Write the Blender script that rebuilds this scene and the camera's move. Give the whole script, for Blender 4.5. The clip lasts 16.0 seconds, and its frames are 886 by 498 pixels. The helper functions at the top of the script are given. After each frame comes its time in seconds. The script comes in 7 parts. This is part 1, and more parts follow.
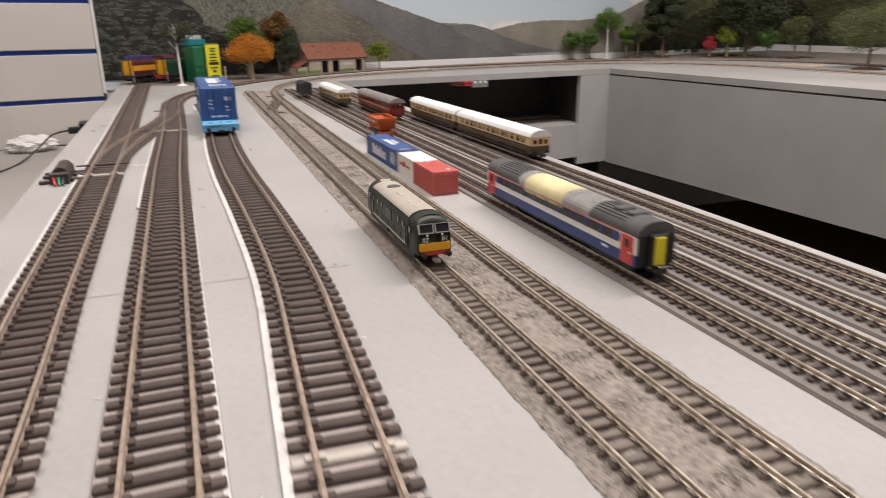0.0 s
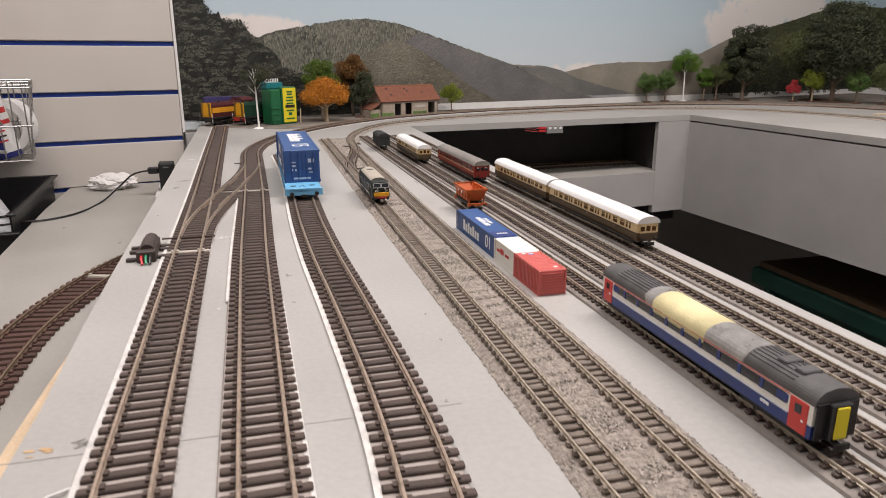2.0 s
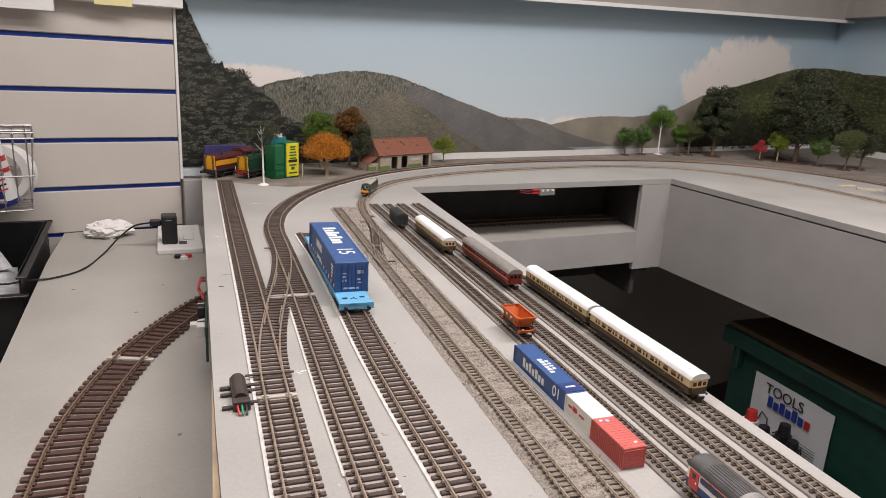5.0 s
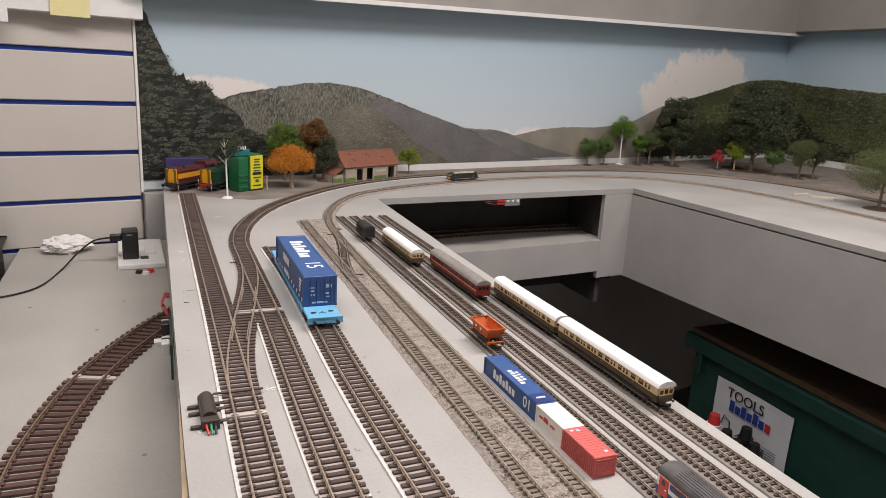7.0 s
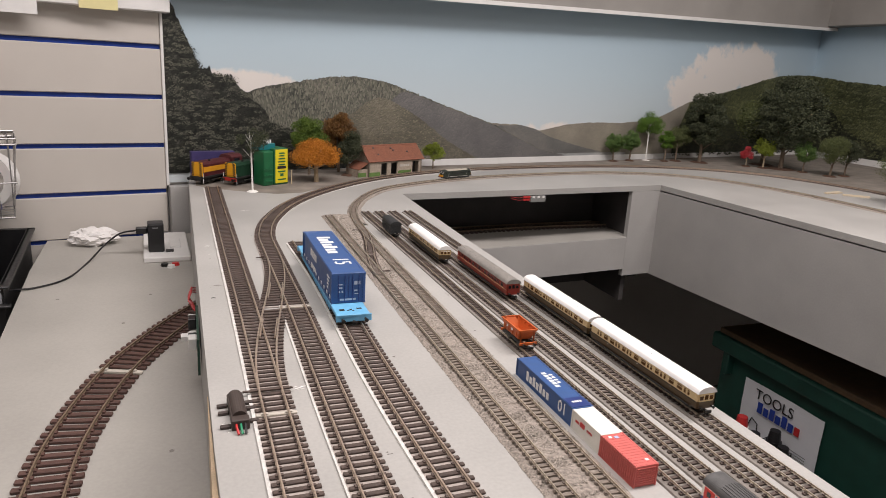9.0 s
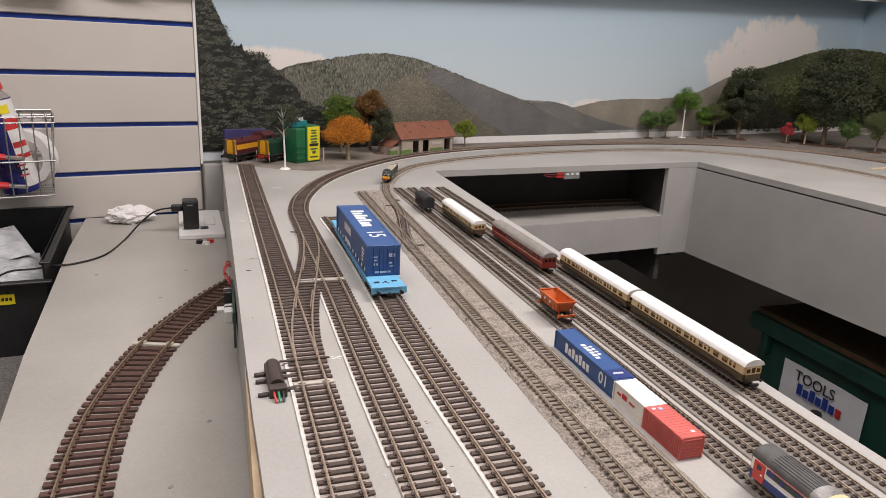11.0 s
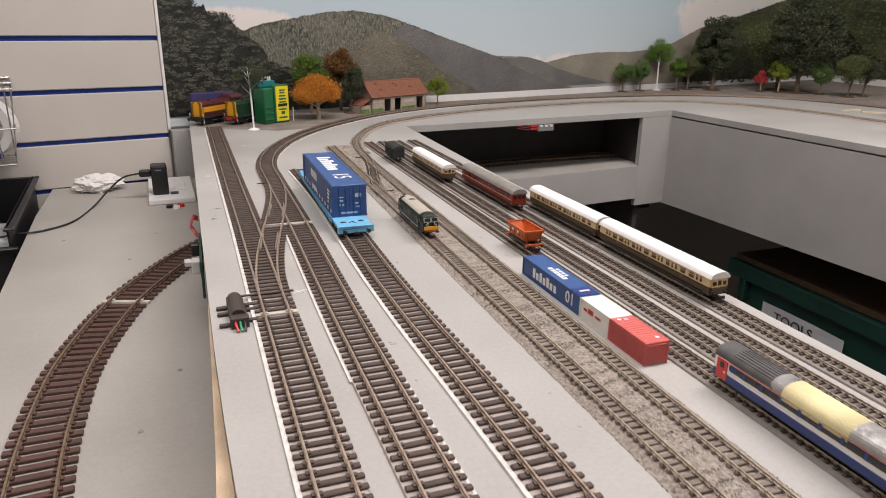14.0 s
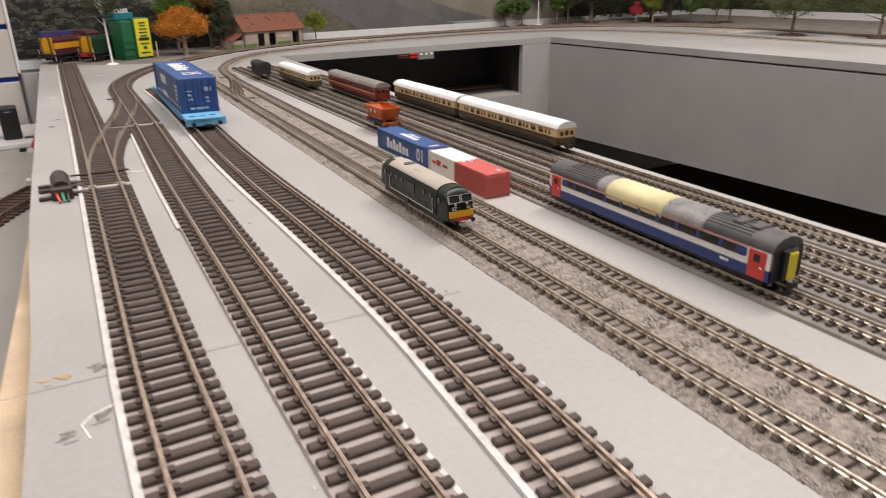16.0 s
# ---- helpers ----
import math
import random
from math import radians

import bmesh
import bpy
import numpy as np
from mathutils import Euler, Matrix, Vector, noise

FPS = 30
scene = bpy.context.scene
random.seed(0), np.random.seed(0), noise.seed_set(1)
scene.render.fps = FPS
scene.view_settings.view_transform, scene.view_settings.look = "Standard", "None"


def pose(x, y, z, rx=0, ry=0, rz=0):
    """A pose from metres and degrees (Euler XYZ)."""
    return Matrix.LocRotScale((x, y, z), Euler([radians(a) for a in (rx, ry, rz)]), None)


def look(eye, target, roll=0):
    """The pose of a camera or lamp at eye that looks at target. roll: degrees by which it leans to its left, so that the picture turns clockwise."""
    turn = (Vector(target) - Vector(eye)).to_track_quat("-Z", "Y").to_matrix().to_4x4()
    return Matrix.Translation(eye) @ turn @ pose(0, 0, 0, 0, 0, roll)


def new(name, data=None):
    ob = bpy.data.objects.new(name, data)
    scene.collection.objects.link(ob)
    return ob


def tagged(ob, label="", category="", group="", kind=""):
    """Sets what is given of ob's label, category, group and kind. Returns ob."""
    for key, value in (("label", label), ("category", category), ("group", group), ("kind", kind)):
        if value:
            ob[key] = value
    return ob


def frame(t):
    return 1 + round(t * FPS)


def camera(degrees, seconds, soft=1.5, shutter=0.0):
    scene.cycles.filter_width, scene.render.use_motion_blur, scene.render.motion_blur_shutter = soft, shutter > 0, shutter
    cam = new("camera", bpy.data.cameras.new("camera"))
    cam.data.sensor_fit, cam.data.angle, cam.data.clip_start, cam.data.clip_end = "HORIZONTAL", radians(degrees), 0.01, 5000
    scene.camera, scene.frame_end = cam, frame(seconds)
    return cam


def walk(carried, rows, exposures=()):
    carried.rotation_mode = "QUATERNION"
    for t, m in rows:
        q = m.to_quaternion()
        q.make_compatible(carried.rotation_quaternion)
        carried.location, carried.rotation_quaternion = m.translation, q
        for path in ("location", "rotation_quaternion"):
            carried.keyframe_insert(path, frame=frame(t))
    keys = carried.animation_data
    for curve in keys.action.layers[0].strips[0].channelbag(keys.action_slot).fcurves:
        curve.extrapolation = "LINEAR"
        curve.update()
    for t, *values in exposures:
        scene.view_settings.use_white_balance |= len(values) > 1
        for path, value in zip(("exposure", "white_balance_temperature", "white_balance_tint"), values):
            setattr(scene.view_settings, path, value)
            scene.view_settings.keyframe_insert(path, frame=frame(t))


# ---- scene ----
cam = camera(66.0, 16.0, soft=0.75, shutter=0.5)
PATH = [
    (0, (0.015, -0.011, 0.104), (0.665, 1.775, -0.519), -0.6),
    (0.5, (0.016, 0.023, 0.11), (0.52, 1.869, -0.474), -0.7),
    (1, (0.014, 0.039, 0.118), (0.466, 1.902, -0.451), 0.2),
    (1.5, (0.011, 0.04, 0.126), (0.485, 1.901, -0.434), 0.1),
    (2, (0.002, 0.041, 0.137), (0.506, 1.898, -0.412), 0.0),
    (2.5, (-0.023, 0.039, 0.171), (0.524, 1.88, -0.389), 0.7),
    (3, (-0.047, 0.045, 0.202), (0.522, 1.87, -0.386), 1.8),
    (3.5, (-0.067, 0.052, 0.225), (0.521, 1.865, -0.379), 2.8),
    (4, (-0.081, 0.062, 0.241), (0.511, 1.88, -0.344), 3.4),
    (4.5, (-0.09, 0.062, 0.249), (0.523, 1.883, -0.306), 3.3),
    (7, (-0.098, 0.062, 0.255), (0.643, 1.851, -0.244), 3.3),
    (7.5, (-0.099, 0.063, 0.253), (0.645, 1.851, -0.25), 3.2),
    (8, (-0.099, 0.066, 0.255), (0.64, 1.854, -0.249), 3.3),
    (8.5, (-0.101, 0.071, 0.255), (0.621, 1.866, -0.252), 3.5),
    (9, (-0.104, 0.079, 0.254), (0.585, 1.884, -0.264), 3.5),
    (9.5, (-0.105, 0.081, 0.251), (0.56, 1.891, -0.278), 3.5),
    (12, (-0.108, 0.09, 0.237), (0.481, 1.908, -0.353), 2.5),
    (12.5, (-0.107, 0.089, 0.235), (0.489, 1.903, -0.359), 2.6),
    (13, (-0.104, 0.086, 0.225), (0.503, 1.893, -0.38), 2.2),
    (13.5, (-0.097, 0.083, 0.213), (0.527, 1.88, -0.405), 1.6),
    (14, (-0.091, 0.078, 0.203), (0.551, 1.86, -0.437), 0.8),
    (14.5, (-0.086, 0.066, 0.19), (0.588, 1.829, -0.472), 0.5),
    (15, (-0.078, 0.054, 0.171), (0.655, 1.789, -0.501), 0.1),
    (15.5, (-0.069, 0.044, 0.149), (0.729, 1.74, -0.549), -0.4),
    (16, (-0.057, 0.045, 0.125), (0.808, 1.696, -0.6), -0.8),
]
walk(cam, [(t, look(eye, target, roll)) for t, eye, target, roll in PATH])

# ---------------------------------------------------------------- world and light
world = bpy.data.worlds.new("room_air")
scene.world = world
world.use_nodes = True
world.node_tree.nodes["Background"].inputs[0].default_value = (0.9, 0.95, 1.0, 1)
world.node_tree.nodes["Background"].inputs[1].default_value = 0.075


def ceiling_lamp(x, y, z, sx, sy, watts, warm=(1.0, 0.918, 0.908)):
    light = bpy.data.lights.new("tube_light", "AREA")
    light.shape, light.size, light.size_y, light.energy, light.color = "RECTANGLE", sx, sy, watts, warm
    ob = new("tube_light", light)
    ob.matrix_world = pose(x, y, z)
    return ob


CEIL = 1.55
FLOOR = -0.95
LAMPS = [(-0.45, -0.6, 7.0), (0.95, -0.5, 7.0), (-0.25, 0.60, 16.8), (0.95, 0.55, 30)]
for lx, ly, w in LAMPS:
    ceiling_lamp(lx, ly, CEIL - 0.05, 1.2, 0.28, w)

# ---------------------------------------------------------------- materials
MATS = {}


def mat(name, base, rough=0.5, metal=0.0, var=0.15, scale=60.0, bump=0.0, fine=900.0, second=None, spec=0.5, emit=0.0, alpha=None, rand=0.0):
    """Procedural surface: base colour varied at two scales, with fine relief."""
    if name in MATS:
        return MATS[name]
    m = bpy.data.materials.new(name)
    m.use_nodes = True
    nt = m.node_tree
    b = nt.nodes["Principled BSDF"]
    b.inputs["Roughness"].default_value, b.inputs["Metallic"].default_value = rough, metal
    b.inputs["Specular IOR Level"].default_value = spec
    tc = nt.nodes.new("ShaderNodeTexCoord")
    n1, n2 = nt.nodes.new("ShaderNodeTexNoise"), nt.nodes.new("ShaderNodeTexNoise")
    n1.inputs["Scale"].default_value, n1.inputs["Detail"].default_value = scale, 5
    n2.inputs["Scale"].default_value, n2.inputs["Detail"].default_value = fine, 3
    nt.links.new(tc.outputs["Object"], n1.inputs["Vector"])
    nt.links.new(tc.outputs["Object"], n2.inputs["Vector"])
    mixf = nt.nodes.new("ShaderNodeMath")
    mixf.operation = "ADD"
    half = nt.nodes.new("ShaderNodeMath")
    half.operation, half.inputs[1].default_value = "MULTIPLY", 0.5
    nt.links.new(n2.outputs["Fac"], half.inputs[0])
    nt.links.new(n1.outputs["Fac"], mixf.inputs[0])
    nt.links.new(half.outputs[0], mixf.inputs[1])
    last = mixf
    if rand:
        info = nt.nodes.new("ShaderNodeObjectInfo")
        mr = nt.nodes.new("ShaderNodeMath")
        mr.operation, mr.inputs[1].default_value = "MULTIPLY_ADD", rand
        nt.links.new(info.outputs["Random"], mr.inputs[0])
        nt.links.new(mixf.outputs[0], mr.inputs[2])
        last = mr
    ramp = nt.nodes.new("ShaderNodeValToRGB")
    dark = tuple(max(0.0, c * (1 - var)) for c in base)
    lite = second or tuple(min(1.0, c * (1 + var)) for c in base)
    ramp.color_ramp.elements[0].position, ramp.color_ramp.elements[1].position = 0.5, 1.0 + 0.5 * rand
    ramp.color_ramp.elements[0].color, ramp.color_ramp.elements[1].color = (*dark, 1), (*lite, 1)
    nt.links.new(last.outputs[0], ramp.inputs["Fac"])
    nt.links.new(ramp.outputs["Color"], b.inputs["Base Color"])
    rr = nt.nodes.new("ShaderNodeMapRange")
    rr.inputs["To Min"].default_value, rr.inputs["To Max"].default_value = max(0.02, rough - 0.12), min(1, rough + 0.12)
    nt.links.new(n1.outputs["Fac"], rr.inputs["Value"])
    nt.links.new(rr.outputs["Result"], b.inputs["Roughness"])
    if bump:
        bn = nt.nodes.new("ShaderNodeBump")
        bn.inputs["Strength"].default_value, bn.inputs["Distance"].default_value = bump, 0.001
        nt.links.new(mixf.outputs[0], bn.inputs["Height"])
        nt.links.new(bn.outputs["Normal"], b.inputs["Normal"])
    if emit:
        b.inputs["Emission Color"].default_value, b.inputs["Emission Strength"].default_value = (*base, 1), emit
    MATS[name] = m
    return m


GREY = mat("grey_board_paint", (0.372, 0.362, 0.342), 0.55, var=0.12, scale=7, bump=0.12, fine=350)
GREY_DARK = mat("grey_side_paint", (0.37, 0.36, 0.345), 0.6, var=0.08, scale=12, bump=0.15, fine=300)
GREY_LOW = mat("grey_lower_board_paint", (0.36, 0.345, 0.315), 0.5, var=0.1, scale=7, bump=0.1, fine=300)
PELMET = mat("taupe_pelmet_paint", (0.30, 0.285, 0.265), 0.6, var=0.1, scale=9)
WHITE_FOAM = mat("white_underlay", (0.60, 0.585, 0.555), 0.8, var=0.2, scale=90, bump=0.3)
GREY_FOAM = mat("taupe_underlay", (0.36, 0.315, 0.285), 0.8, var=0.15, scale=120, bump=0.3)
SIDING_BED = mat("siding_underlay", (0.20, 0.178, 0.158), 0.85, var=0.2, scale=120, bump=0.3)
RAIL = mat("nickel_rail", (0.56, 0.45, 0.36), 0.34, 0.75, var=0.25, scale=300, bump=0.05)
RAIL_BRIGHT = mat("bright_fine_rail", (0.70, 0.62, 0.51), 0.30, 0.8, var=0.2, scale=300)
RAIL_SIDE = mat("weathered_rail", (0.22, 0.16, 0.11), 0.55, 0.5, var=0.3, scale=300)
SLEEPER = mat("brown_sleeper_plastic", (0.062, 0.043, 0.035), 0.62, var=0.35, scale=220, bump=0.35, fine=1500, rand=0.25)
SLEEPER_LOW = mat("warm_brown_sleeper", (0.072, 0.035, 0.027), 0.6, var=0.35, scale=220, bump=0.35, fine=1500, rand=0.25)
SLEEPER_DUST = mat("dusty_sleeper", (0.165, 0.135, 0.110), 0.8, var=0.35, scale=220, bump=0.35, fine=1500, rand=0.25)
PALE = mat("pale_joint_plastic", (0.5, 0.46, 0.4), 0.7)
WOOD = mat("raw_pine_edge", (0.55, 0.42, 0.28), 0.65, var=0.25, scale=30, bump=0.3)
BALLAST = mat("ballast_bed", (0.29, 0.25, 0.215), 0.95, var=0.5, scale=500, bump=1.0, fine=1800)
SLAT = mat("slatwall_panel", (0.55, 0.515, 0.47), 0.5, var=0.04, scale=8, bump=0.08, fine=600)
SLAT_BLUE = mat("blue_slat_insert", (0.012, 0.045, 0.28), 0.35, var=0.15, scale=30)
BLACK_PLASTIC = mat("black_plastic", (0.012, 0.012, 0.013), 0.4, var=0.3, scale=120)
# near-black colour that stands in for shade in openings and the well
DARK = mat("dark_void_shade", (0.052, 0.047, 0.046), 0.7, var=0.3, scale=15)
WHITE_TRIM = mat("white_trim", (0.72, 0.71, 0.69), 0.5, var=0.05, scale=40)
CARPET = mat("grey_speckled_carpet", (0.16, 0.15, 0.14), 0.95, var=0.5, scale=300, bump=0.8, fine=1200)
WALLPAINT = mat("room_wall_paint", (0.6, 0.58, 0.55), 0.7, var=0.05, scale=5)


# ---------------------------------------------------------------- mesh helpers
def mesh_of(bm, name, material, smooth=False):
    me = bpy.data.meshes.new(name)
    bm.normal_update()
    bm.to_mesh(me)
    bm.free()
    for m in material if isinstance(material, (list, tuple)) else [material]:
        me.materials.append(m)
    if smooth:
        for p in me.polygons:
            p.use_smooth = True
    return me


def part(name, bm, material, parent=None, label="", m=None, smooth=False):
    ob = new(name, mesh_of(bm, name, material, smooth) if isinstance(bm, bmesh.types.BMesh) else bm)
    if m is not None:
        ob.matrix_local = m
    if parent is not None:
        ob.parent = parent
    if label:
        ob["label"] = label
    return ob


def thing(name, label, category, m=None, group="", kind=""):
    ob = new(name)
    ob.empty_display_size = 0.02
    if m is not None:
        ob.matrix_local = m
    return tagged(ob, label, category, group, kind)


def solid(name, bm, material, label, category, group="", kind="", m=None, smooth=False):
    return tagged(part(name, bm, material, None, "", m, smooth), label, category, group, kind)


def add_box(bm, x0, x1, y0, y1, z0, z1, bev=0.0, seg=1, idx=0):
    r = bmesh.ops.create_cube(bm, size=1.0, matrix=Matrix.LocRotScale(((x0 + x1) / 2, (y0 + y1) / 2, (z0 + z1) / 2), None, (abs(x1 - x0), abs(y1 - y0), abs(z1 - z0))))
    faces = list({f for v in r["verts"] for f in v.link_faces})
    for f in faces:
        f.material_index = idx
    if bev:
        edges = list({e for v in r["verts"] for e in v.link_edges})
        out = bmesh.ops.bevel(bm, geom=edges, offset=bev, segments=seg, affect="EDGES", profile=0.5)
        for f in out["faces"]:
            f.material_index = idx
    return bm


def box(x0, x1, y0, y1, z0, z1, bev=0.0, seg=1):
    return add_box(bmesh.new(), x0, x1, y0, y1, z0, z1, bev, seg)


def add_cyl(bm, r0, r1, z0, z1, n=16, m=None, caps=True):
    out = bmesh.ops.create_cone(bm, cap_ends=caps, segments=n, radius1=r0, radius2=r1, depth=z1 - z0, matrix=(m or Matrix()) @ Matrix.Translation((0, 0, (z0 + z1) / 2)))
    return out["verts"]


def cyl(r0, r1, z0, z1, n=16, m=None):
    bm = bmesh.new()
    add_cyl(bm, r0, r1, z0, z1, n, m)
    return bm


def prism(outline, z0, z1, bm=None):
    """A slab with a given plan outline."""
    bm = bm or bmesh.new()
    lo = [bm.verts.new((x, y, z0)) for x, y in outline]
    hi = [bm.verts.new((x, y, z1)) for x, y in outline]
    n = len(outline)
    bm.faces.new(lo[::-1])
    bm.faces.new(hi)
    for i in range(n):
        bm.faces.new((lo[i], lo[(i + 1) % n], hi[(i + 1) % n], hi[i]))
    bmesh.ops.recalc_face_normals(bm, faces=bm.faces)
    return bm


def loft(profile, y0, y1, bm=None, idx=0, steps=1):
    """A body of one cross-section (x, z) drawn out along y."""
    bm = bm or bmesh.new()
    rings = [[bm.verts.new((x, y0 + (y1 - y0) * k / steps, z)) for x, z in profile] for k in range(steps + 1)]
    n = len(profile)
    made = []
    for a, b in zip(rings, rings[1:]):
        for i in range(n):
            made.append(bm.faces.new((a[i], a[(i + 1) % n], b[(i + 1) % n], b[i])))
    made.append(bm.faces.new(rings[0]))
    made.append(bm.faces.new(rings[-1][::-1]))
    for f in made:
        f.material_index = idx
    bmesh.ops.recalc_face_normals(bm, faces=made)
    return bm


def spline(pts, step):
    """Evenly spaced points along a smooth curve through a few control points."""
    p = [Vector((*a, 0)) for a in pts]
    p = [2 * p[0] - p[1], *p, 2 * p[-1] - p[-2]]
    fine = []
    for a, b, c, d in zip(p, p[1:], p[2:], p[3:]):
        for k in range(24):
            t = k / 24
            fine.append(0.5 * (2 * b + (c - a) * t + (2 * a - 5 * b + 4 * c - d) * t * t + (3 * b - a - 3 * c + d) * t ** 3))
    fine.append(p[-2])
    out, need, last = [fine[0]], step, fine[0]
    for q in fine[1:]:
        while (q - last).length >= need:
            last = last + (q - last).normalized() * need
            out.append(last)
            need = step
        need -= (q - last).length
        last = q
    return out


def tangents(pts):
    out = []
    for i in range(len(pts)):
        out.append((pts[min(i + 1, len(pts) - 1)] - pts[max(i - 1, 0)]).normalized())
    return out


def sweep(pts, profile, bm=None, offset=0.0, z=0.0, idx=0):
    """A rail, cable or strip: a cross-section (across, up) carried along level points."""
    bm = bm or bmesh.new()
    rings = []
    for q, t in zip(pts, tangents(pts)):
        side = Vector((t.y, -t.x, 0))
        rings.append([bm.verts.new(q + side * (offset + a) + Vector((0, 0, z + h))) for a, h in profile])
    n = len(profile)
    for a, b in zip(rings, rings[1:]):
        for i in range(n):
            bm.faces.new((a[i], a[(i + 1) % n], b[(i + 1) % n], b[i])).material_index = idx
    bm.faces.new(rings[0])
    bm.faces.new(rings[-1][::-1])
    bmesh.ops.recalc_face_normals(bm, faces=bm.faces)
    return bm


def tube(pts, r, n=6):
    """A bent wire through points in space."""
    bm = bmesh.new()
    pts = [Vector(p) for p in pts]
    rings = []
    for q, t in zip(pts, tangents(pts)):
        a = t.cross(Vector((0, 0, 1)))
        a = a.normalized() if a.length > 1e-4 else Vector((1, 0, 0))
        b = t.cross(a).normalized()
        rings.append([bm.verts.new(q + r * (math.cos(2 * math.pi * k / n) * a + math.sin(2 * math.pi * k / n) * b)) for k in range(n)])
    for a, b in zip(rings, rings[1:]):
        for i in range(n):
            bm.faces.new((a[i], a[(i + 1) % n], b[(i + 1) % n], b[i]))
    bm.faces.new(rings[0])
    bm.faces.new(rings[-1][::-1])
    bmesh.ops.recalc_face_normals(bm, faces=bm.faces)
    return bm


def writing(text, size, material, parent, m, name="lettering"):
    """Letters of the built-in font, made into a thin mesh."""
    cu = bpy.data.curves.new("letters", "FONT")
    cu.body, cu.size, cu.extrude, cu.align_x, cu.align_y = text, size, size * 0.01, "CENTER", "CENTER"
    tmp = bpy.data.objects.new("letters", cu)
    scene.collection.objects.link(tmp)
    bpy.context.view_layer.update()
    me = bpy.data.meshes.new_from_object(tmp.evaluated_get(bpy.context.evaluated_depsgraph_get()))
    bpy.data.objects.remove(tmp)
    me.materials.append(material)
    return part(name, me, None, parent, "", m)


# ---------------------------------------------------------------- room and boards
WALL_A = math.atan(0.222)
WALL = pose(-0.147, 1.62, 0, 0, 0, math.degrees(WALL_A))  # x along the back wall, y into it
CORNER = 2.36  # length of the back wall from the slatwall to the corner
cpt = WALL @ Vector((CORNER, 0, 0))

solid("floor", box(-2.2, 3.0, -2.6, 3.0, FLOOR - 0.05, FLOOR), CARPET, "grey speckled carpet floor", "floor", kind="structure")
solid("ceiling", box(-2.2, 3.0, -2.6, 3.0, CEIL, CEIL + 0.05), WALLPAINT, "plain white ceiling", "ceiling", kind="structure")
solid("wall_back", box(-1.9, CORNER + 0.05, 0.012, 0.1, FLOOR, CEIL), WALLPAINT, "plain painted wall behind the scenic backdrop", "wall", kind="structure", m=WALL)
solid("wall_right", box(cpt.x + 0.012, cpt.x + 0.1, -2.6, cpt.y + 0.1, FLOOR, CEIL), WALLPAINT, "plain painted wall beside the layout", "wall", kind="structure")
solid("wall_left", box(-2.05, -1.95, -2.6, 1.4, FLOOR, CEIL), WALLPAINT, "plain painted wall", "wall", kind="structure")
solid("wall_front", box(-2.2, 3.0, -2.65, -2.55, FLOOR, CEIL), WALLPAINT, "plain painted wall", "wall", kind="structure")

XL, XR = -0.103, 0.287  # edges of the long board
FA, FB, FC = (0.297, 1.378), (0.994, 1.466), (1.045, 0.72)  # inner edge of the far and right boards
back = [WALL @ Vector((x, -0.002, 0)) for x in (0.045, CORNER - 0.002)]
EDGE = [(-0.1065, 1.50), (-0.0990, 0.84), (-0.0965, 0.62), (-0.0950, 0.50), (-0.0928, 0.41), (-0.0895, 0.32), (-0.0860, -0.75)]  # outer edge of the long board
solid("baseboard_long", prism([EDGE[-1], (XR, -0.75), (XR + 0.004, 1.0), FA, FB, FC, (1.09, -0.4), (cpt.x, -0.4), (cpt.x, back[1].y), (back[1].x, back[1].y), (back[0].x, back[0].y), *EDGE[:-1]], -0.013, 0.0),
      [GREY], "grey painted model railway baseboard top", "baseboard", kind="structure")
solid("fascia_left", prism([(-0.1070, 1.60), *EDGE, (-0.076, -0.75), (-0.084, 0.84), (-0.094, 1.60)], -0.118, -0.0135), GREY_DARK, "grey painted side panel of the baseboard", "fascia", kind="structure")
solid("edge_strip", prism([(-0.0862, -0.75), (-0.0898, 0.32), (-0.0930, 0.41), (-0.0952, 0.50), (-0.0967, 0.60), (-0.0972, 0.60), (-0.0976, 0.50), (-0.0985, 0.40), (-0.0996, 0.36), (-0.1016, 0.28), (-0.1035, 0.0), (-0.1060, -0.75)], -0.10, -0.010), WOOD, "raw pine strip along the baseboard edge", "trim", kind="structure")


def wall_panel(a, b, z0, z1, t=0.012):
    d = Vector((b[0] - a[0], b[1] - a[1], 0))
    return box(0, d.length, 0, t, z0, z1), pose(a[0], a[1], 0, 0, 0, math.degrees(math.atan2(d.y, d.x)))


# tunnel_end is no grey fascia: its dark colour stands for shade inside
for nm, a, b, z0, z1, mtl in [("fascia_far_post", (0.905, 1.4548), FB, -0.228, -0.0135, GREY_DARK), ("fascia_far_low", (0.2975, 1.378), (0.9045, 1.4545), -0.21, -0.1295, GREY_DARK),
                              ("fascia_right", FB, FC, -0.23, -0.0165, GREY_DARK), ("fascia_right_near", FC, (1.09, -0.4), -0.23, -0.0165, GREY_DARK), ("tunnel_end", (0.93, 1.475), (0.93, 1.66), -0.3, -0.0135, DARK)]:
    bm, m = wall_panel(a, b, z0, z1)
    solid(nm, bm, mtl, "painted panel of the baseboard, grey on the fascia, dark for shade at the tunnel end", "fascia", kind="structure", m=m)
solid("fascia_inner", box(XR - 0.012, XR, -0.75, 1.37, -0.16, -0.0135), GREY_DARK, "grey painted inner side panel", "fascia", kind="structure")
LOW = -0.125
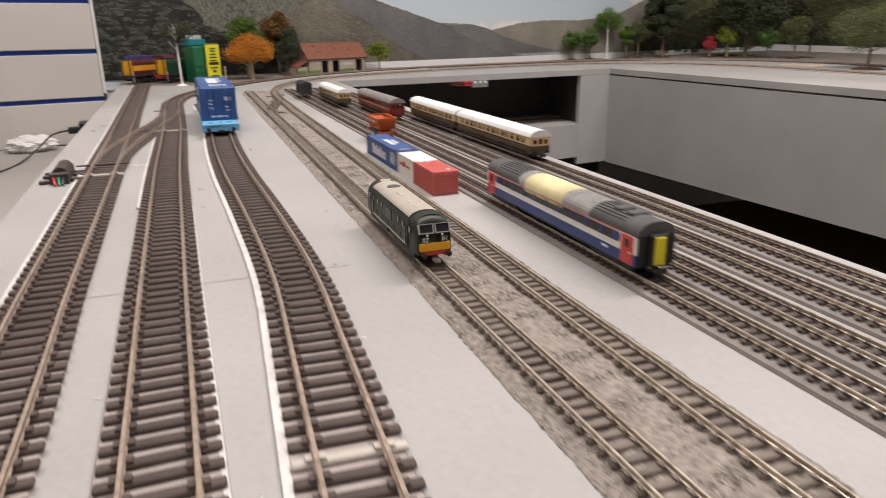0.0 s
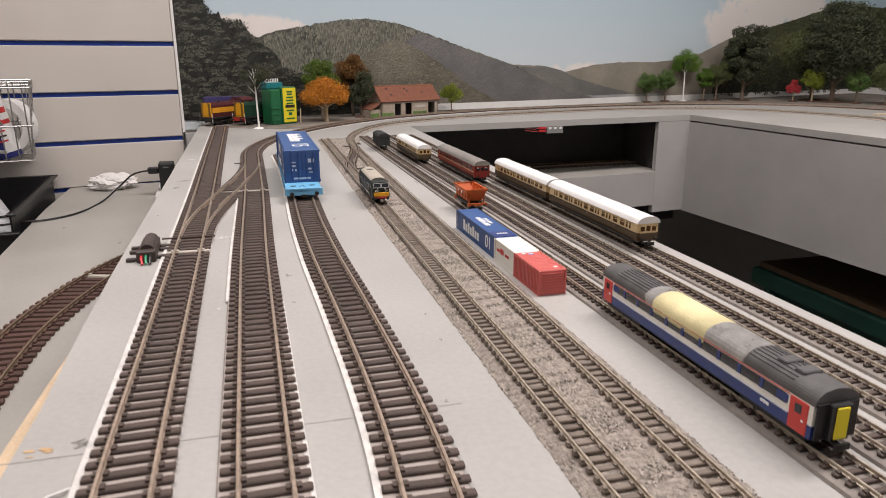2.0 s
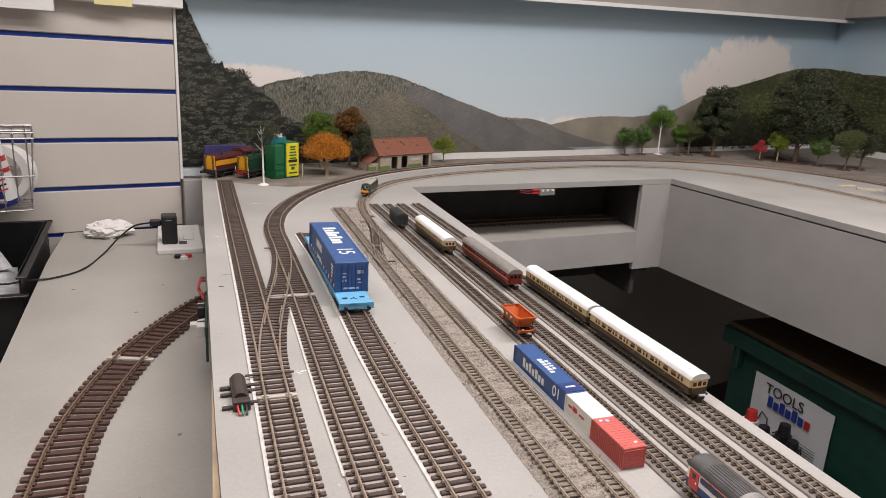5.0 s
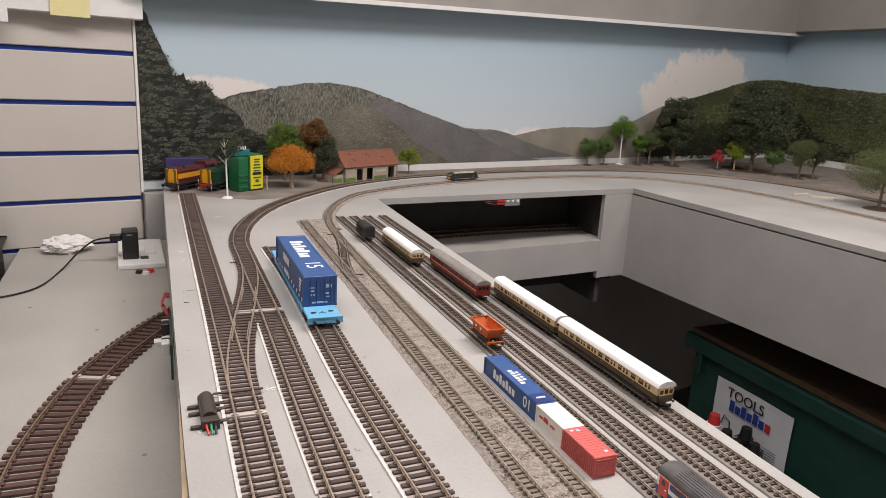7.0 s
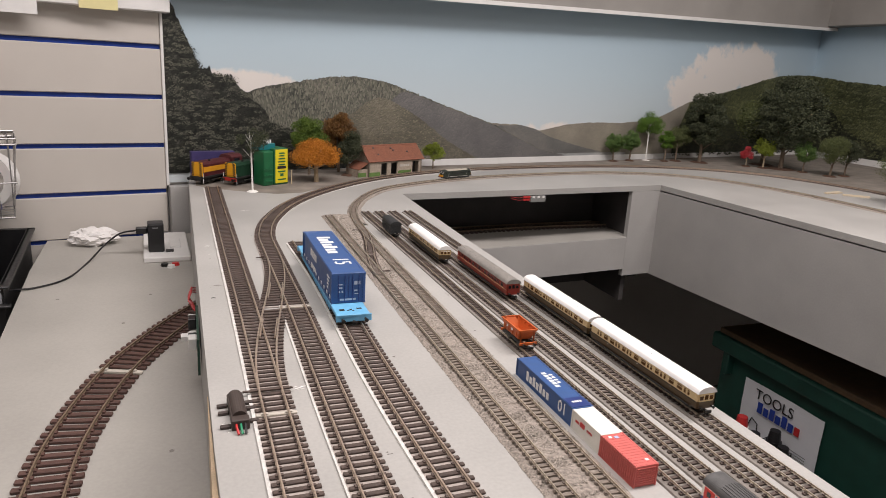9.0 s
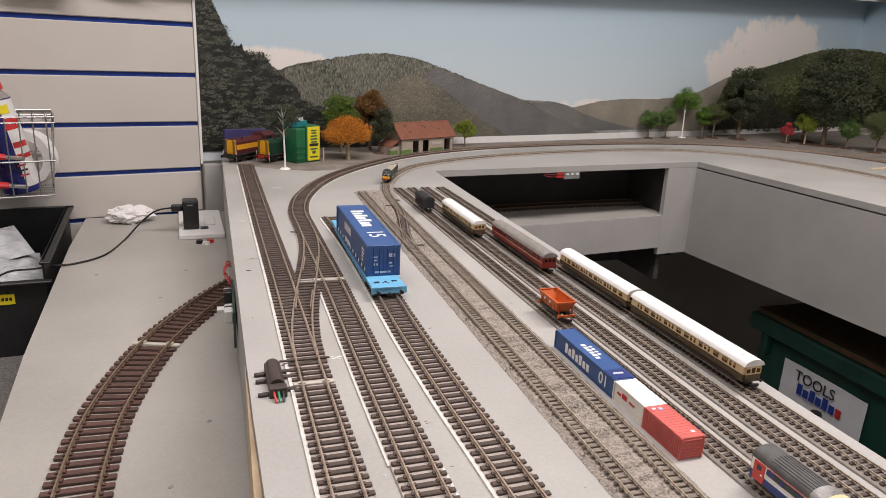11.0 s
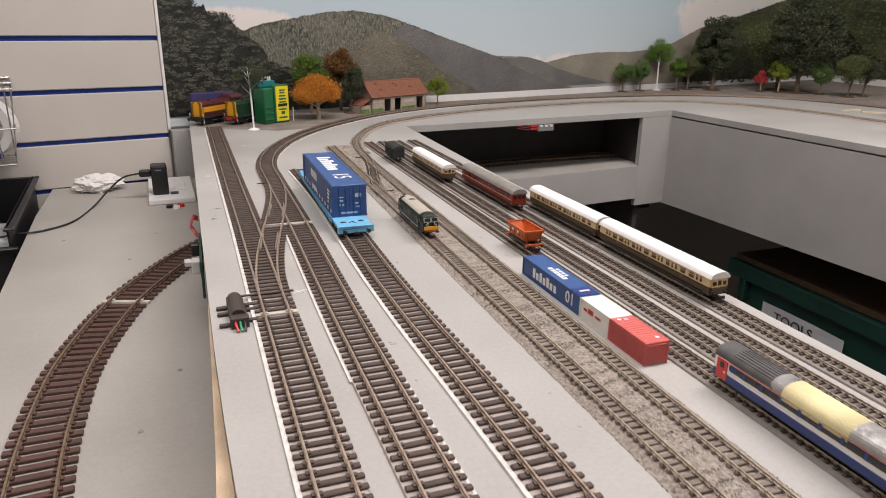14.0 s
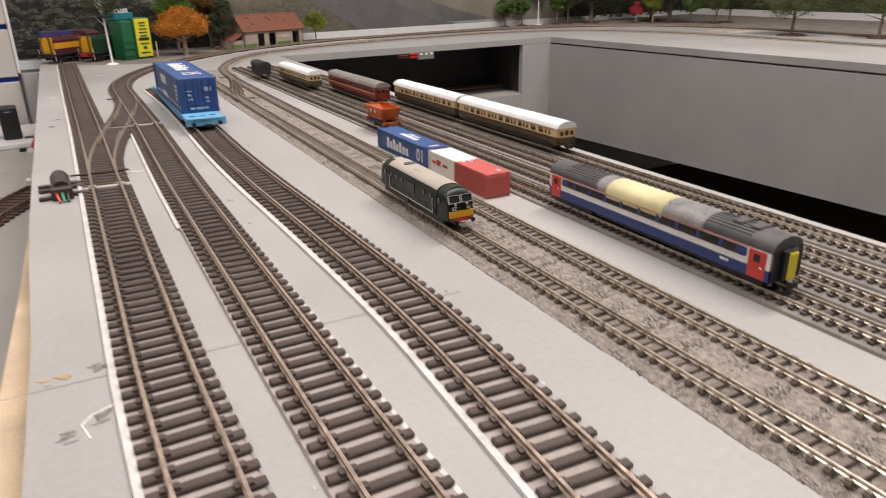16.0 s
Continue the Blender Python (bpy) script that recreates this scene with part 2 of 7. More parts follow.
solid("lower_board", prism([(-0.215, -0.75), (XL + 0.02, -0.75), (XL + 0.02, 1.60), (-0.372, 1.565), (-0.366, 1.36), (-0.335, 0.914), (-0.29, 0.45)], LOW - 0.018, LOW), GREY_LOW, "lower level board painted grey", "baseboard", kind="structure")
bm, m = wall_panel((0.24, 1.372), (1.0, 1.472), LOW - 0.03, LOW - 0.0035, 0.45)
solid("lower_board_far", bm, GREY_LOW, "lower level board inside the opening", "baseboard", kind="structure", m=m)
# back and shelf get the shade of the hollow in their colour
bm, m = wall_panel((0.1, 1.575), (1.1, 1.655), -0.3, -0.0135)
solid("tunnel_back", bm, DARK, "back of the opening under the board, coloured dark for shade", "wall", kind="structure", m=m)
solid("under_layout", prism([(0.30, -0.75), (1.0, -0.75), (1.0, 1.40), (0.30, 1.36)], -0.62, -0.60), DARK, "shelf under the layout, coloured dark for shade", "shelf", kind="structure")


# taupe dirt, with the weaker light near the backdrop put into its colour
EARTH = mat("dusty_shaded_ground", (0.215, 0.188, 0.160), 0.9, var=0.30, scale=22, bump=0.3, fine=500)
rim = [(-0.094, 1.475), (-0.03, 1.425), (0.05, 1.388), (0.10, 1.398), (0.155, 1.455), (0.275, 1.572), (0.44, 1.662), (0.69, 1.738), (0.976, 1.778), (1.25, 1.757), (1.47, 1.640), (1.58, 1.42), (1.59, 1.2), (1.53, 0.6)]
solid("scenic_ground", prism(rim + [(cpt.x - 0.004, 0.6), (cpt.x - 0.004, back[1].y - 0.004), (back[0].x + 0.012, back[0].y - 0.002)], -0.0002, 0.0003), EARTH, "dusty taupe ground, darkened for weaker light, between the outer curve and the backdrop", "ground", kind="structure")


# slatwall: panels between blue inserts
SL_Z = [-0.13, -0.036, 0.060, 0.158, 0.257, 0.34]
slat = thing("slatwall", "pale grey slatwall panelling with blue inserts", "wall panel", WALL, kind="structure")
for a, b in zip(SL_Z, SL_Z[1:]):
    part("panel", box(-1.7, -0.004, -0.003, 0.011, a + 0.0045, b - 0.0045, 0.0015), SLAT, slat)
    part("insert", box(-1.7, -0.0045, 0.0035, 0.0105, b - 0.0042, b + 0.0042), SLAT_BLUE, slat, "blue plastic insert strip")
part("insert", box(-1.7, -0.0045, 0.0035, 0.0105, SL_Z[0] - 0.0042, SL_Z[0] + 0.0042), SLAT_BLUE, slat, "blue plastic insert strip")
part("panel", box(-1.7, -0.004, -0.003, 0.011, FLOOR, SL_Z[0] - 0.0045), SLAT, slat)
part("edge_trim", box(-0.004, 0.001, -0.006, 0.011, -0.024, 0.5), WHITE_TRIM, slat, "white plastic edge trim")
solid("pelmet_left", box(-1.7, 0.012, -0.03, 0.011, 0.322, 0.5, 0.002), WHITE_TRIM, "white shelf edge above the slatwall", "shelf", kind="structure", m=WALL)
solid("wall_post", box(0.0, 0.044, -0.02, 0.011, -0.2, -0.026), GREY_DARK, "grey batten beside the slatwall", "post", kind="structure", m=WALL)


# ---------------------------------------------------------------- tracks
def rail_profile(w, h):
    return [(-w, 0), (w, 0), (w, h * 0.16), (w * 0.35, h * 0.3), (w * 0.35, h * 0.62), (w * 0.62, h * 0.72), (w * 0.62, h), (-w * 0.62, h), (-w * 0.62, h * 0.72), (-w * 0.35, h * 0.62), (-w * 0.35, h * 0.3), (-w, h * 0.16)]


SIZES = {  # gauge between rail centres, sleeper length, width, height, pitch, rail half-width, rail height
    "oo": (0.0172, 0.0295, 0.0036, 0.0018, 0.0079, 0.0009, 0.0024),
    "o": (0.0335, 0.056, 0.0064, 0.0034, 0.0130, 0.0014, 0.0036),
    "nb": (0.0096, 0.0134, 0.0024, 0.0014, 0.0054, 0.0006, 0.0018),
    "n": (0.0096, 0.0156, 0.0024, 0.0014, 0.0054, 0.0006, 0.0018),
}
BED = 0.0012  # underlay thickness


def sleeper_mesh(kind, material):
    g, l, w, h, _, rw, _ = SIZES[kind]
    bm = bmesh.new()
    add_box(bm, -l / 2, l / 2, -w / 2, w / 2, 0, h, w * 0.12)
    for s in (-1, 1):
        for k in (-1, 1):
            add_box(bm, s * g / 2 + k * rw * 1.9 - rw * 0.95, s * g / 2 + k * rw * 1.9 + rw * 0.95, -w * 0.36, w * 0.36, h * 0.9, h * 1.5)
    return mesh_of(bm, "sleeper", material)


def track(name, pts, kind, label, z=0.0, under=None, sleepers=SLEEPER, group="tracks on the layout", shift=0.0, joints=(), wide=1.02, strip=0.0005, skip=(9, 9), sides=(9, 9, -9)):
    """One line of track: two rails on sleepers, laid on a thin underlay. pts: control points of its centre line."""
    g, l, w, h, pitch, rw, rh = SIZES[kind]
    t = thing(name, label, "track", group=group)
    line = spline(pts, pitch)
    base = z + (BED if under else 0.0003)
    me = sleeper_mesh(kind, sleepers)
    pale = sleeper_mesh(kind, PALE) if joints else None
    for i, (q, d) in enumerate(zip(line, tangents(line))):
        if skip[0] < q.y < skip[1] and q.x < 0.2:
            continue
        a = math.degrees(math.atan2(-d.x, d.y)) + random.uniform(-0.7, 0.7)
        part("sleeper", pale if any(abs(q.y - j) < pitch / 2 for j in joints) else me, None, t, "", pose(q.x, q.y, base, 0, 0, a))
    fine = spline(pts, pitch * (1.0 if len(pts) > 2 else 6))
    for s in (-1, 1):
        part("rail", sweep(fine, rail_profile(rw, rh), None, s * g / 2, base + h), RAIL_SIDE if kind == "o" else RAIL_BRIGHT if kind in ("n", "nb") else RAIL, t)
    if under:
        half = l / 2 * wide
        part("underlay", sweep(fine, [(-half, 0), (half, 0), (half - 0.0006, BED), (-half + 0.0006, BED)], None, shift, z + 0.0001), GREY_FOAM if under is WHITE_FOAM else under, t)
        if under is WHITE_FOAM:
            lie = [q for q in fine if (sides[0] < q.y < sides[1] and q.x < 0.3) or sides[2] < q.y]
            if sides[0] < sides[1]:
                right = [q for q in fine if q.y <= sides[0] and q.x < 0.3], [q for q in fine if q.y > 1.0 and q.x < 0.6]
                for bit in right:
                    part("white_strip", sweep(bit, [(-strip, 0), (strip, 0), (strip * 0.85, BED * 1.1), (-strip * 0.85, BED * 1.1)], None, shift + half + 0.0002, z + 0.0001), under, t, "white card strip along the sleepers")
            part("white_strip", sweep(lie, [(-strip, 0), (strip, 0), (strip * 0.85, BED * 1.1), (-strip * 0.85, BED * 1.1)], None, shift - half - 0.0002, z + 0.0001), under, t, "white card strip along the sleepers")
    return t


def turnout_rails(parent, kind, z, a, b):
    """The curved route of a turnout: two closure rails in an easy S, with check rails beside them."""
    g, l, w, h, pitch, rw, rh = SIZES[kind]
    ks = [k / 10 for k in range(11)]
    mid = [(a[0] + (b[0] - a[0]) * (3 * k * k - 2 * k ** 3), a[1] + (b[1] - a[1]) * k) for k in ks]
    line = spline(mid, pitch)
    for s in (-1, 1):
        part("closure_rail", sweep(line, rail_profile(rw, rh), None, s * g / 2, z + h), RAIL, parent)
    n = len(line)
    for s in (-1, 1):
        for u, v in ((0.28, 0.42), (0.58, 0.72)):
            part("check_rail", sweep(line[int(n * u): int(n * v)], rail_profile(rw * 0.8, rh), None, s * (g / 2 - rw * 2), z + h), RAIL, parent)
    return line


RAIL_OO = BED + SIZES["oo"][3] + SIZES["oo"][6]
RAIL_N = BED + SIZES["n"][3] + SIZES["n"][6]
Y0 = -0.45
T1 = [(-0.034, Y0), (-0.0375, -0.25), (-0.0405, -0.08), (-0.0425, 0.03), (-0.0440, 0.12), (-0.0455, 0.20), (-0.0475, 0.27), (-0.0485, 0.35), (-0.0498, 0.46), (-0.0508, 0.55), (-0.0530, 0.75), (-0.0575, 1.02), (-0.0635, 1.447)]
T2 = [(0.008, Y0), (0.0045, -0.25), (0.0018, -0.08), (0.0, 0.03), (-0.0014, 0.12), (-0.0025, 0.20), (-0.0035, 0.27), (-0.0042, 0.34), (-0.0052, 0.45), (-0.0056, 0.55), (-0.0045, 0.76), (-0.006, 0.955), (-0.004, 1.07), (0.019, 1.18), (0.073, 1.305), (0.164, 1.430), (0.285, 1.545), (0.45, 1.638), (0.69, 1.715), (0.976, 1.755), (1.24, 1.735), (1.45, 1.62), (1.555, 1.41), (1.565, 1.2), (1.5, 0.6), (1.45, 0.0)]
T3 = [(0.020, Y0), (0.0275, -0.25), (0.0335, -0.08), (0.0375, 0.03), (0.0415, 0.11), (0.0455, 0.19), (0.0483, 0.25), (0.0485, 0.30), (0.0470, 0.36), (0.0450, 0.42), (0.0420, 0.50), (0.0405, 0.60), (0.0413, 0.70), (0.0423, 0.80), (0.0410, 0.90), (0.0365, 1.022)]
track("track_left", T1, "oo", "brown sleepered track on a white underlay, leading to the shunters", under=WHITE_FOAM, shift=-0.0008, joints=(0.5385,), strip=0.0014, skip=(0.566, 0.756))
track("track_main", T2, "oo", "brown sleepered track running into a long curve", under=WHITE_FOAM, shift=-0.0008, joints=(0.7606,), strip=0.0009, skip=(0.766, 0.952), sides=(0.42, 0.80, 9))
track("track_third", T3, "oo", "brown sleepered siding under a container wagon", under=WHITE_FOAM, shift=-0.0008, joints=(0.135,), strip=0.0014)

# crossover between the first two tracks
xover = thing("crossover", "brown plastic crossover of two turnouts with metal rails", "turnout")
S_A, S_B = (-0.0509, 0.575), (-0.0058, 0.945)
xl = turnout_rails(xover, "oo", BED + 0.0002, S_A, S_B)


def at_y(pts, y):
    return float(np.interp(y, [p[1] for p in pts], [p[0] for p in pts]))


def long_sleepers(parent, lines, y0, y1, kind, z, material):
    """Turnout sleepers, each long enough for the routes that it carries."""
    g, l, w, h, pitch, _, _ = SIZES[kind]
    n = int(round((y1 - y0) / pitch))
    for k in range(n + 1):
        y = y0 + (y1 - y0) * k / n
        xs = [at_y(p, y) for p in lines]
        a, b = min(xs) - l / 2, max(xs) + l / 2
        if b - a < l * 2.02:
            part("sleeper", box(a, b, y - w / 2, y + w / 2, z, z + h, w * 0.12), material, parent)
        else:
            for x in xs:
                part("sleeper", box(x - l / 2, x + l / 2, y - w / 2, y + w / 2, z, z + h, w * 0.12), material, parent)


S_LINE = [(q.x, q.y) for q in xl]
long_sleepers(xover, (T1, S_LINE), 0.570, 0.752, "oo", BED, SLEEPER)
long_sleepers(xover, (S_LINE, T2[4:14]), 0.770, 0.948, "oo", BED, SLEEPER)
part("tie_bar", box(-0.072, -0.034, 0.5735, 0.5757, 0.0030, 0.0040), SLEEPER, xover, "black tie bar")
part("tie_bar", box(-0.028, -0.018, 0.9435, 0.9457, 0.0030, 0.0040), SLEEPER, xover, "black tie bar")
part("underlay", prism([(-0.066, 0.565), (-0.036, 0.565), (-0.034, 0.63), (-0.025, 0.70), (-0.015, 0.757), (-0.068, 0.757)], 0.0001, 0.0011), GREY_FOAM, xover)
part("underlay", prism([(-0.041, 0.765), (0.010, 0.765), (0.009, 0.952), (-0.021, 0.952), (-0.026, 0.86)], 0.0001, 0.0011), GREY_FOAM, xover)

# fine-scale tracks
N1 = [(0.1055, Y0), (0.107, 0.3), (0.1085, 0.7), (0.110, 1.18)]
N2 = [(0.1355, Y0), (0.137, 0.3), (0.1385, 0.7), (0.1395, 0.9), (0.1425, 1.06), (0.151, 1.17), (0.175, 1.264), (0.226, 1.365), (0.30, 1.442), (0.472, 1.535), (0.715, 1.605), (0.96, 1.636), (1.16, 1.58), (1.275, 1.40), (1.315, 1.12), (1.33, 0.5), (1.33, 0.0)]
DUST = dict(sleepers=SLEEPER_DUST)
track("track_ballasted", N1, "nb", "fine-scale track half buried in grey ballast", under=None, z=0.0024, **DUST)
track("track_ballasted", N2, "nb", "fine-scale track in grey ballast running into the inner curve", under=None, z=0.0024, **DUST)
SIDINGS = [(0.1868, 0.1790), (0.2115, 0.2030), (0.2385, 0.2280), (0.2665, 0.2560)]
for a, b in SIDINGS:
    track("track_siding", [(a, Y0), (a, 0.4), (b, 1.213)], "n", "brown sleepered fine-scale siding on a grey underlay", under=SIDING_BED, shift=-0.001, wide=1.3, group="sidings")

low = [(-0.16, 0.05), (-0.205, 0.35), (-0.228, 0.55), (-0.231, 0.688), (-0.222, 0.785), (-0.193, 0.91), (-0.152, 1.01), (-0.10, 1.105), (-0.02, 1.21), (0.10, 1.31)]
track("track_lower", low, "o", "large warm brown sleepered track curving on the lower board", z=LOW, sleepers=SLEEPER_LOW, joints=(0.912,))
track("track_lower_far", [(0.22, 1.47), (0.45, 1.545), (0.7, 1.578), (0.95, 1.585)], "o", "dark track curving inside the opening under the board", z=LOW - 0.0035, sleepers=SLEEPER)

# ballast under and round the two fine-scale lines
def ballast(name, line, half_l, half_r, seed, count, beds):
    rng = np.random.default_rng(seed)
    pts = spline(line, 0.004)
    bm = bmesh.new()
    rings = []
    for i, (q, d) in enumerate(zip(pts, tangents(pts))):
        side = Vector((d.y, -d.x, 0))
        l = half_l + 0.0007 * noise.noise(Vector((i * 0.09, seed, 0))) + 0.0003 * rng.normal()
        r = half_r + 0.0007 * noise.noise(Vector((i * 0.09, seed + 9, 0))) + 0.0003 * rng.normal()
        row = []
        for a, h in ((-l, 0.0), (-l + 0.004, 0.0020), (-l * 0.5, 0.0024), (0, 0.0026), (r * 0.5, 0.0024), (r - 0.004, 0.0020), (r, 0.0)):
            row.append(bm.verts.new(q + side * a + Vector((0, 0, 0.0002 + max(0, h + (0.0004 * rng.normal() if h else 0))))))
        rings.append(row)
    for a, b in zip(rings, rings[1:]):
        for k in range(6):
            bm.faces.new((a[k], a[k + 1], b[k + 1], b[k]))
    bmesh.ops.recalc_face_normals(bm, faces=bm.faces)
    t = thing(name, "loose grey and brown ballast around fine-scale track", "ballast", kind="stuff")
    part("bed", bm, BALLAST, t)
    # single stones lying on the bed
    k = rng.integers(0, len(pts) - 1, count)
    f = rng.random(count)
    p = np.array([[q.x, q.y] for q in pts])
    d = p[k + 1] - p[k]
    side = np.c_[d[:, 1], -d[:, 0]] / np.linalg.norm(d, axis=1)[:, None]
    off = rng.uniform(-half_l - 0.0003, half_r + 0.0003, count)
    c = p[k] + d * f[:, None] + side * off[:, None]
    edge = np.minimum(off + half_l, half_r - off)
    z = np.clip(edge * 0.45, 0.0002, 0.0026)
    base = np.array([[1, 1, -1], [-1, -1, -1], [-1, 1, 1], [1, -1, 1]], float)
    size = rng.uniform(0.00022, 0.00052, count)
    for mid in beds:
        near = np.abs(off - mid) < 0.0088
        z[near] = np.minimum(z[near], 0.0019)
    v = (base[None] * rng.uniform(0.6, 1.3, (count, 4, 3)) * size[:, None, None])
    ang = rng.uniform(0, 6.28, count)
    ca, sa = np.cos(ang), np.sin(ang)
    x = v[..., 0] * ca[:, None] - v[..., 1] * sa[:, None]
    y = v[..., 0] * sa[:, None] + v[..., 1] * ca[:, None]
    v = np.stack([x + c[:, 0, None], y + c[:, 1, None], v[..., 2] + z[:, None]], -1).reshape(-1, 3)
    fa = (np.arange(count)[:, None, None] * 4 + np.array([[0, 1, 2], [0, 3, 1], [0, 2, 3], [1, 3, 2]])[None]).reshape(-1, 3)
    me = bpy.data.meshes.new("stones")
    me.from_pydata(v.tolist(), [], fa.tolist())
    me.materials.append(STONES)
    part("stones", me, None, t)


STONES = bpy.data.materials.new("ballast_stones")
STONES.use_nodes = True
_nt = STONES.node_tree
_g = _nt.nodes.new("ShaderNodeNewGeometry")
_r = _nt.nodes.new("ShaderNodeValToRGB")
_r.color_ramp.elements[0].color, _r.color_ramp.elements[1].color = (0.13, 0.11, 0.092, 1), (0.58, 0.53, 0.47, 1)
_e = _r.color_ramp.elements.new(0.5)
_e.color = (0.33, 0.29, 0.25, 1)
_nt.links.new(_g.outputs["Random Per Island"], _r.inputs["Fac"])
_nt.links.new(_r.outputs["Color"], _nt.nodes["Principled BSDF"].inputs["Base Color"])
_nt.nodes["Principled BSDF"].inputs["Roughness"].default_value = 0.9
ballast("ballast", [(0.1215, Y0), (0.1225, 0.3), (0.1235, 0.7), (0.125, 0.95), (0.127, 1.19)], 0.0275, 0.0275, 3, 100000, (-0.0152, 0.0146))
ballast("ballast_curve", [(0.150, 1.12), (0.153, 1.17), (0.175, 1.264), (0.226, 1.365), (0.30, 1.442), (0.472, 1.535), (0.715, 1.605), (0.96, 1.636), (1.16, 1.58), (1.275, 1.40), (1.315, 1.12), (1.33, 0.8)], 0.012, 0.012, 5, 20000, (0.0,))

xn = thing("crossover_fine", "dark plastic fine-scale crossover with metal rails", "turnout")
nl = turnout_rails(xn, "n", 0.0026, (0.1088, 0.84), (0.1435, 1.09))
me = sleeper_mesh("n", SLEEPER)
for q in nl[2:-2]:
    part("sleeper", me, None, xn, "", pose(q.x, q.y, 0.0024, 0, 0, 4))
for x, y in ((0.118, 0.862), (0.1345, 1.075)):
    part("tie_bar", box(x - 0.008, x + 0.008, y, y + 0.0012, 0.003, 0.0042), SLEEPER, xn, "black tie bar")


# ---------------------------------------------------------------- rolling stock
CREAM = mat("cream_coach_paint", (0.66, 0.50, 0.27), 0.4, var=0.08, scale=150)
CHOC = mat("chocolate_coach_paint", (0.085, 0.055, 0.028), 0.4, var=0.2, scale=150)
ROOF_WHITE = mat("white_roof_paint", (0.80, 0.79, 0.77), 0.45, var=0.05, scale=120)
ROOF_GREY = mat("grey_roof_paint", (0.22, 0.205, 0.185), 0.6, var=0.2, scale=120)
MAROON = mat("maroon_coach_paint", (0.24, 0.028, 0.018), 0.38, var=0.15, scale=150)
GLASS_DARK = mat("dark_window_glass", (0.02, 0.022, 0.026), 0.12, var=0.3, scale=80)
GLASS_WARM = mat("amber_window_glass", (0.10, 0.045, 0.014), 0.15, var=0.3, scale=80)
UNDER = mat("black_underframe", (0.014, 0.013, 0.012), 0.6, var=0.3, scale=200)
WHEEL = mat("dark_wheel_metal", (0.1, 0.09, 0.08), 0.4, 0.8, var=0.2, scale=200)
STEEL = mat("bright_steel", (0.55, 0.54, 0.52), 0.3, 0.9, var=0.1, scale=200)
BLUE_BOX = mat("blue_container_paint", (0.034, 0.088, 0.245), 0.45, var=0.12, scale=120, bump=0.05)
BLUE_DEEP = mat("deep_blue_paint", (0.02, 0.04, 0.17), 0.4, var=0.12, scale=120)
SKY_BLUE = mat("light_blue_wagon_paint", (0.15, 0.42, 0.66), 0.45, var=0.1, scale=120)
RED_BOX = mat("red_container_paint", (0.56, 0.125, 0.110), 0.5, var=0.08, scale=120)
WHITE_BOX = mat("white_container_paint", (0.78, 0.76, 0.70), 0.5, var=0.06, scale=120)
WHITE_PRINT = mat("white_print", (0.82, 0.82, 0.82), 0.5, var=0.04)
RED_PRINT = mat("red_print", (0.5, 0.03, 0.03), 0.5, var=0.05)
BLUE_PRINT = mat("blue_print", (0.02, 0.05, 0.3), 0.5, var=0.05)
ORANGE = mat("orange_wagon_paint", (0.52, 0.11, 0.022), 0.5, var=0.12, scale=150)
LOCO_GREEN = mat("loco_green_paint", (0.012, 0.017, 0.010), 0.5, var=0.2, scale=150)
LOCO_ROOF = mat("loco_grey_roof", (0.41, 0.37, 0.305), 0.6, var=0.1, scale=90)
YELLOW = mat("warning_yellow_paint", (0.75, 0.36, 0.01), 0.45, var=0.06)
YELLOW_BRIGHT = mat("bright_yellow_paint", (0.72, 0.60, 0.02), 0.45, var=0.06)
RED_BEAM = mat("red_buffer_beam", (0.42, 0.03, 0.02), 0.5, var=0.1)
RED_DOOR = mat("red_door_paint", (0.56, 0.045, 0.035), 0.4, var=0.08)
TAPE = mat("cream_masking_tape", (0.72, 0.64, 0.36), 0.75, var=0.07, scale=160, bump=0.3)
FOIL = mat("silver_tape", (0.42, 0.41, 0.40), 0.3, 0.55, var=0.25, scale=140, bump=0.3)
ROOF_DARK = mat("dark_ribbed_roof", (0.085, 0.083, 0.082), 0.5, var=0.2, scale=150)
VAN_BLACK = mat("weathered_black_van", (0.022, 0.023, 0.024), 0.65, var=0.4, scale=180, bump=0.2)


def arc_roof(w, z0, rise, n=10, eave=0.0):
    return [(-w / 2 - eave, z0)] + [(-w / 2 * math.cos(math.pi * k / n) * 1.0, z0 + rise * math.sin(math.pi * k / n) ** 0.8) for k in range(1, n)] + [(w / 2 + eave, z0)]


def bogie(parent, y, wheel_r, gauge, base, width, frame_mat=UNDER):
    b = part("bogie", box(-width / 2, width / 2, -base * 0.85, base * 0.85, wheel_r * 0.7, wheel_r * 1.9, width * 0.04), frame_mat, parent, "", pose(0, y, 0))
    for s in (-1, 1):
        part("side_frame", box(s * width / 2 - 0.0008, s * width / 2 + 0.0008, -base * 0.95, base * 0.95, wheel_r * 0.5, wheel_r * 1.5, 0.0003), frame_mat, b)
        for k in (-1, 1):
            part("wheel", cyl(wheel_r, wheel_r * 0.97, -0.0007, 0.0007, 18, pose(s * gauge / 2, k * base / 2, wheel_r, 0, 90)), WHEEL, b)
    return b


def coupling(parent, y, s, z=0.0035):
    bm = box(-0.0012, 0.0012, 0, 0.0045 * s, z - 0.0006, z + 0.0004)
    add_box(bm, -0.003, 0.003, 0.0045 * s, 0.0055 * s, z - 0.0012, z + 0.0012)
    part("coupling", bm, UNDER, parent, "black coupling hook", pose(0, y, 0))


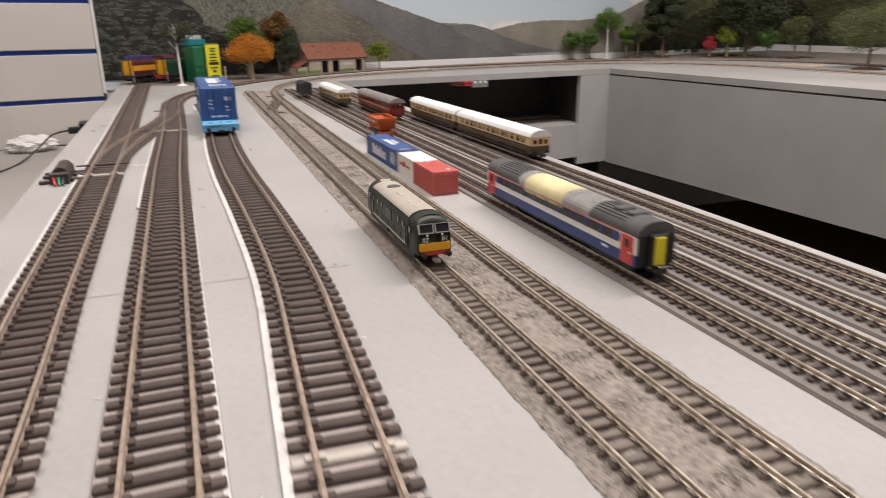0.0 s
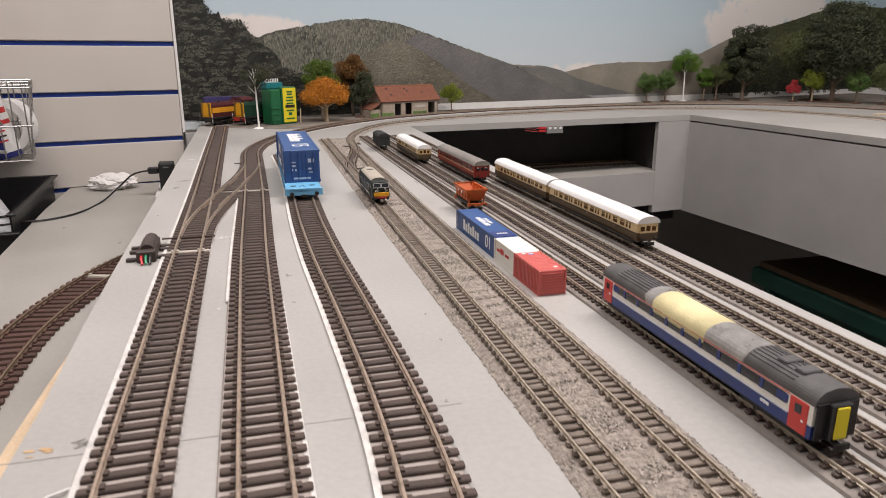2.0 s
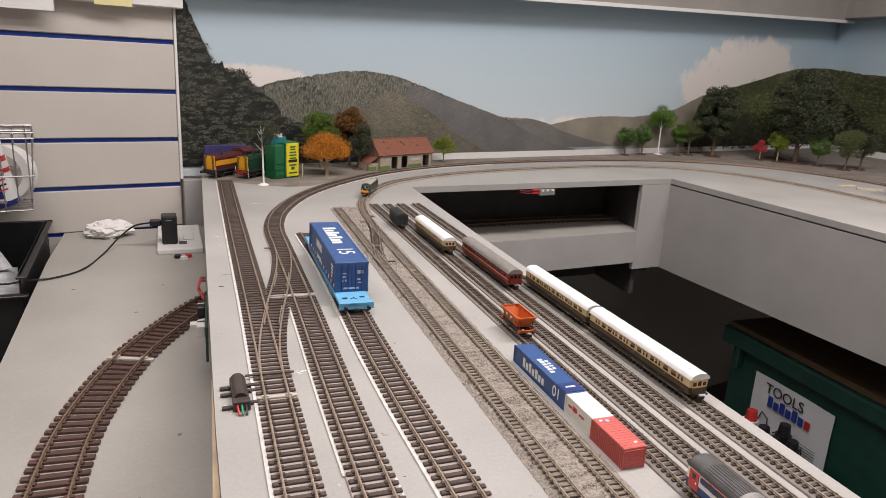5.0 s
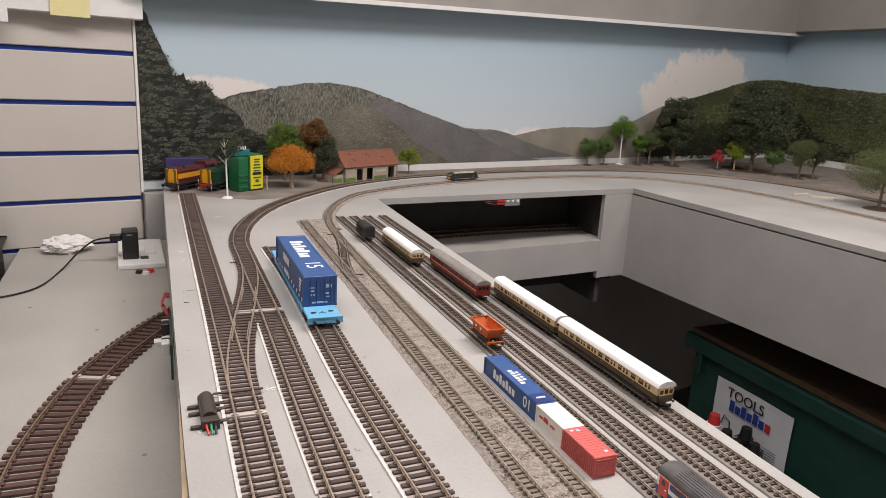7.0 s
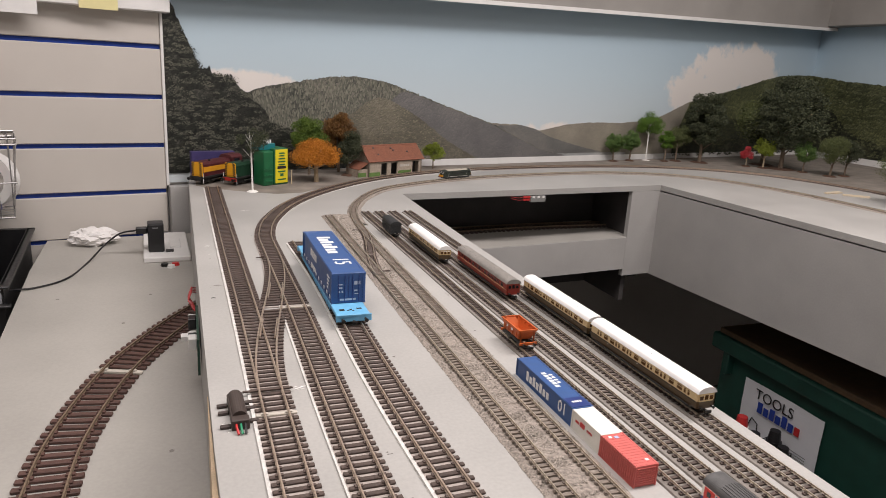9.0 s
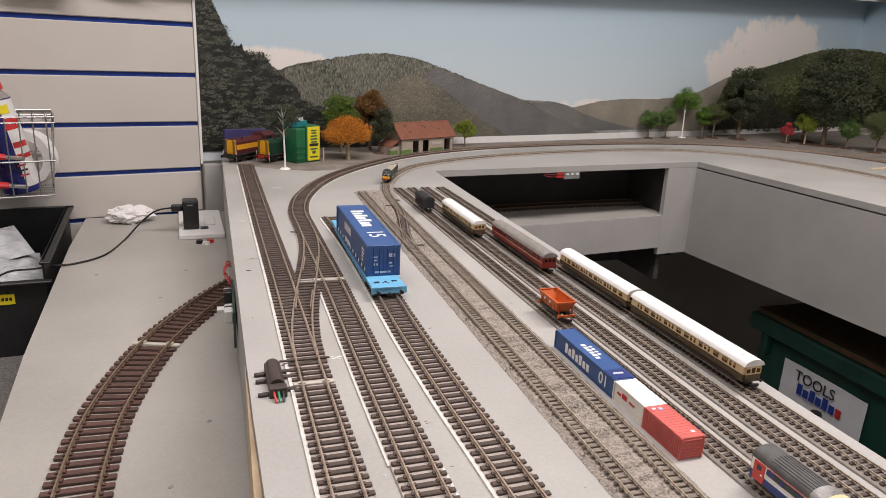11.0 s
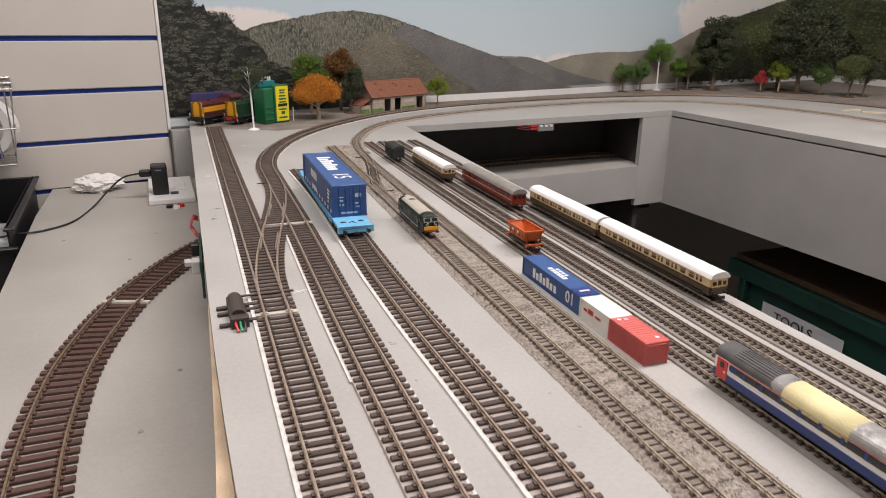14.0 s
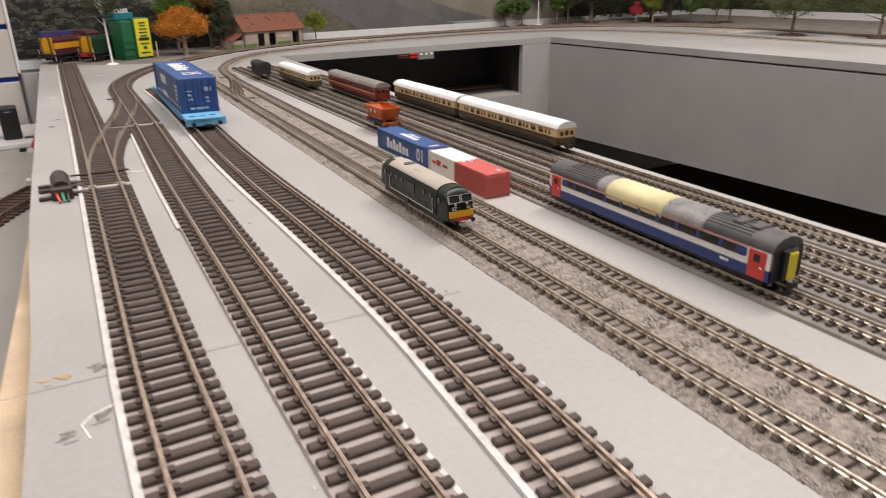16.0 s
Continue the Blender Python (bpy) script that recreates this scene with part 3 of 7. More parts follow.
def buffers(parent, y, s, half, z, r=0.0011, l=0.003):
    for k in (-1, 1):
        bm = cyl(r * 0.6, r * 0.6, 0, l, 10, pose(k * half, y, z, -90 * s))
        add_cyl(bm, r, r, l, l + 0.0005, 12, pose(k * half, y, z, -90 * s))
        part("buffer", bm, UNDER, parent)


def passenger_coach(name, L, label, lower, upper, roof, m, group="", seed=1, glass=GLASS_WARM):
    """An old-fashioned bow-ended coach on two bogies."""
    rng = random.Random(seed)
    t = thing(name, label, "coach", m, group)
    w, z0, zm, z1 = 0.0175, 0.0045, 0.0105, 0.0175
    h = L / 2
    part("lower_body", loft([(-w / 2 * 0.93, z0), (w / 2 * 0.93, z0), (w / 2, z0 + 0.002), (w / 2, zm), (-w / 2, zm), (-w / 2, z0 + 0.002)], -h, h), lower, t)
    part("upper_body", loft([(-w / 2, zm), (w / 2, zm), (w / 2 * 0.985, z1), (-w / 2 * 0.985, z1)], -h, h), upper, t)
    part("end_bow", loft([(-w / 2 * 0.75, zm), (w / 2 * 0.75, zm), (w / 2 * 0.72, z1), (-w / 2 * 0.72, z1)], -h - 0.0012, -h), upper, t)
    part("end_bow", loft([(-w / 2 * 0.75, z0), (w / 2 * 0.75, z0), (w / 2 * 0.75, zm), (-w / 2 * 0.75, zm)], -h - 0.0012, -h), lower, t)
    part("roof", loft(arc_roof(w, z1, 0.0052, 12, 0.0006), -h - 0.0018, h + 0.0018), roof, t, smooth=False)
    y = -h + 0.008
    pat = [0.0045, 0.0022, 0.0022, 0.006, 0.006, 0.0022, 0.0022]
    i = seed
    wz0, wz1 = zm + 0.0014, zm + 0.0053
    while y < h - 0.009:
        ww = pat[i % len(pat)]
        for s in (-1, 1):
            fr = part("window", box(s * (w / 2 - 0.0004), s * (w / 2 + 0.00025), y, y + ww, wz0, wz1, 0.0002), glass, t)
            part("window_bar", box(s * (w / 2 + 0.0002), s * (w / 2 + 0.0004), y - 0.0003, y + ww + 0.0003, wz1 - 0.0012, wz1 - 0.0009), upper, fr)
        y += ww + (0.0022 if ww < 0.003 else 0.0042)
        i += 1
    for k in (-1, 0, 1):
        part("end_window", box(k * 0.0046 - 0.0016, k * 0.0046 + 0.0016, -h - 0.0016, -h - 0.0004, wz0, wz1 - (0.0006 if k else 0), 0.0002), glass, t)
    for s in (-1, 1):
        part("waist_line", box(s * w / 2 - 0.0002, s * w / 2 + 0.0003, -h, h, zm - 0.0003, zm + 0.0003), UNDER if lower is CHOC else CREAM, t, "thin waist moulding")
        part("step_board", box(s * w / 2 - 0.0014, s * w / 2 + 0.0004, -h * 0.9, h * 0.9, z0 - 0.0008, z0), UNDER, t)
        for k in range(3):
            part("door_handle", box(s * w / 2, s * (w / 2 + 0.0006), -h * 0.6 + k * h * 0.6, -h * 0.6 + k * h * 0.6 + 0.001, zm - 0.0012, zm - 0.0008), STEEL, t)
    part("underframe", box(-w * 0.3, w * 0.3, -h * 0.45, h * 0.45, 0.0018, z0, 0.0004), UNDER, t)
    n = int(L / 0.018)
    for k in range(n):
        part("roof_vent", cyl(0.0009, 0.0006, 0, 0.0009, 8, pose(rng.choice((-1, 1)) * 0.003, -h + (k + 0.5) * L / n, z1 + 0.0046)), roof, t)
    for s in (-1, 1):
        bogie(t, s * (h - 0.021), 0.0032, 0.0092, 0.0165, 0.013)
        coupling(t, s * h, s)
        buffers(t, s * (h + 0.001), s, 0.0055, 0.0062)
    return t


def nlane(k, y):
    a, b = SIDINGS[k]
    return a if y < 0.4 else a + (b - a) * (y - 0.4) / 0.813


def on_siding(k, y, turn=0.0):
    a, b = SIDINGS[k]
    return pose(nlane(k, y), y, RAIL_N, 0, 0, turn - math.degrees(math.atan2(b - a, 0.813)) * (y > 0.4))


passenger_coach("passenger_coach", 0.1475, "cream and chocolate white-roofed coach leading a coupled pair", CHOC, CREAM, ROOF_WHITE, on_siding(3, 0.531), "cream coaches", 1)
passenger_coach("passenger_coach", 0.1345, "cream and chocolate white-roofed coach coupled behind another", CHOC, CREAM, ROOF_WHITE, on_siding(3, 0.680), "cream coaches", 3)
passenger_coach("passenger_coach", 0.128, "cream and chocolate coach with white roof, alone on a siding", CHOC, CREAM, ROOF_WHITE, on_siding(1, 0.948), "cream coaches", 2)
passenger_coach("maroon_coach", 0.146, "maroon coach with a weathered grey roof on a siding", MAROON, MAROON, ROOF_GREY, on_siding(2, 0.809), "", 4, GLASS_DARK)


def modern_coach(m):
    """White, blue and red coach with tape on its roof."""
    t = thing("express_coach", "white and blue coach, red doors, cream tape on its roof", "coach", m)
    w, L = 0.0182, 0.149
    h = L / 2
    zs = [(0.0045, 0.0096, BLUE_DEEP, "lower_body"), (0.0096, 0.0120, WHITE_BOX, "white_band"), (0.0120, 0.0172, WHITE_BOX, "upper_body")]
    for a, b, mt, nm in zs:
        part(nm, loft([(-w / 2, a), (w / 2, a), (w / 2, b), (-w / 2, b)], -h, h), mt, t)
    part("roof", loft(arc_roof(w, 0.0172, 0.0062, 20), -h - 0.0006, h + 0.0006), ROOF_DARK, t)
    crown = arc_roof(w, 0.0172, 0.0062, 28)
    for k in range(6, 23, 2):
        x, z = crown[k]
        for y0, y1 in ((-h + 0.012, -0.0395), (0.0345, h - 0.012)):
            part("roof_rib", box(x - 0.00022, x + 0.00022, y0, y1, z - 0.0002, z + 0.00035), ROOF_DARK, t)
    for y in (-h + 0.011, -h + 0.02):
        part("roof_pod", box(-0.004, 0.004, y, y + 0.005, 0.0225, 0.0243, 0.0004), ROOF_DARK, t)
    for s in (-1, 1):
        x = s * w / 2
        gl = part("window_band", box(x - s * 0.0003, x + s * 0.00025, -h + 0.0125, h - 0.0125, 0.0122, 0.0162, 0.0002), GLASS_DARK, t, "dark glazed window band")
        part("band_end", box(x - s * 0.0003, x + s * 0.0004, -h + 0.0115, -h + 0.0175, 0.0125, 0.0160, 0.0004), BLUE_DEEP, t)
        part("band_end", box(x - s * 0.0003, x + s * 0.0004, h - 0.0175, h - 0.0115, 0.0125, 0.0160, 0.0004), BLUE_DEEP, t)
        for k in range(9):
            y = -h + 0.024 + k * 0.0126
            part("pillar", box(x, x + s * 0.00045, y, y + 0.0019, 0.0123, 0.0161), BLUE_DEEP, gl)
        part("cantrail_line", box(x - s * 0.0002, x + s * 0.0003, -h + 0.011, h - 0.011, 0.01675, 0.01700), RED_PRINT, t, "thin red line under the roof")
        part("silver_line", box(x - s * 0.0002, x + s * 0.0003, -h + 0.011, h - 0.011, 0.0093, 0.0098), mat("pale_lilac_line", (0.5, 0.52, 0.62), 0.4), t)
        for e in (-1, 1):
            y = e * (h - 0.0062)
            d = part("door", box(x - s * 0.0003, x + s * 0.0004, y - 0.0043, y + 0.0043, 0.0046, 0.0168, 0.0003), RED_DOOR, t, "red door")
            part("door_window", box(x + s * 0.0002, x + s * 0.0006, y - 0.0016, y + 0.0016, 0.0118, 0.0152, 0.0002), GLASS_DARK, d)
            part("door_handle", box(x + s * 0.0002, x + s * 0.0007, y - 0.003, y - 0.002, 0.0095, 0.0101), WHITE_PRINT, d)
        for k in range(3):
            part("number_bar", box(x, x + s * 0.0004, -h + 0.02 + k * 0.0016, -h + 0.0212 + k * 0.0016, 0.0072, 0.0083), WHITE_PRINT, t)
    for e in (-1, 1):
        part("end_wall", box(-w / 2 * 0.96, w / 2 * 0.96, e * h - 0.0007 + 0.0007 * (e < 0) * -1, e * (h + 0.0007), 0.0046, 0.0186, 0.0003), BLACK_PLASTIC, t)
        g = part("gangway", box(-0.0042, 0.0042, e * h, e * (h + 0.0034), 0.0048, 0.0186, 0.0005), BLACK_PLASTIC, t, "black rubber gangway")
        part("gangway_door", box(-0.0027, 0.0027, e * (h + 0.0032), e * (h + 0.0039), 0.0056, 0.0176, 0.0003), YELLOW_BRIGHT, g, "yellow gangway door")
        coupling(t, e * h, e)
        bogie(t, e * (h - 0.02), 0.0033, 0.0092, 0.0175, 0.0135)
    part("underframe", box(-w * 0.36, w * 0.36, -h * 0.5, h * 0.5, 0.0016, 0.0046, 0.0005), UNDER, t)
    over = [(x * 1.03, 0.0172 + (z - 0.0172) * 1.05 + 0.0001) for x, z in arc_roof(w, 0.0172, 0.0062, 14)]
    part("tape_patch", loft(over + [(w / 2 * 1.04, 0.0150), (w / 2 * 0.9, 0.0150), (-w / 2 * 0.9, 0.0150), (-w / 2 * 1.04, 0.0150)], -0.014, 0.026), TAPE, t, "cream masking tape patch", smooth=True)
    over2 = [(x * 1.02, 0.0172 + (z - 0.0172) * 1.03 + 0.0001) for x, z in arc_roof(w, 0.0172, 0.0062, 14)]
    part("silver_patch", loft(over2, -0.039, -0.013), FOIL, t, "silver tape patch")
    part("silver_patch", loft(over2, 0.026, 0.034), FOIL, t, "silver tape patch")
    return t


modern_coach(pose(0.1875, 0.2835, RAIL_N))


# ---- containers and wagons
def container(name, L, w, h, material, label, m, ribs=0, group="containers on the board"):
    t = thing(name, label, "container", m, group)
    part("body", box(-w / 2, w / 2, -L / 2, L / 2, 0, h, w * 0.012), material, t)
    k = max(2, int(L / (w * 0.13)))
    for s in (-1, 1):
        for i in range(k if ribs else 0):
            y = -L / 2 + (i + 0.6) * L / (k + 0.2)
            part("side_rib", box(s * w / 2 - 0.0001, s * (w / 2 + w * 0.035), y - L / k * 0.27, y + L / k * 0.27, h * 0.09, h * 0.93), material, t)
        part("corner_rail", box(s * w / 2 - w * 0.03, s * (w / 2 + w * 0.04), -L / 2 - w * 0.01, L / 2 + w * 0.01, h * 0.945, h * 1.012), material, t)
        part("corner_rail", box(s * w / 2 - w * 0.03, s * (w / 2 + w * 0.04), -L / 2 - w * 0.01, L / 2 + w * 0.01, 0, h * 0.06), material, t)
        for e in (-1, 1):
            part("corner_post", box(s * w / 2 - w * 0.05, s * (w / 2 + w * 0.018), e * L / 2 - w * 0.05, e * (L / 2 + w * 0.018), 0, h * 1.008), material, t)
    for i in range(8 if ribs else 0):
        z = h * (0.1 + i * 0.105)
        part("end_rib", box(-w * 0.44, w * 0.44, -L / 2 - w * 0.03, -L / 2 + 0.0001, z, z + h * 0.055), material, t)
    for i in range(int(L / (w * 0.18)) if ribs else 0):
        y = -L / 2 + (i + 0.5) * w * 0.18
        part("roof_rib", box(-w * 0.44, w * 0.44, y - w * 0.045, y + w * 0.045, h - 0.0001, h + w * 0.008), material, t)
    return t


def door_bars(t, w, h, y, material, mark):
    for k in (-0.32, -0.12, 0.12, 0.32):
        part("lock_bar", cyl(w * 0.012, w * 0.012, h * 0.06, h * 0.95, 8, pose(k * w, y - w * 0.02, 0)), material, t)
    part("door_gap", box(-w * 0.005, w * 0.005, y - w * 0.012, y, h * 0.05, h * 0.95), BLUE_DEEP, t)
    for x, z, a, b in ((-0.26, 0.62, 0.16, 0.03), (-0.26, 0.5, 0.12, 0.05), (0.22, 0.62, 0.1, 0.12), (0.33, 0.62, 0.06, 0.12), (-0.3, 0.36, 0.05, 0.07), (-0.2, 0.36, 0.05, 0.07), (0.22, 0.4, 0.1, 0.05), (0.25, 0.3, 0.12, 0.03), (-0.02, 0.1, 0.5, 0.06)):
        part("mark_bar", box(x * w - a * w / 2, x * w + a * w / 2, y - w * 0.016, y - w * 0.009, z * h, z * h + b * h), mark, t)


def logo_bars(t, size, n, m, material=WHITE_PRINT, gap=0.72, thick=0.0002):
    """A brand mark drawn as a row of plain upright bars."""
    for k in range(n):
        hgt = size * (1.0 if k in (0, 2, 4) else 0.72)
        part("logo_bar", box((k - n / 2) * size * gap, (k - n / 2) * size * gap + size * 0.5, 0, hgt, 0, thick), material, t, "", m)


NW, NH = 0.0163, 0.0152
rc = container("red_container", 0.0395, NW, NH, RED_BOX, "red corrugated shipping container standing beside the track", pose(0.1638, 0.4115, 0.0001, 0, 0, 0.5), 1)
for x, y in ((-0.004, 0.016), (0.004, -0.014)):
    part("roof_sticker", box(x - 0.0012, x + 0.0012, y - 0.001, y + 0.001, NH, NH + 0.0004), WHITE_PRINT, rc)
part("roof_sticker", box(-0.001, 0.002, 0.0135, 0.0165, NH, NH + 0.0004), mat("pale_blue_print", (0.4, 0.45, 0.65), 0.5), rc)
wc = container("white_container", 0.0375, NW, NH, WHITE_BOX, "plain white shipping container between a red and a blue one", pose(0.1638, 0.4505, 0.0001, 0, 0, 0.3))
for dy, a in ((0.002, 0.006),):
    part("logo_bar", box(-NW / 2 - 0.0003, -NW / 2, dy, dy + a, NH * 0.48, NH * 0.72), RED_PRINT, wc)
for k in range(5):
    part("mark_bar", box(-NW / 2 - 0.0003, -NW / 2, 0.0095 + k * 0.001, 0.0101 + k * 0.001, NH * 0.5, NH * 0.62), RED_PRINT, wc)
    part("mark_bar", box(-NW / 2 - 0.0003, -NW / 2, -0.0075 + k * 0.0014, -0.0067 + k * 0.0014, NH * 0.5, NH * 0.62), RED_PRINT, wc)
bc = container("blue_container", 0.0925, NW, NH, BLUE_BOX, "long blue shipping container with white numbers on its side", pose(0.1640, 0.5162, 0.0001, 0, 0, 0.2))
side = pose(-NW / 2 - 0.0002, 0.0, NH * 0.5) @ Matrix.Rotation(radians(-90), 4, "Z") @ Matrix.Rotation(radians(90), 4, "X")
writing("01", 0.0130, WHITE_PRINT, bc, pose(0, -0.031, 0) @ side)
logo_bars(bc, 0.0080, 7, pose(0, 0.008, -0.0042) @ side)
part("roof_sign", box(-NW * 0.47, NW * 0.47, -0.045, -0.0305, NH, NH + 0.0004), BLUE_DEEP, bc, "darker roof panel")
for k in range(4):
    part("roof_mark", box(-0.004 + k * 0.0021, -0.0026 + k * 0.0021, -0.0385, -0.036, NH + 0.0003, NH + 0.0006), WHITE_PRINT, bc)
for k in range(6):
    part("roof_mark", box(-0.0035, 0.0005, -0.012 + k * 0.0046, -0.0088 + k * 0.0046, NH + 0.0001, NH + 0.0004), WHITE_PRINT, bc)
for k in range(4):
    part("roof_mark", box(0.0015, 0.0045, -0.006 + k * 0.0046, -0.0035 + k * 0.0046, NH + 0.0001, NH + 0.0004), WHITE_PRINT, bc)


def flat_wagon(m):
    t = thing("flat_wagon", "light blue flat wagon carrying a blue container", "wagon", m)
    L, w, z = 0.262, 0.0335, 0.0052
    h = L / 2
    bm = box(-w / 2, w / 2, -h, -h + 0.040, z, z + 0.0035, 0.0005)
    part("end_deck", bm, SKY_BLUE, t)
    part("end_deck", box(-w / 2, w / 2, h - 0.040, h, z, z + 0.0035, 0.0005), SKY_BLUE, t)
    for s in (-1, 1):
        part("side_beam", loft([(s * w / 2, z + 0.0035), (s * (w / 2 - 0.003), z + 0.0035), (s * (w / 2 - 0.003), z - 0.0025), (s * w / 2, z - 0.0025)], -h + 0.040, h - 0.040), SKY_BLUE, t)
        for k in range(24):
            y = -h + 0.034 + k * 0.0085
            part("side_stake", box(s * w / 2 - 0.0002, s * (w / 2 + 0.0008), y, y + 0.0028, z - 0.002, z + 0.0025), SKY_BLUE, t)
    part("centre_deck", box(-w * 0.42, w * 0.42, -h + 0.041, h - 0.041, z + 0.0005, z + 0.002), UNDER, t)
    for x, y, a, b in ((-0.009, 0.016, 0.0026, 0.0022), (0.009, 0.018, 0.0026, 0.0018), (0, 0.016, 0.0012, 0.0016), (0.002, 0.013, 0.001, 0.001), (-0.003, 0.014, 0.001, 0.001)):
        for e in (-1, 1):
            part("deck_slot", box(x - a, x + a, e * (h - y) - b, e * (h - y) + b, z + 0.0033, z + 0.0037), UNDER, t)
    for e in (-1, 1):
        part("head_stock", box(-w * 0.53, w * 0.53, e * (h - 0.002), e * h, z - 0.003, z + 0.0042, 0.0004), SKY_BLUE, t)
        bogie(t, e * (h - 0.032), 0.0040, 0.0166, 0.022, 0.024)
        buffers(t, e * h, e, 0.0115, z - 0.0005, 0.0020, 0.005)
        coupling(t, e * h, e, 0.003)
    return t


flat_wagon(pose(0.0425, 0.8235, RAIL_OO, 0, 0, -0.3))
OW, OH, OL = 0.0328, 0.0316, 0.177
ct = container("blue_wagon_container", OL, OW, OH, BLUE_BOX, "blue container with white numbers riding on a flat wagon", pose(0.0432, 0.8165, RAIL_OO + 0.0052 + 0.0036, 0, 0, 0.3), group="")
for s in (-1, 1):
    for k in range(22):
        y = -0.086 + k * 0.0079
        part("base_notch", box(s * OW / 2, s * (OW / 2 + 0.0005), y, y + 0.004, 0.002, 0.0055), WHITE_PRINT if s < 0 and k % 2 else BLUE_DEEP, ct)
for e in (-1, 1):
    part("end_cap", box(-OW * 0.52, OW * 0.52, e * (OL / 2 - 0.0045), e * (OL / 2 + 0.0004), 0, OH * 1.014, 0.0004), BLUE_BOX, ct)
door_bars(ct, OW, OH, -OL / 2 - 0.0004, BLUE_DEEP, mat("pale_print", (0.45, 0.5, 0.6), 0.5))
roofm = pose(0, 0, OH + 0.0001) @ Matrix.Rotation(radians(-90), 4, "Z")
writing("15", 0.025, WHITE_PRINT, ct, pose(0.001, -0.045, 0) @ roofm)
logo_bars(ct, 0.0155, 7, pose(-0.0065, 0.022, 0) @ roofm, gap=0.70)
sidem = pose(-OW / 2 - 0.0004, 0, OH * 0.5) @ Matrix.Rotation(radians(-90), 4, "Z") @ Matrix.Rotation(radians(90), 4, "X")
for row, n, hgt in ((0.005, 6, 0.0085), (-0.008, 5, 0.005)):
    for k in range(n):
        part("side_mark", box((k - n / 2) * 0.0065, (k - n / 2) * 0.0065 + 0.0045, row - 0.004, row - 0.004 + hgt, 0, 0.0003), WHITE_PRINT, ct, "", pose(0, 0.018, 0) @ sidem)
for k in range(4):
    part("side_mark", box(0, 0.012 - k * 0.002, 0.006 - k * 0.004, 0.008 - k * 0.004, 0, 0.0003), WHITE_PRINT, ct, "", pose(0, -0.062, 0) @ sidem)


def hopper_wagon(m):
    t = thing("hopper_wagon", "open orange hopper wagon, empty, on a black chassis", "wagon", m)
    L, w = 0.041, 0.0185
    h = L / 2
    def wall(pts, th):
        a = [Vector(p) for p in pts]
        n = (a[1] - a[0]).cross(a[2] - a[0]).normalized() * th
        bm = bmesh.new()
        v = [bm.verts.new(p) for p in a] + [bm.verts.new(p + n) for p in a]
        for f in ((0, 1, 2, 3), (7, 6, 5, 4), (0, 4, 5, 1), (1, 5, 6, 2), (2, 6, 7, 3), (3, 7, 4, 0)):
            bm.faces.new([v[i] for i in f])
        bmesh.ops.recalc_face_normals(bm, faces=bm.faces)
        return bm
    z0, z1 = 0.0085, 0.0185
    for s in (-1, 1):
        part("side_wall", wall([(s * w * 0.34, -h * 0.62, z0), (s * w * 0.34, h * 0.62, z0), (s * w / 2, h * 0.92, z1), (s * w / 2, -h * 0.92, z1)], 0.0006 * s), ORANGE, t)
        part("end_wall", wall([(-w * 0.34, s * h * 0.62, z0), (w * 0.34, s * h * 0.62, z0), (w / 2, s * h * 0.92, z1), (-w / 2, s * h * 0.92, z1)], 0.0006 * -s), ORANGE, t)
        part("top_rim", box(s * w / 2 - 0.0007, s * w / 2 + 0.0005, -h * 0.95, h * 0.95, z1 - 0.0006, z1 + 0.0005), ORANGE, t)
        part("top_rim", box(-w / 2, w / 2, s * h * 0.92 - 0.0006, s * h * 0.92 + 0.0006, z1 - 0.0006, z1 + 0.0005), ORANGE, t)
        for k in range(4):
            y = -h * 0.6 + k * h * 0.4
            part("side_rib", box(s * w * 0.44, s * w * 0.5, y, y + 0.0008, z0 + 0.001, z1 - 0.0004), ORANGE, t)
        for k in (-1, 1):
            part("side_mark", box(s * w * 0.485, s * (w * 0.5 + 0.0003), k * 0.005, k * 0.005 + 0.0025, 0.0138, 0.0158), WHITE_PRINT, t)
            for e in (-1, 1):
                part("end_post", box(k * w * 0.36 - 0.0005, k * w * 0.36 + 0.0005, e * h * 0.86 - 0.0005, e * h * 0.86 + 0.0005, 0.006, z1), ORANGE, t)
        part("head_stock", box(-w * 0.48, w * 0.48, s * h * 0.97 - 0.0008, s * h * 0.97 + 0.0008, 0.0045, 0.0068), ORANGE, t)
        part("sole_bar", box(s * w * 0.33 - 0.0006, s * w * 0.33 + 0.0006, -h * 0.97, h * 0.97, 0.004, 0.0065), UNDER, t)
        for e in (-1, 1):
            part("wheel", cyl(0.0034, 0.0033, -0.0007, 0.0007, 18, pose(s * 0.0046, e * 0.0105, 0.0034, 0, 90)), WHEEL, t)
        coupling(t, s * h, s)
        buffers(t, s * h, s, 0.0055, 0.0055)
    part("hopper_floor", box(-w * 0.34, w * 0.34, -h * 0.62, h * 0.62, z0 - 0.001, z0), ORANGE, t)
    part("chute", box(-w * 0.28, w * 0.28, -h * 0.4, h * 0.4, 0.0028, z0 - 0.001, 0.001), UNDER, t)
    return t


hopper_wagon(on_siding(0, 0.620))


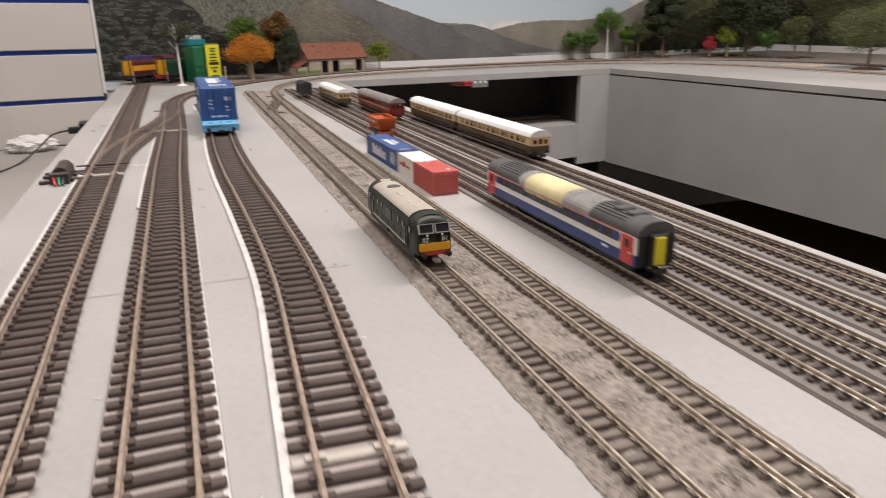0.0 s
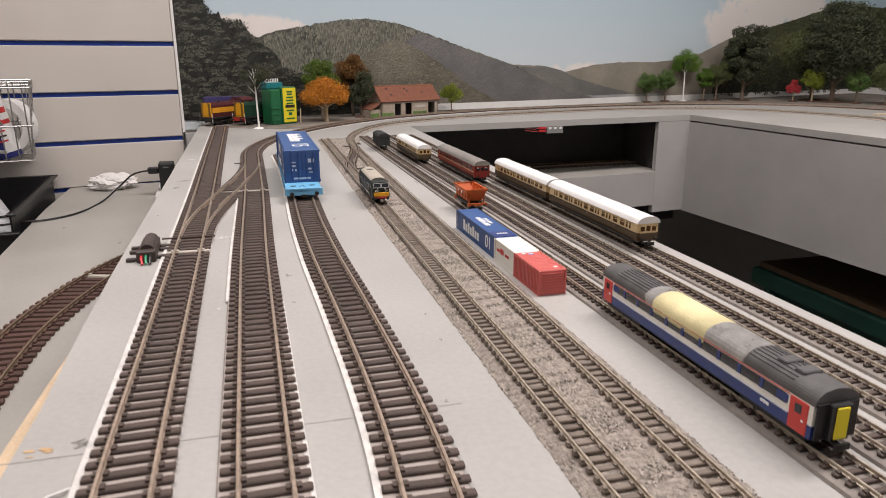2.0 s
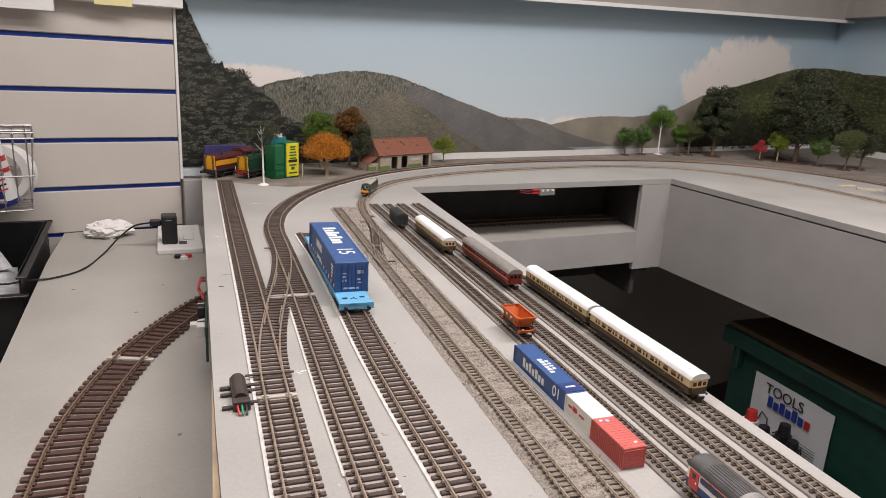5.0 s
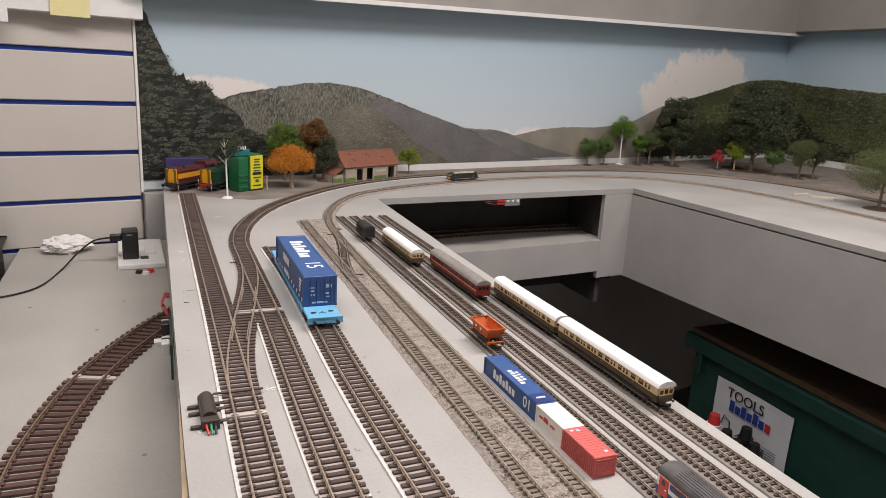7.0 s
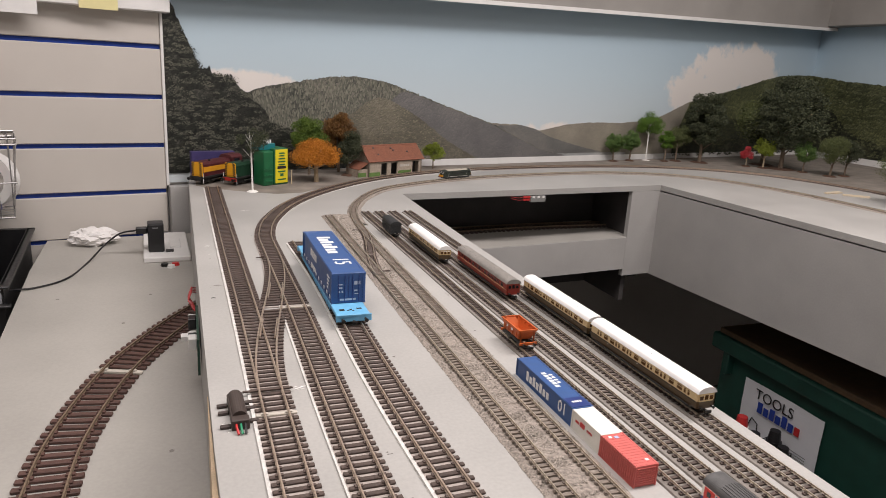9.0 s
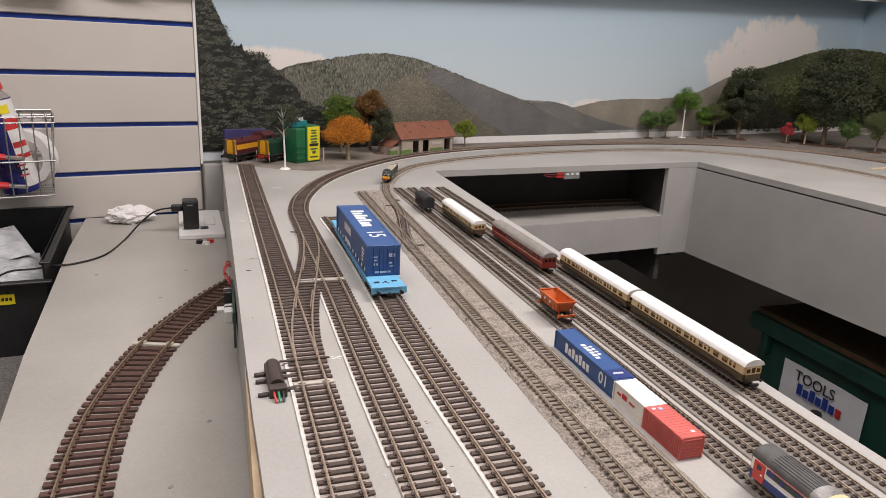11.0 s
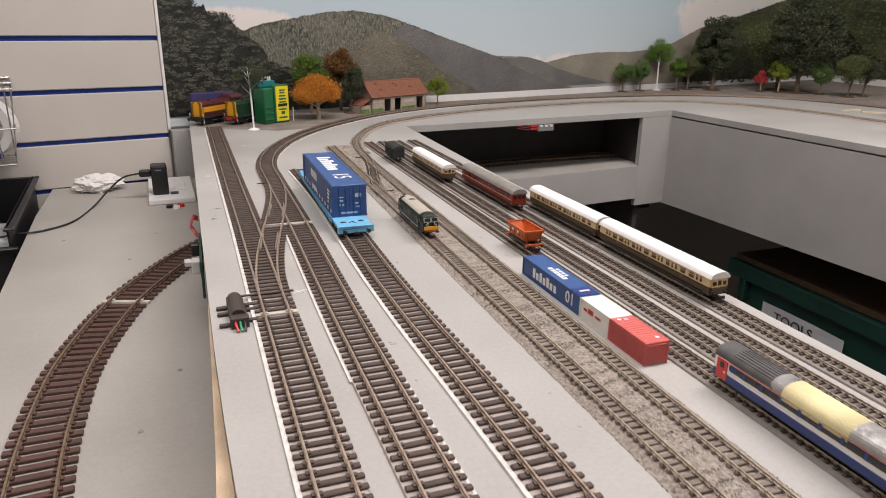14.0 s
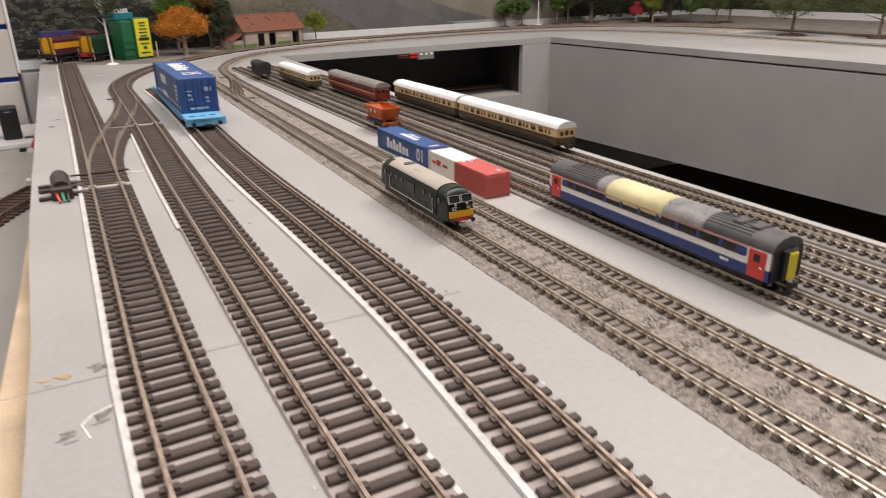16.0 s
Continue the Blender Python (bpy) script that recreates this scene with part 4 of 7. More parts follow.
def box_van(m):
    t = thing("box_van", "weathered black box van with a ribbed end", "wagon", m)
    L, w = 0.046, 0.0165
    h = L / 2
    part("body", loft([(-w / 2, 0.0055), (w / 2, 0.0055), (w / 2, 0.0175), (-w / 2, 0.0175)], -h, h), VAN_BLACK, t)
    part("roof", loft(arc_roof(w, 0.0175, 0.005, 10, 0.0005), -h - 0.0008, h + 0.0008), VAN_BLACK, t)
    for k in range(9):
        for s in (-1, 1):
            part("side_rib", box(s * w / 2 - 0.0001, s * (w / 2 + 0.0004), -h + 0.003 + k * 0.0048, -h + 0.0038 + k * 0.0048, 0.006, 0.0173), VAN_BLACK, t)
    for k in (-1, 0, 1):
        part("end_post", box(k * 0.0045 - 0.0005, k * 0.0045 + 0.0005, -h - 0.0007, -h, 0.006, 0.019), VAN_BLACK, t)
    for s in (-1, 1):
        part("sole_bar", box(s * w * 0.4 - 0.0006, s * w * 0.4 + 0.0006, -h, h, 0.0038, 0.0055), UNDER, t)
        for e in (-1, 1):
            part("wheel", cyl(0.0034, 0.0033, -0.0007, 0.0007, 18, pose(s * 0.0046, e * 0.013, 0.0034, 0, 90)), WHEEL, t)
        coupling(t, s * h, s)
        buffers(t, s * h, s, 0.0055, 0.0055)
    return t


box_van(on_siding(0, 1.049))


# ---- the moving locomotive
FRAME_SILVER = mat("silver_frame_paint", (0.36, 0.36, 0.35), 0.4, var=0.05)


def locomotive():
    t = thing("diesel_locomotive", "dark green diesel locomotive with yellow nose panel and grey roof", "locomotive")
    L, w = 0.094, 0.0176
    h = L / 2
    z0, z1 = 0.005, 0.0172
    prof = [(-w / 2 * 0.94, z0), (w / 2 * 0.94, z0), (w / 2, z0 + 0.0015), (w / 2, z1 - 0.002), (w / 2 * 0.97, z1), (-w / 2 * 0.97, z1), (-w / 2, z1 - 0.002), (-w / 2, z0 + 0.0015)]
    part("body", loft(prof, -h + 0.012, h - 0.012), LOCO_GREEN, t)
    arch = arc_roof(w * 0.97, z1, 0.0056, 16)
    part("roof", loft(arch, -h + 0.0125, h - 0.0125), LOCO_GREEN, t)
    part("roof_top", loft([(x * 1.005, z + 0.00025) for x, z in arch[2:15]], -h + 0.0135, h - 0.0135), LOCO_ROOF, t, "grey painted roof top")
    for e in (-1, 1):
        # rounded nose cab: rings that shrink and lean back
        bm = bmesh.new()
        rings = []
        full = prof[:4] + [(a * 0.97, b) for a, b in arc_roof(w * 0.995, z1, 0.0056, 10)][::-1][0:] + prof[6:]
        for d, f, top in ((0.012, 1.0, 1.0), (0.006, 0.995, 0.99), (0.0025, 0.97, 0.95), (0.0006, 0.93, 0.90), (0.0, 0.88, 0.85)):
            rings.append([bm.verts.new((x * f, e * (h - d - (0.0035 * max(0, (z - 0.0125) / 0.011) if d < 0.004 else 0)), z0 + (z - z0) * top)) for x, z in full])
        n = len(full)
        for a, b in zip(rings, rings[1:]):
            for i in range(n):
                bm.faces.new((a[i], a[(i + 1) % n], b[(i + 1) % n], b[i]))
        bm.faces.new(rings[-1])
        bm.faces.new(rings[0][::-1])
        bmesh.ops.recalc_face_normals(bm, faces=bm.faces)
        cab = part("cab", bm, LOCO_GREEN, t, "rounded nose cab", smooth=False)
        y = e * h
        part("warning_panel", box(-0.0074, 0.0074, y - 0.0007, y + 0.0007, 0.0068, 0.0106, 0.0002), YELLOW, t, "yellow warning panel")
        part("buffer_beam", box(-0.0066, 0.0066, y - 0.002 * e, y + 0.0008 * e, 0.0048, 0.0065, 0.0002), RED_BEAM, t, "red buffer beam")
        for k in (-1, 1):
            tilt = pose(k * 0.0039, y - 0.0014 * e, 0.0170, 22 * e)
            wn = part("cab_window", box(-0.0031, 0.0031, -0.0008, 0.0008, -0.0019, 0.0019, 0.0004), GLASS_DARK, t, "", tilt)
            part("window_frame", box(-0.0035, 0.0035, -0.0011, 0.0011, -0.0023, -0.0019), FRAME_SILVER, wn)
            part("window_frame", box(-0.0035, 0.0035, -0.0011, 0.0011, 0.0019, 0.0022), FRAME_SILVER, wn)
            part("window_frame", box(-0.0035, -0.0031, -0.0011, 0.0011, -0.0019, 0.0019), FRAME_SILVER, wn)
            part("window_frame", box(0.0031, 0.0035, -0.0011, 0.0011, -0.0019, 0.0019), FRAME_SILVER, wn)
            part("headcode_box", box(k * 0.0044 - 0.0019, k * 0.0044 + 0.0019, y - 0.0005, y + 0.0005, 0.0110, 0.0136, 0.0003), LOCO_GREEN, t)
            part("marker_lamp", cyl(0.0006, 0.0006, 0, 0.0006, 10, pose(k * 0.0036, y - 0.0002 * e, 0.0143, -90 * e)), WHITE_PRINT, t)
            part("side_window", box(k * w / 2 - 0.0004, k * (w / 2 + 0.0002), e * (h - 0.0095) - 0.0016, e * (h - 0.0095) + 0.0016, 0.0135, 0.0168, 0.0003), GLASS_DARK, t)
            part("cab_door", box(k * w / 2 - 0.0003, k * (w / 2 + 0.0002), e * (h - 0.0142) - 0.0018, e * (h - 0.0142) + 0.0018, 0.0056, 0.0170, 0.0003), LOCO_GREEN, t)
            part("hand_rail", cyl(0.0002, 0.0002, 0.007, 0.0145, 6, pose(k * (w / 2 + 0.0006), e * (h - 0.0168), 0)), STEEL, t)
            buffers(t, y, e, 0.0058, 0.0055, 0.0013, 0.003) if k == 1 else None
        if e < 0:
            face = pose(0, y - 0.0008, 0) @ Matrix.Rotation(radians(90), 4, "X")
            writing("8Z", 0.0028, WHITE_PRINT, t, pose(-0.0046, 0, 0.0122) @ face)
            writing("01", 0.0028, WHITE_PRINT, t, pose(0.0046, 0, 0.0122) @ face)
        part("coupling", box(-0.0014, 0.0014, y, y + 0.0045 * e, 0.0022, 0.0038), STEEL, t, "pale coupling")
        bogie(t, e * (h - 0.0235), 0.0036, 0.0092, 0.0185, 0.0145)
    for s in (-1, 1):
        x = s * w / 2
        part("grille", box(x - s * 0.0003, x + s * 0.0003, -0.006, 0.004, 0.0105, 0.0168, 0.0002), BLACK_PLASTIC, t, "dark side grille")
        for k in range(6):
            part("side_panel", box(x - s * 0.0002, x + s * 0.0003, -0.034 + k * 0.0115, -0.0285 + k * 0.0115, 0.0068, 0.0098, 0.0002), LOCO_GREEN, t)
        for y in (-0.027, -0.0185, 0.012, 0.02, 0.028):
            part("body_window", box(x - s * 0.0003, x + s * 0.0003, y - 0.0013, y + 0.0013, 0.0138, 0.0164, 0.0002), GLASS_DARK, t)
        part("body_line", box(x - s * 0.0002, x + s * 0.00025, -h + 0.013, h - 0.013, 0.0058, 0.0063), mat("pale_grey_line", (0.55, 0.55, 0.5), 0.5), t, "pale grey line along the sole")
    part("roof_hatch", box(-0.003, 0.003, -0.004, 0.006, 0.0222, 0.0231, 0.0003), LOCO_ROOF, t)
    part("roof_fan", cyl(0.0036, 0.0036, 0.0222, 0.0231, 20, pose(0, 0.019, 0)), ROOF_DARK, t)
    for y in (-0.027, -0.018, 0.034):
        part("roof_panel", box(-0.0030, 0.0030, y, y + 0.004, 0.0224, 0.0230, 0.0002), LOCO_ROOF, t)
    part("fuel_tank", box(-0.0072, 0.0072, -0.013, 0.013, 0.0018, 0.0052, 0.0008), UNDER, t)
    return t


loco = locomotive()
SHRINK = 0.935  # to the true length of the model
done = set()
for ob in loco.children_recursive:
    ob.location = Vector(ob.location) * SHRINK
    if ob.data and ob.data.name not in done:
        done.add(ob.data.name)
        ob.data.transform(Matrix.Diagonal((SHRINK, SHRINK, SHRINK, 1)))


# ---------------------------------------------------------------- printed backdrop on the walls
def sky_material():
    m = bpy.data.materials.new("printed_sky")
    m.use_nodes = True
    nt, b = m.node_tree, m.node_tree.nodes["Principled BSDF"]
    b.inputs["Roughness"].default_value = 0.4
    tc, sep = nt.nodes.new("ShaderNodeTexCoord"), nt.nodes.new("ShaderNodeSeparateXYZ")
    nt.links.new(tc.outputs["Object"], sep.inputs[0])
    ramp = nt.nodes.new("ShaderNodeValToRGB")
    mr = nt.nodes.new("ShaderNodeMapRange")
    mr.inputs["From Min"].default_value, mr.inputs["From Max"].default_value = 0.05, 0.45
    nt.links.new(sep.outputs["Z"], mr.inputs["Value"])
    nt.links.new(mr.outputs["Result"], ramp.inputs["Fac"])
    ramp.color_ramp.elements[0].color, ramp.color_ramp.elements[1].color = (0.58, 0.63, 0.65, 1), (0.36, 0.48, 0.57, 1)
    e = ramp.color_ramp.elements.new(0.5)
    e.color = (0.47, 0.575, 0.635, 1)
    n = nt.nodes.new("ShaderNodeTexNoise")
    n.inputs["Scale"].default_value, n.inputs["Detail"].default_value, n.inputs["Roughness"].default_value = 16, 8, 0.62
    nt.links.new(tc.outputs["Object"], n.inputs["Vector"])
    last = None
    for u, z, a, c in ((1.70, 0.215, 0.15, 0.085), (1.80, 0.285, 0.15, 0.085), (1.96, 0.310, 0.16, 0.075), (0.17, 0.185, 0.13, 0.035), (1.25, 0.06, 0.4, 0.05)):
        q = []
        for out, mid, half in (("X", u, a), ("Z", z, c)):
            s = nt.nodes.new("ShaderNodeMath")
            s.operation, s.inputs[1].default_value = "SUBTRACT", mid
            nt.links.new(sep.outputs[out], s.inputs[0])
            d = nt.nodes.new("ShaderNodeMath")
            d.operation, d.inputs[1].default_value = "DIVIDE", half
            nt.links.new(s.outputs[0], d.inputs[0])
            p = nt.nodes.new("ShaderNodeMath")
            p.operation = "MULTIPLY"
            nt.links.new(d.outputs[0], p.inputs[0])
            nt.links.new(d.outputs[0], p.inputs[1])
            q.append(p)
        s = nt.nodes.new("ShaderNodeMath")
        s.operation = "ADD"
        nt.links.new(q[0].outputs[0], s.inputs[0])
        nt.links.new(q[1].outputs[0], s.inputs[1])
        if last is None:
            last = s
        else:
            mn = nt.nodes.new("ShaderNodeMath")
            mn.operation = "MINIMUM"
            nt.links.new(last.outputs[0], mn.inputs[0])
            nt.links.new(s.outputs[0], mn.inputs[1])
            last = mn
    add = nt.nodes.new("ShaderNodeMath")
    add.operation, add.inputs[1].default_value = "MULTIPLY_ADD", 3.2
    nt.links.new(n.outputs["Fac"], add.inputs[0])
    nt.links.new(last.outputs[0], add.inputs[2])
    cut = nt.nodes.new("ShaderNodeMapRange")
    cut.inputs["From Min"].default_value, cut.inputs["From Max"].default_value = 2.85, 2.35
    nt.links.new(add.outputs[0], cut.inputs["Value"])
    mix = nt.nodes.new("ShaderNodeMixRGB")
    mix.inputs["Color2"].default_value = (0.74, 0.70, 0.66, 1)
    nt.links.new(cut.outputs["Result"], mix.inputs["Fac"])
    nt.links.new(ramp.outputs["Color"], mix.inputs["Color1"])
    nt.links.new(mix.outputs["Color"], b.inputs["Base Color"])
    return m


def print_mat(name, dark, lite, crown, tall=1.6, cells=0.6, bias=0.5, patch=9.0):
    """A printed wood: crowns of one width, lighter towards their tops, with fine leaf noise and broad patches."""
    m = bpy.data.materials.new(name)
    m.use_nodes = True
    nt, b = m.node_tree, m.node_tree.nodes["Principled BSDF"]
    b.inputs["Roughness"].default_value = 0.42
    def op(kind, x, y):
        q = nt.nodes.new("ShaderNodeMath")
        q.operation = kind
        for k, v in enumerate((x, y)):
            if isinstance(v, (int, float)):
                q.inputs[k].default_value = v
            else:
                nt.links.new(v, q.inputs[k])
        return q.outputs[0]
    def tex(scale, detail, rough=0.6, warp=0.0):
        q = nt.nodes.new("ShaderNodeTexNoise")
        q.inputs["Scale"].default_value, q.inputs["Detail"].default_value, q.inputs["Roughness"].default_value, q.inputs["Distortion"].default_value = scale, detail, rough, warp
        nt.links.new(tc.outputs["Object"], q.inputs["Vector"])
        return q.outputs["Fac"]
    tc, mp = nt.nodes.new("ShaderNodeTexCoord"), nt.nodes.new("ShaderNodeMapping")
    mp.inputs["Scale"].default_value = (1 / crown, 0.0, 1 / (crown * tall))
    nt.links.new(tc.outputs["Object"], mp.inputs["Vector"])
    bend = nt.nodes.new("ShaderNodeTexNoise")
    bend.inputs["Scale"].default_value, bend.inputs["Detail"].default_value = 0.55, 5
    nt.links.new(mp.outputs["Vector"], bend.inputs["Vector"])
    away = nt.nodes.new("ShaderNodeVectorMath")
    away.operation = "MULTIPLY_ADD"
    away.inputs[1].default_value = (2.2, 0, 1.6)
    nt.links.new(bend.outputs["Color"], away.inputs[0])
    nt.links.new(mp.outputs["Vector"], away.inputs[2])
    vo = nt.nodes.new("ShaderNodeTexVoronoi")
    vo.inputs["Scale"].default_value = 1.0
    nt.links.new(away.outputs["Vector"], vo.inputs["Vector"])
    here, there = nt.nodes.new("ShaderNodeSeparateXYZ"), nt.nodes.new("ShaderNodeSeparateXYZ")
    nt.links.new(away.outputs["Vector"], here.inputs[0])
    nt.links.new(vo.outputs["Position"], there.inputs[0])
    up = op("SUBTRACT", here.outputs["Z"], there.outputs["Z"])
    left = op("SUBTRACT", there.outputs["X"], here.outputs["X"])
    tint = nt.nodes.new("ShaderNodeSeparateColor")
    nt.links.new(vo.outputs["Color"], tint.inputs[0])
    cell = op("ADD", op("ADD", up, op("MULTIPLY", left, 0.45)), op("MULTIPLY", op("SUBTRACT", tint.outputs[0], 0.5), 0.5))
    leaf = op("SUBTRACT", tex(2.2 / crown, 6, 0.7, 0.6), 0.5)
    wide = op("SUBTRACT", tex(patch, 5), 0.5)
    val = op("ADD", op("MULTIPLY", cell, cells), op("ADD", op("MULTIPLY", leaf, 2.0), op("MULTIPLY", wide, 2.2)))
    r = nt.nodes.new("ShaderNodeValToRGB")
    r.color_ramp.elements[0].position, r.color_ramp.elements[1].position = 0.0, 1.0
    r.color_ramp.elements[0].color, r.color_ramp.elements[1].color = (*dark, 1), (*lite, 1)
    e = r.color_ramp.elements.new(0.55)
    e.color = (*[0.62 * p + 0.38 * q for p, q in zip(dark, lite)], 1)
    nt.links.new(op("ADD", val, bias), r.inputs["Fac"])
    nt.links.new(r.outputs["Color"], b.inputs["Base Color"])
    return m


def printed(name, tops, z0, depth, material, parent, rough=0.004, step=0.004, seed=0.0):
    """A silhouette on the print: a thin sheet with an uneven upper edge through a few heights."""
    us = np.arange(tops[0][0], tops[-1][0], step)
    hs = np.interp(us, [t[0] for t in tops], [t[1] for t in tops])
    bm = bmesh.new()
    top, bot = [], []
    for u, h in zip(us, hs):
        j = rough * (noise.noise(Vector((u * 60, seed, 0))) + 0.7 * noise.noise(Vector((u * 190, seed, 3))) + 0.4 * noise.noise(Vector((u * 17, seed, 7))))
        top.append(bm.verts.new((u, depth, max(z0 + 0.0005, h + j))))
        bot.append(bm.verts.new((u, depth, z0)))
    for a, b, c, d in zip(bot, bot[1:], top[1:], top):
        bm.faces.new((a, b, c, d))
    return part(name, bm, material, parent)


def print_tone(name, dark, lite):
    """Ink of one printed wood: each leaf or tree keeps a tone of its own."""
    m = bpy.data.materials.new(name)
    m.use_nodes = True
    nt, b = m.node_tree, m.node_tree.nodes["Principled BSDF"]
    g, r = nt.nodes.new("ShaderNodeNewGeometry"), nt.nodes.new("ShaderNodeValToRGB")
    r.color_ramp.elements[0].color, r.color_ramp.elements[1].color = (*dark, 1), (*lite, 1)
    nt.links.new(g.outputs["Random Per Island"], r.inputs["Fac"])
    nt.links.new(r.outputs["Color"], b.inputs["Base Color"])
    b.inputs["Roughness"].default_value = 0.42
    return m


def spread(tops, z0, count, rng):
    """Points strewn evenly under a skyline, the highest first."""
    us, zs = [t[0] for t in tops], [t[1] for t in tops]
    u = rng.uniform(us[0], us[-1], count * 4)
    z = rng.uniform(z0, max(zs), count * 4)
    keep = z < np.interp(u, us, zs)
    u, z = u[keep][:count], z[keep][:count]
    order = np.argsort(-z)
    return u[order], z[order]


def print_crowns(name, tops, z0, depth, parent, seed, count, radius, leaves, leaf, shade, light, lit=1.0, ragged=0.004):
    """Printed tree crowns: dark leaves round each, pale ones on its upper side, the lower crowns over the higher."""
    rng = np.random.default_rng(seed)
    cu, cz = spread(tops, z0, count, rng)
    n = len(cu)
    r = radius * rng.uniform(0.6, 1.4, n)
    layer = depth - 0.0009 * np.arange(n) / n
    for word, mt, share, front in (("crown_shade", shade, 1.0, 0.0), ("crown_light", light, 0.8, 0.0000015)):
        k = int(leaves * share)
        a = rng.uniform(0, 2 * math.pi, (n, k)) if word == "crown_shade" else rng.uniform(0.05, math.pi * 0.98, (n, k))
        d = r[:, None] * np.sqrt(rng.random((n, k))) * (1.05 if word == "crown_shade" else 0.85)
        pu, pz = cu[:, None] + d * np.cos(a), cz[:, None] + d * np.sin(a) * 0.62
        if word == "crown_light":  # some crowns stand in the shade of others
            pz = np.where((rng.random(n) < lit)[:, None], pz, -1.0)
        top = np.interp(pu, [t[0] for t in tops], [t[1] for t in tops]) + ragged * np.repeat(rng.random((n, 1)) ** 2, k, 1) * 2
        ok = ((pz < top) & (pz > z0) & (pu > tops[0][0]) & (pu < tops[-1][0])).ravel()
        pu, pz = pu.ravel()[ok], pz.ravel()[ok]
        y = np.repeat(layer, k)[ok] - front
        m = len(pu)
        s, q = leaf * rng.uniform(0.5, 1.4, m), rng.uniform(0, math.pi, m)
        du, dz = s * np.cos(q), s * np.sin(q) * 0.8
        eu, ez = -s * 0.55 * np.sin(q), s * 0.55 * np.cos(q) * 0.8
        v = np.stack([np.c_[pu - du, y, pz - dz], np.c_[pu - eu, y, pz - ez], np.c_[pu + du, y, pz + dz], np.c_[pu + eu, y, pz + ez]], 1).reshape(-1, 3)
        me = bpy.data.meshes.new(word)
        me.from_pydata(v.tolist(), [], np.arange(4 * m).reshape(-1, 4).tolist())
        me.materials.append(mt)
        part(name + "_" + word, me, None, parent)


def print_spires(name, tops, z0, depth, parent, seed, count, width, height, ink):
    """Printed plantation: rows of small pointed trees, the lower over the higher."""
    rng = np.random.default_rng(seed)
    u, z = spread(tops, z0, count, rng)
    n = len(u)
    w, h = width * rng.uniform(0.6, 1.3, n) / 2, height * rng.uniform(0.6, 1.3, n)
    y = depth - 0.0003 * np.arange(n) / n
    v = np.stack([np.c_[u - w, y, z - h * 0.6], np.c_[u + w, y, z - h * 0.6], np.c_[u + w * 0.5, y, z], np.c_[u, y, z + h * 0.4], np.c_[u - w * 0.6, y, z]], 1).reshape(-1, 3)
    me = bpy.data.meshes.new(name)
    me.from_pydata(v.tolist(), [], np.arange(5 * n).reshape(-1, 5).tolist())
    me.materials.append(ink)
    part(name, me, None, parent)


SKY = sky_material()
FOREST = print_mat("printed_forest", (0.036, 0.041, 0.034), (0.195, 0.183, 0.152), 0.0055, 2.2, 0.5, 0.52)
SLOPE = print_mat("printed_bracken_slope", (0.075, 0.070, 0.054), (0.27, 0.245, 0.185), 0.004, 1.2, 0.4, 0.5)
HAZE_HILL = print_mat("printed_haze_hill", (0.10, 0.102, 0.10), (0.21, 0.20, 0.18), 0.004, 1.0, 0.3)
PALE_HILL = print_mat("printed_pale_hill", (0.19, 0.175, 0.145), (0.32, 0.29, 0.23), 0.006, 0.6, 0.25)
CONIFER = print_mat("printed_conifers", (0.004, 0.006, 0.005), (0.125, 0.122, 0.10), 0.017, 0.6, 0.45, 0.30, 16.0)
DARK_WOOD = print_mat("printed_dark_wood", (0.005, 0.007, 0.005), (0.095, 0.10, 0.058), 0.010, 1.0, 0.6, 0.36, 12.0)
OLIVE_HILL = print_mat("printed_olive_hill", (0.024, 0.030, 0.014), (0.175, 0.185, 0.085), 0.006, 1.7, 0.6, 0.46, 7.0)
LAKE = print_mat("printed_lake", (0.26, 0.27, 0.27), (0.46, 0.46, 0.44), 0.03, 0.3, 0.2)
drop = tagged(thing("backdrop_print", "printed landscape backdrop of hills, trees and sky on the wall", "backdrop", WALL, kind="backdrop"), kind="structure")
part("sky_sheet", box(0.0015, CORNER + 0.03, 0.005, 0.0115, -0.02, 0.56), SKY, drop, "printed blue sky with clouds")
part("white_border", box(0.42, CORNER, 0.0015, 0.005, -0.015, 0.016), WHITE_TRIM, drop, "white lower border")
printed("far_hills", [(0.80, 0.10), (0.842, 0.111), (0.942, 0.107), (1.017, 0.090), (1.06, 0.098), (1.114, 0.108), (1.205, 0.115), (1.353, 0.115), (1.497, 0.125), (1.56, 0.14)], 0.013, 0.0045, PALE_HILL, drop, 0.002, seed=1)
printed("middle_hill", [(0.80, 0.095), (0.87, 0.104), (0.95, 0.106), (1.0, 0.095), (1.06, 0.072), (1.15, 0.05), (1.25, 0.03), (1.34, 0.014)], 0.013, 0.0041, HAZE_HILL, drop, 0.002, seed=2)
printed("lake_water", [(0.9, 0.022), (1.2, 0.024), (1.5, 0.023)], 0.013, 0.0038, LAKE, drop, 0.0006, seed=3)
HILL_TOP = [(0.13, 0.16), (0.171, 0.173), (0.215, 0.187), (0.306, 0.204), (0.37, 0.214), (0.433, 0.217), (0.508, 0.209), (0.605, 0.181), (0.71, 0.148), (0.78, 0.128), (0.842, 0.110), (0.925, 0.077), (1.034, 0.034), (1.12, 0.018)]
printed("wooded_hill", HILL_TOP, 0.013, 0.0034, FOREST, drop, 0.0035, seed=4)
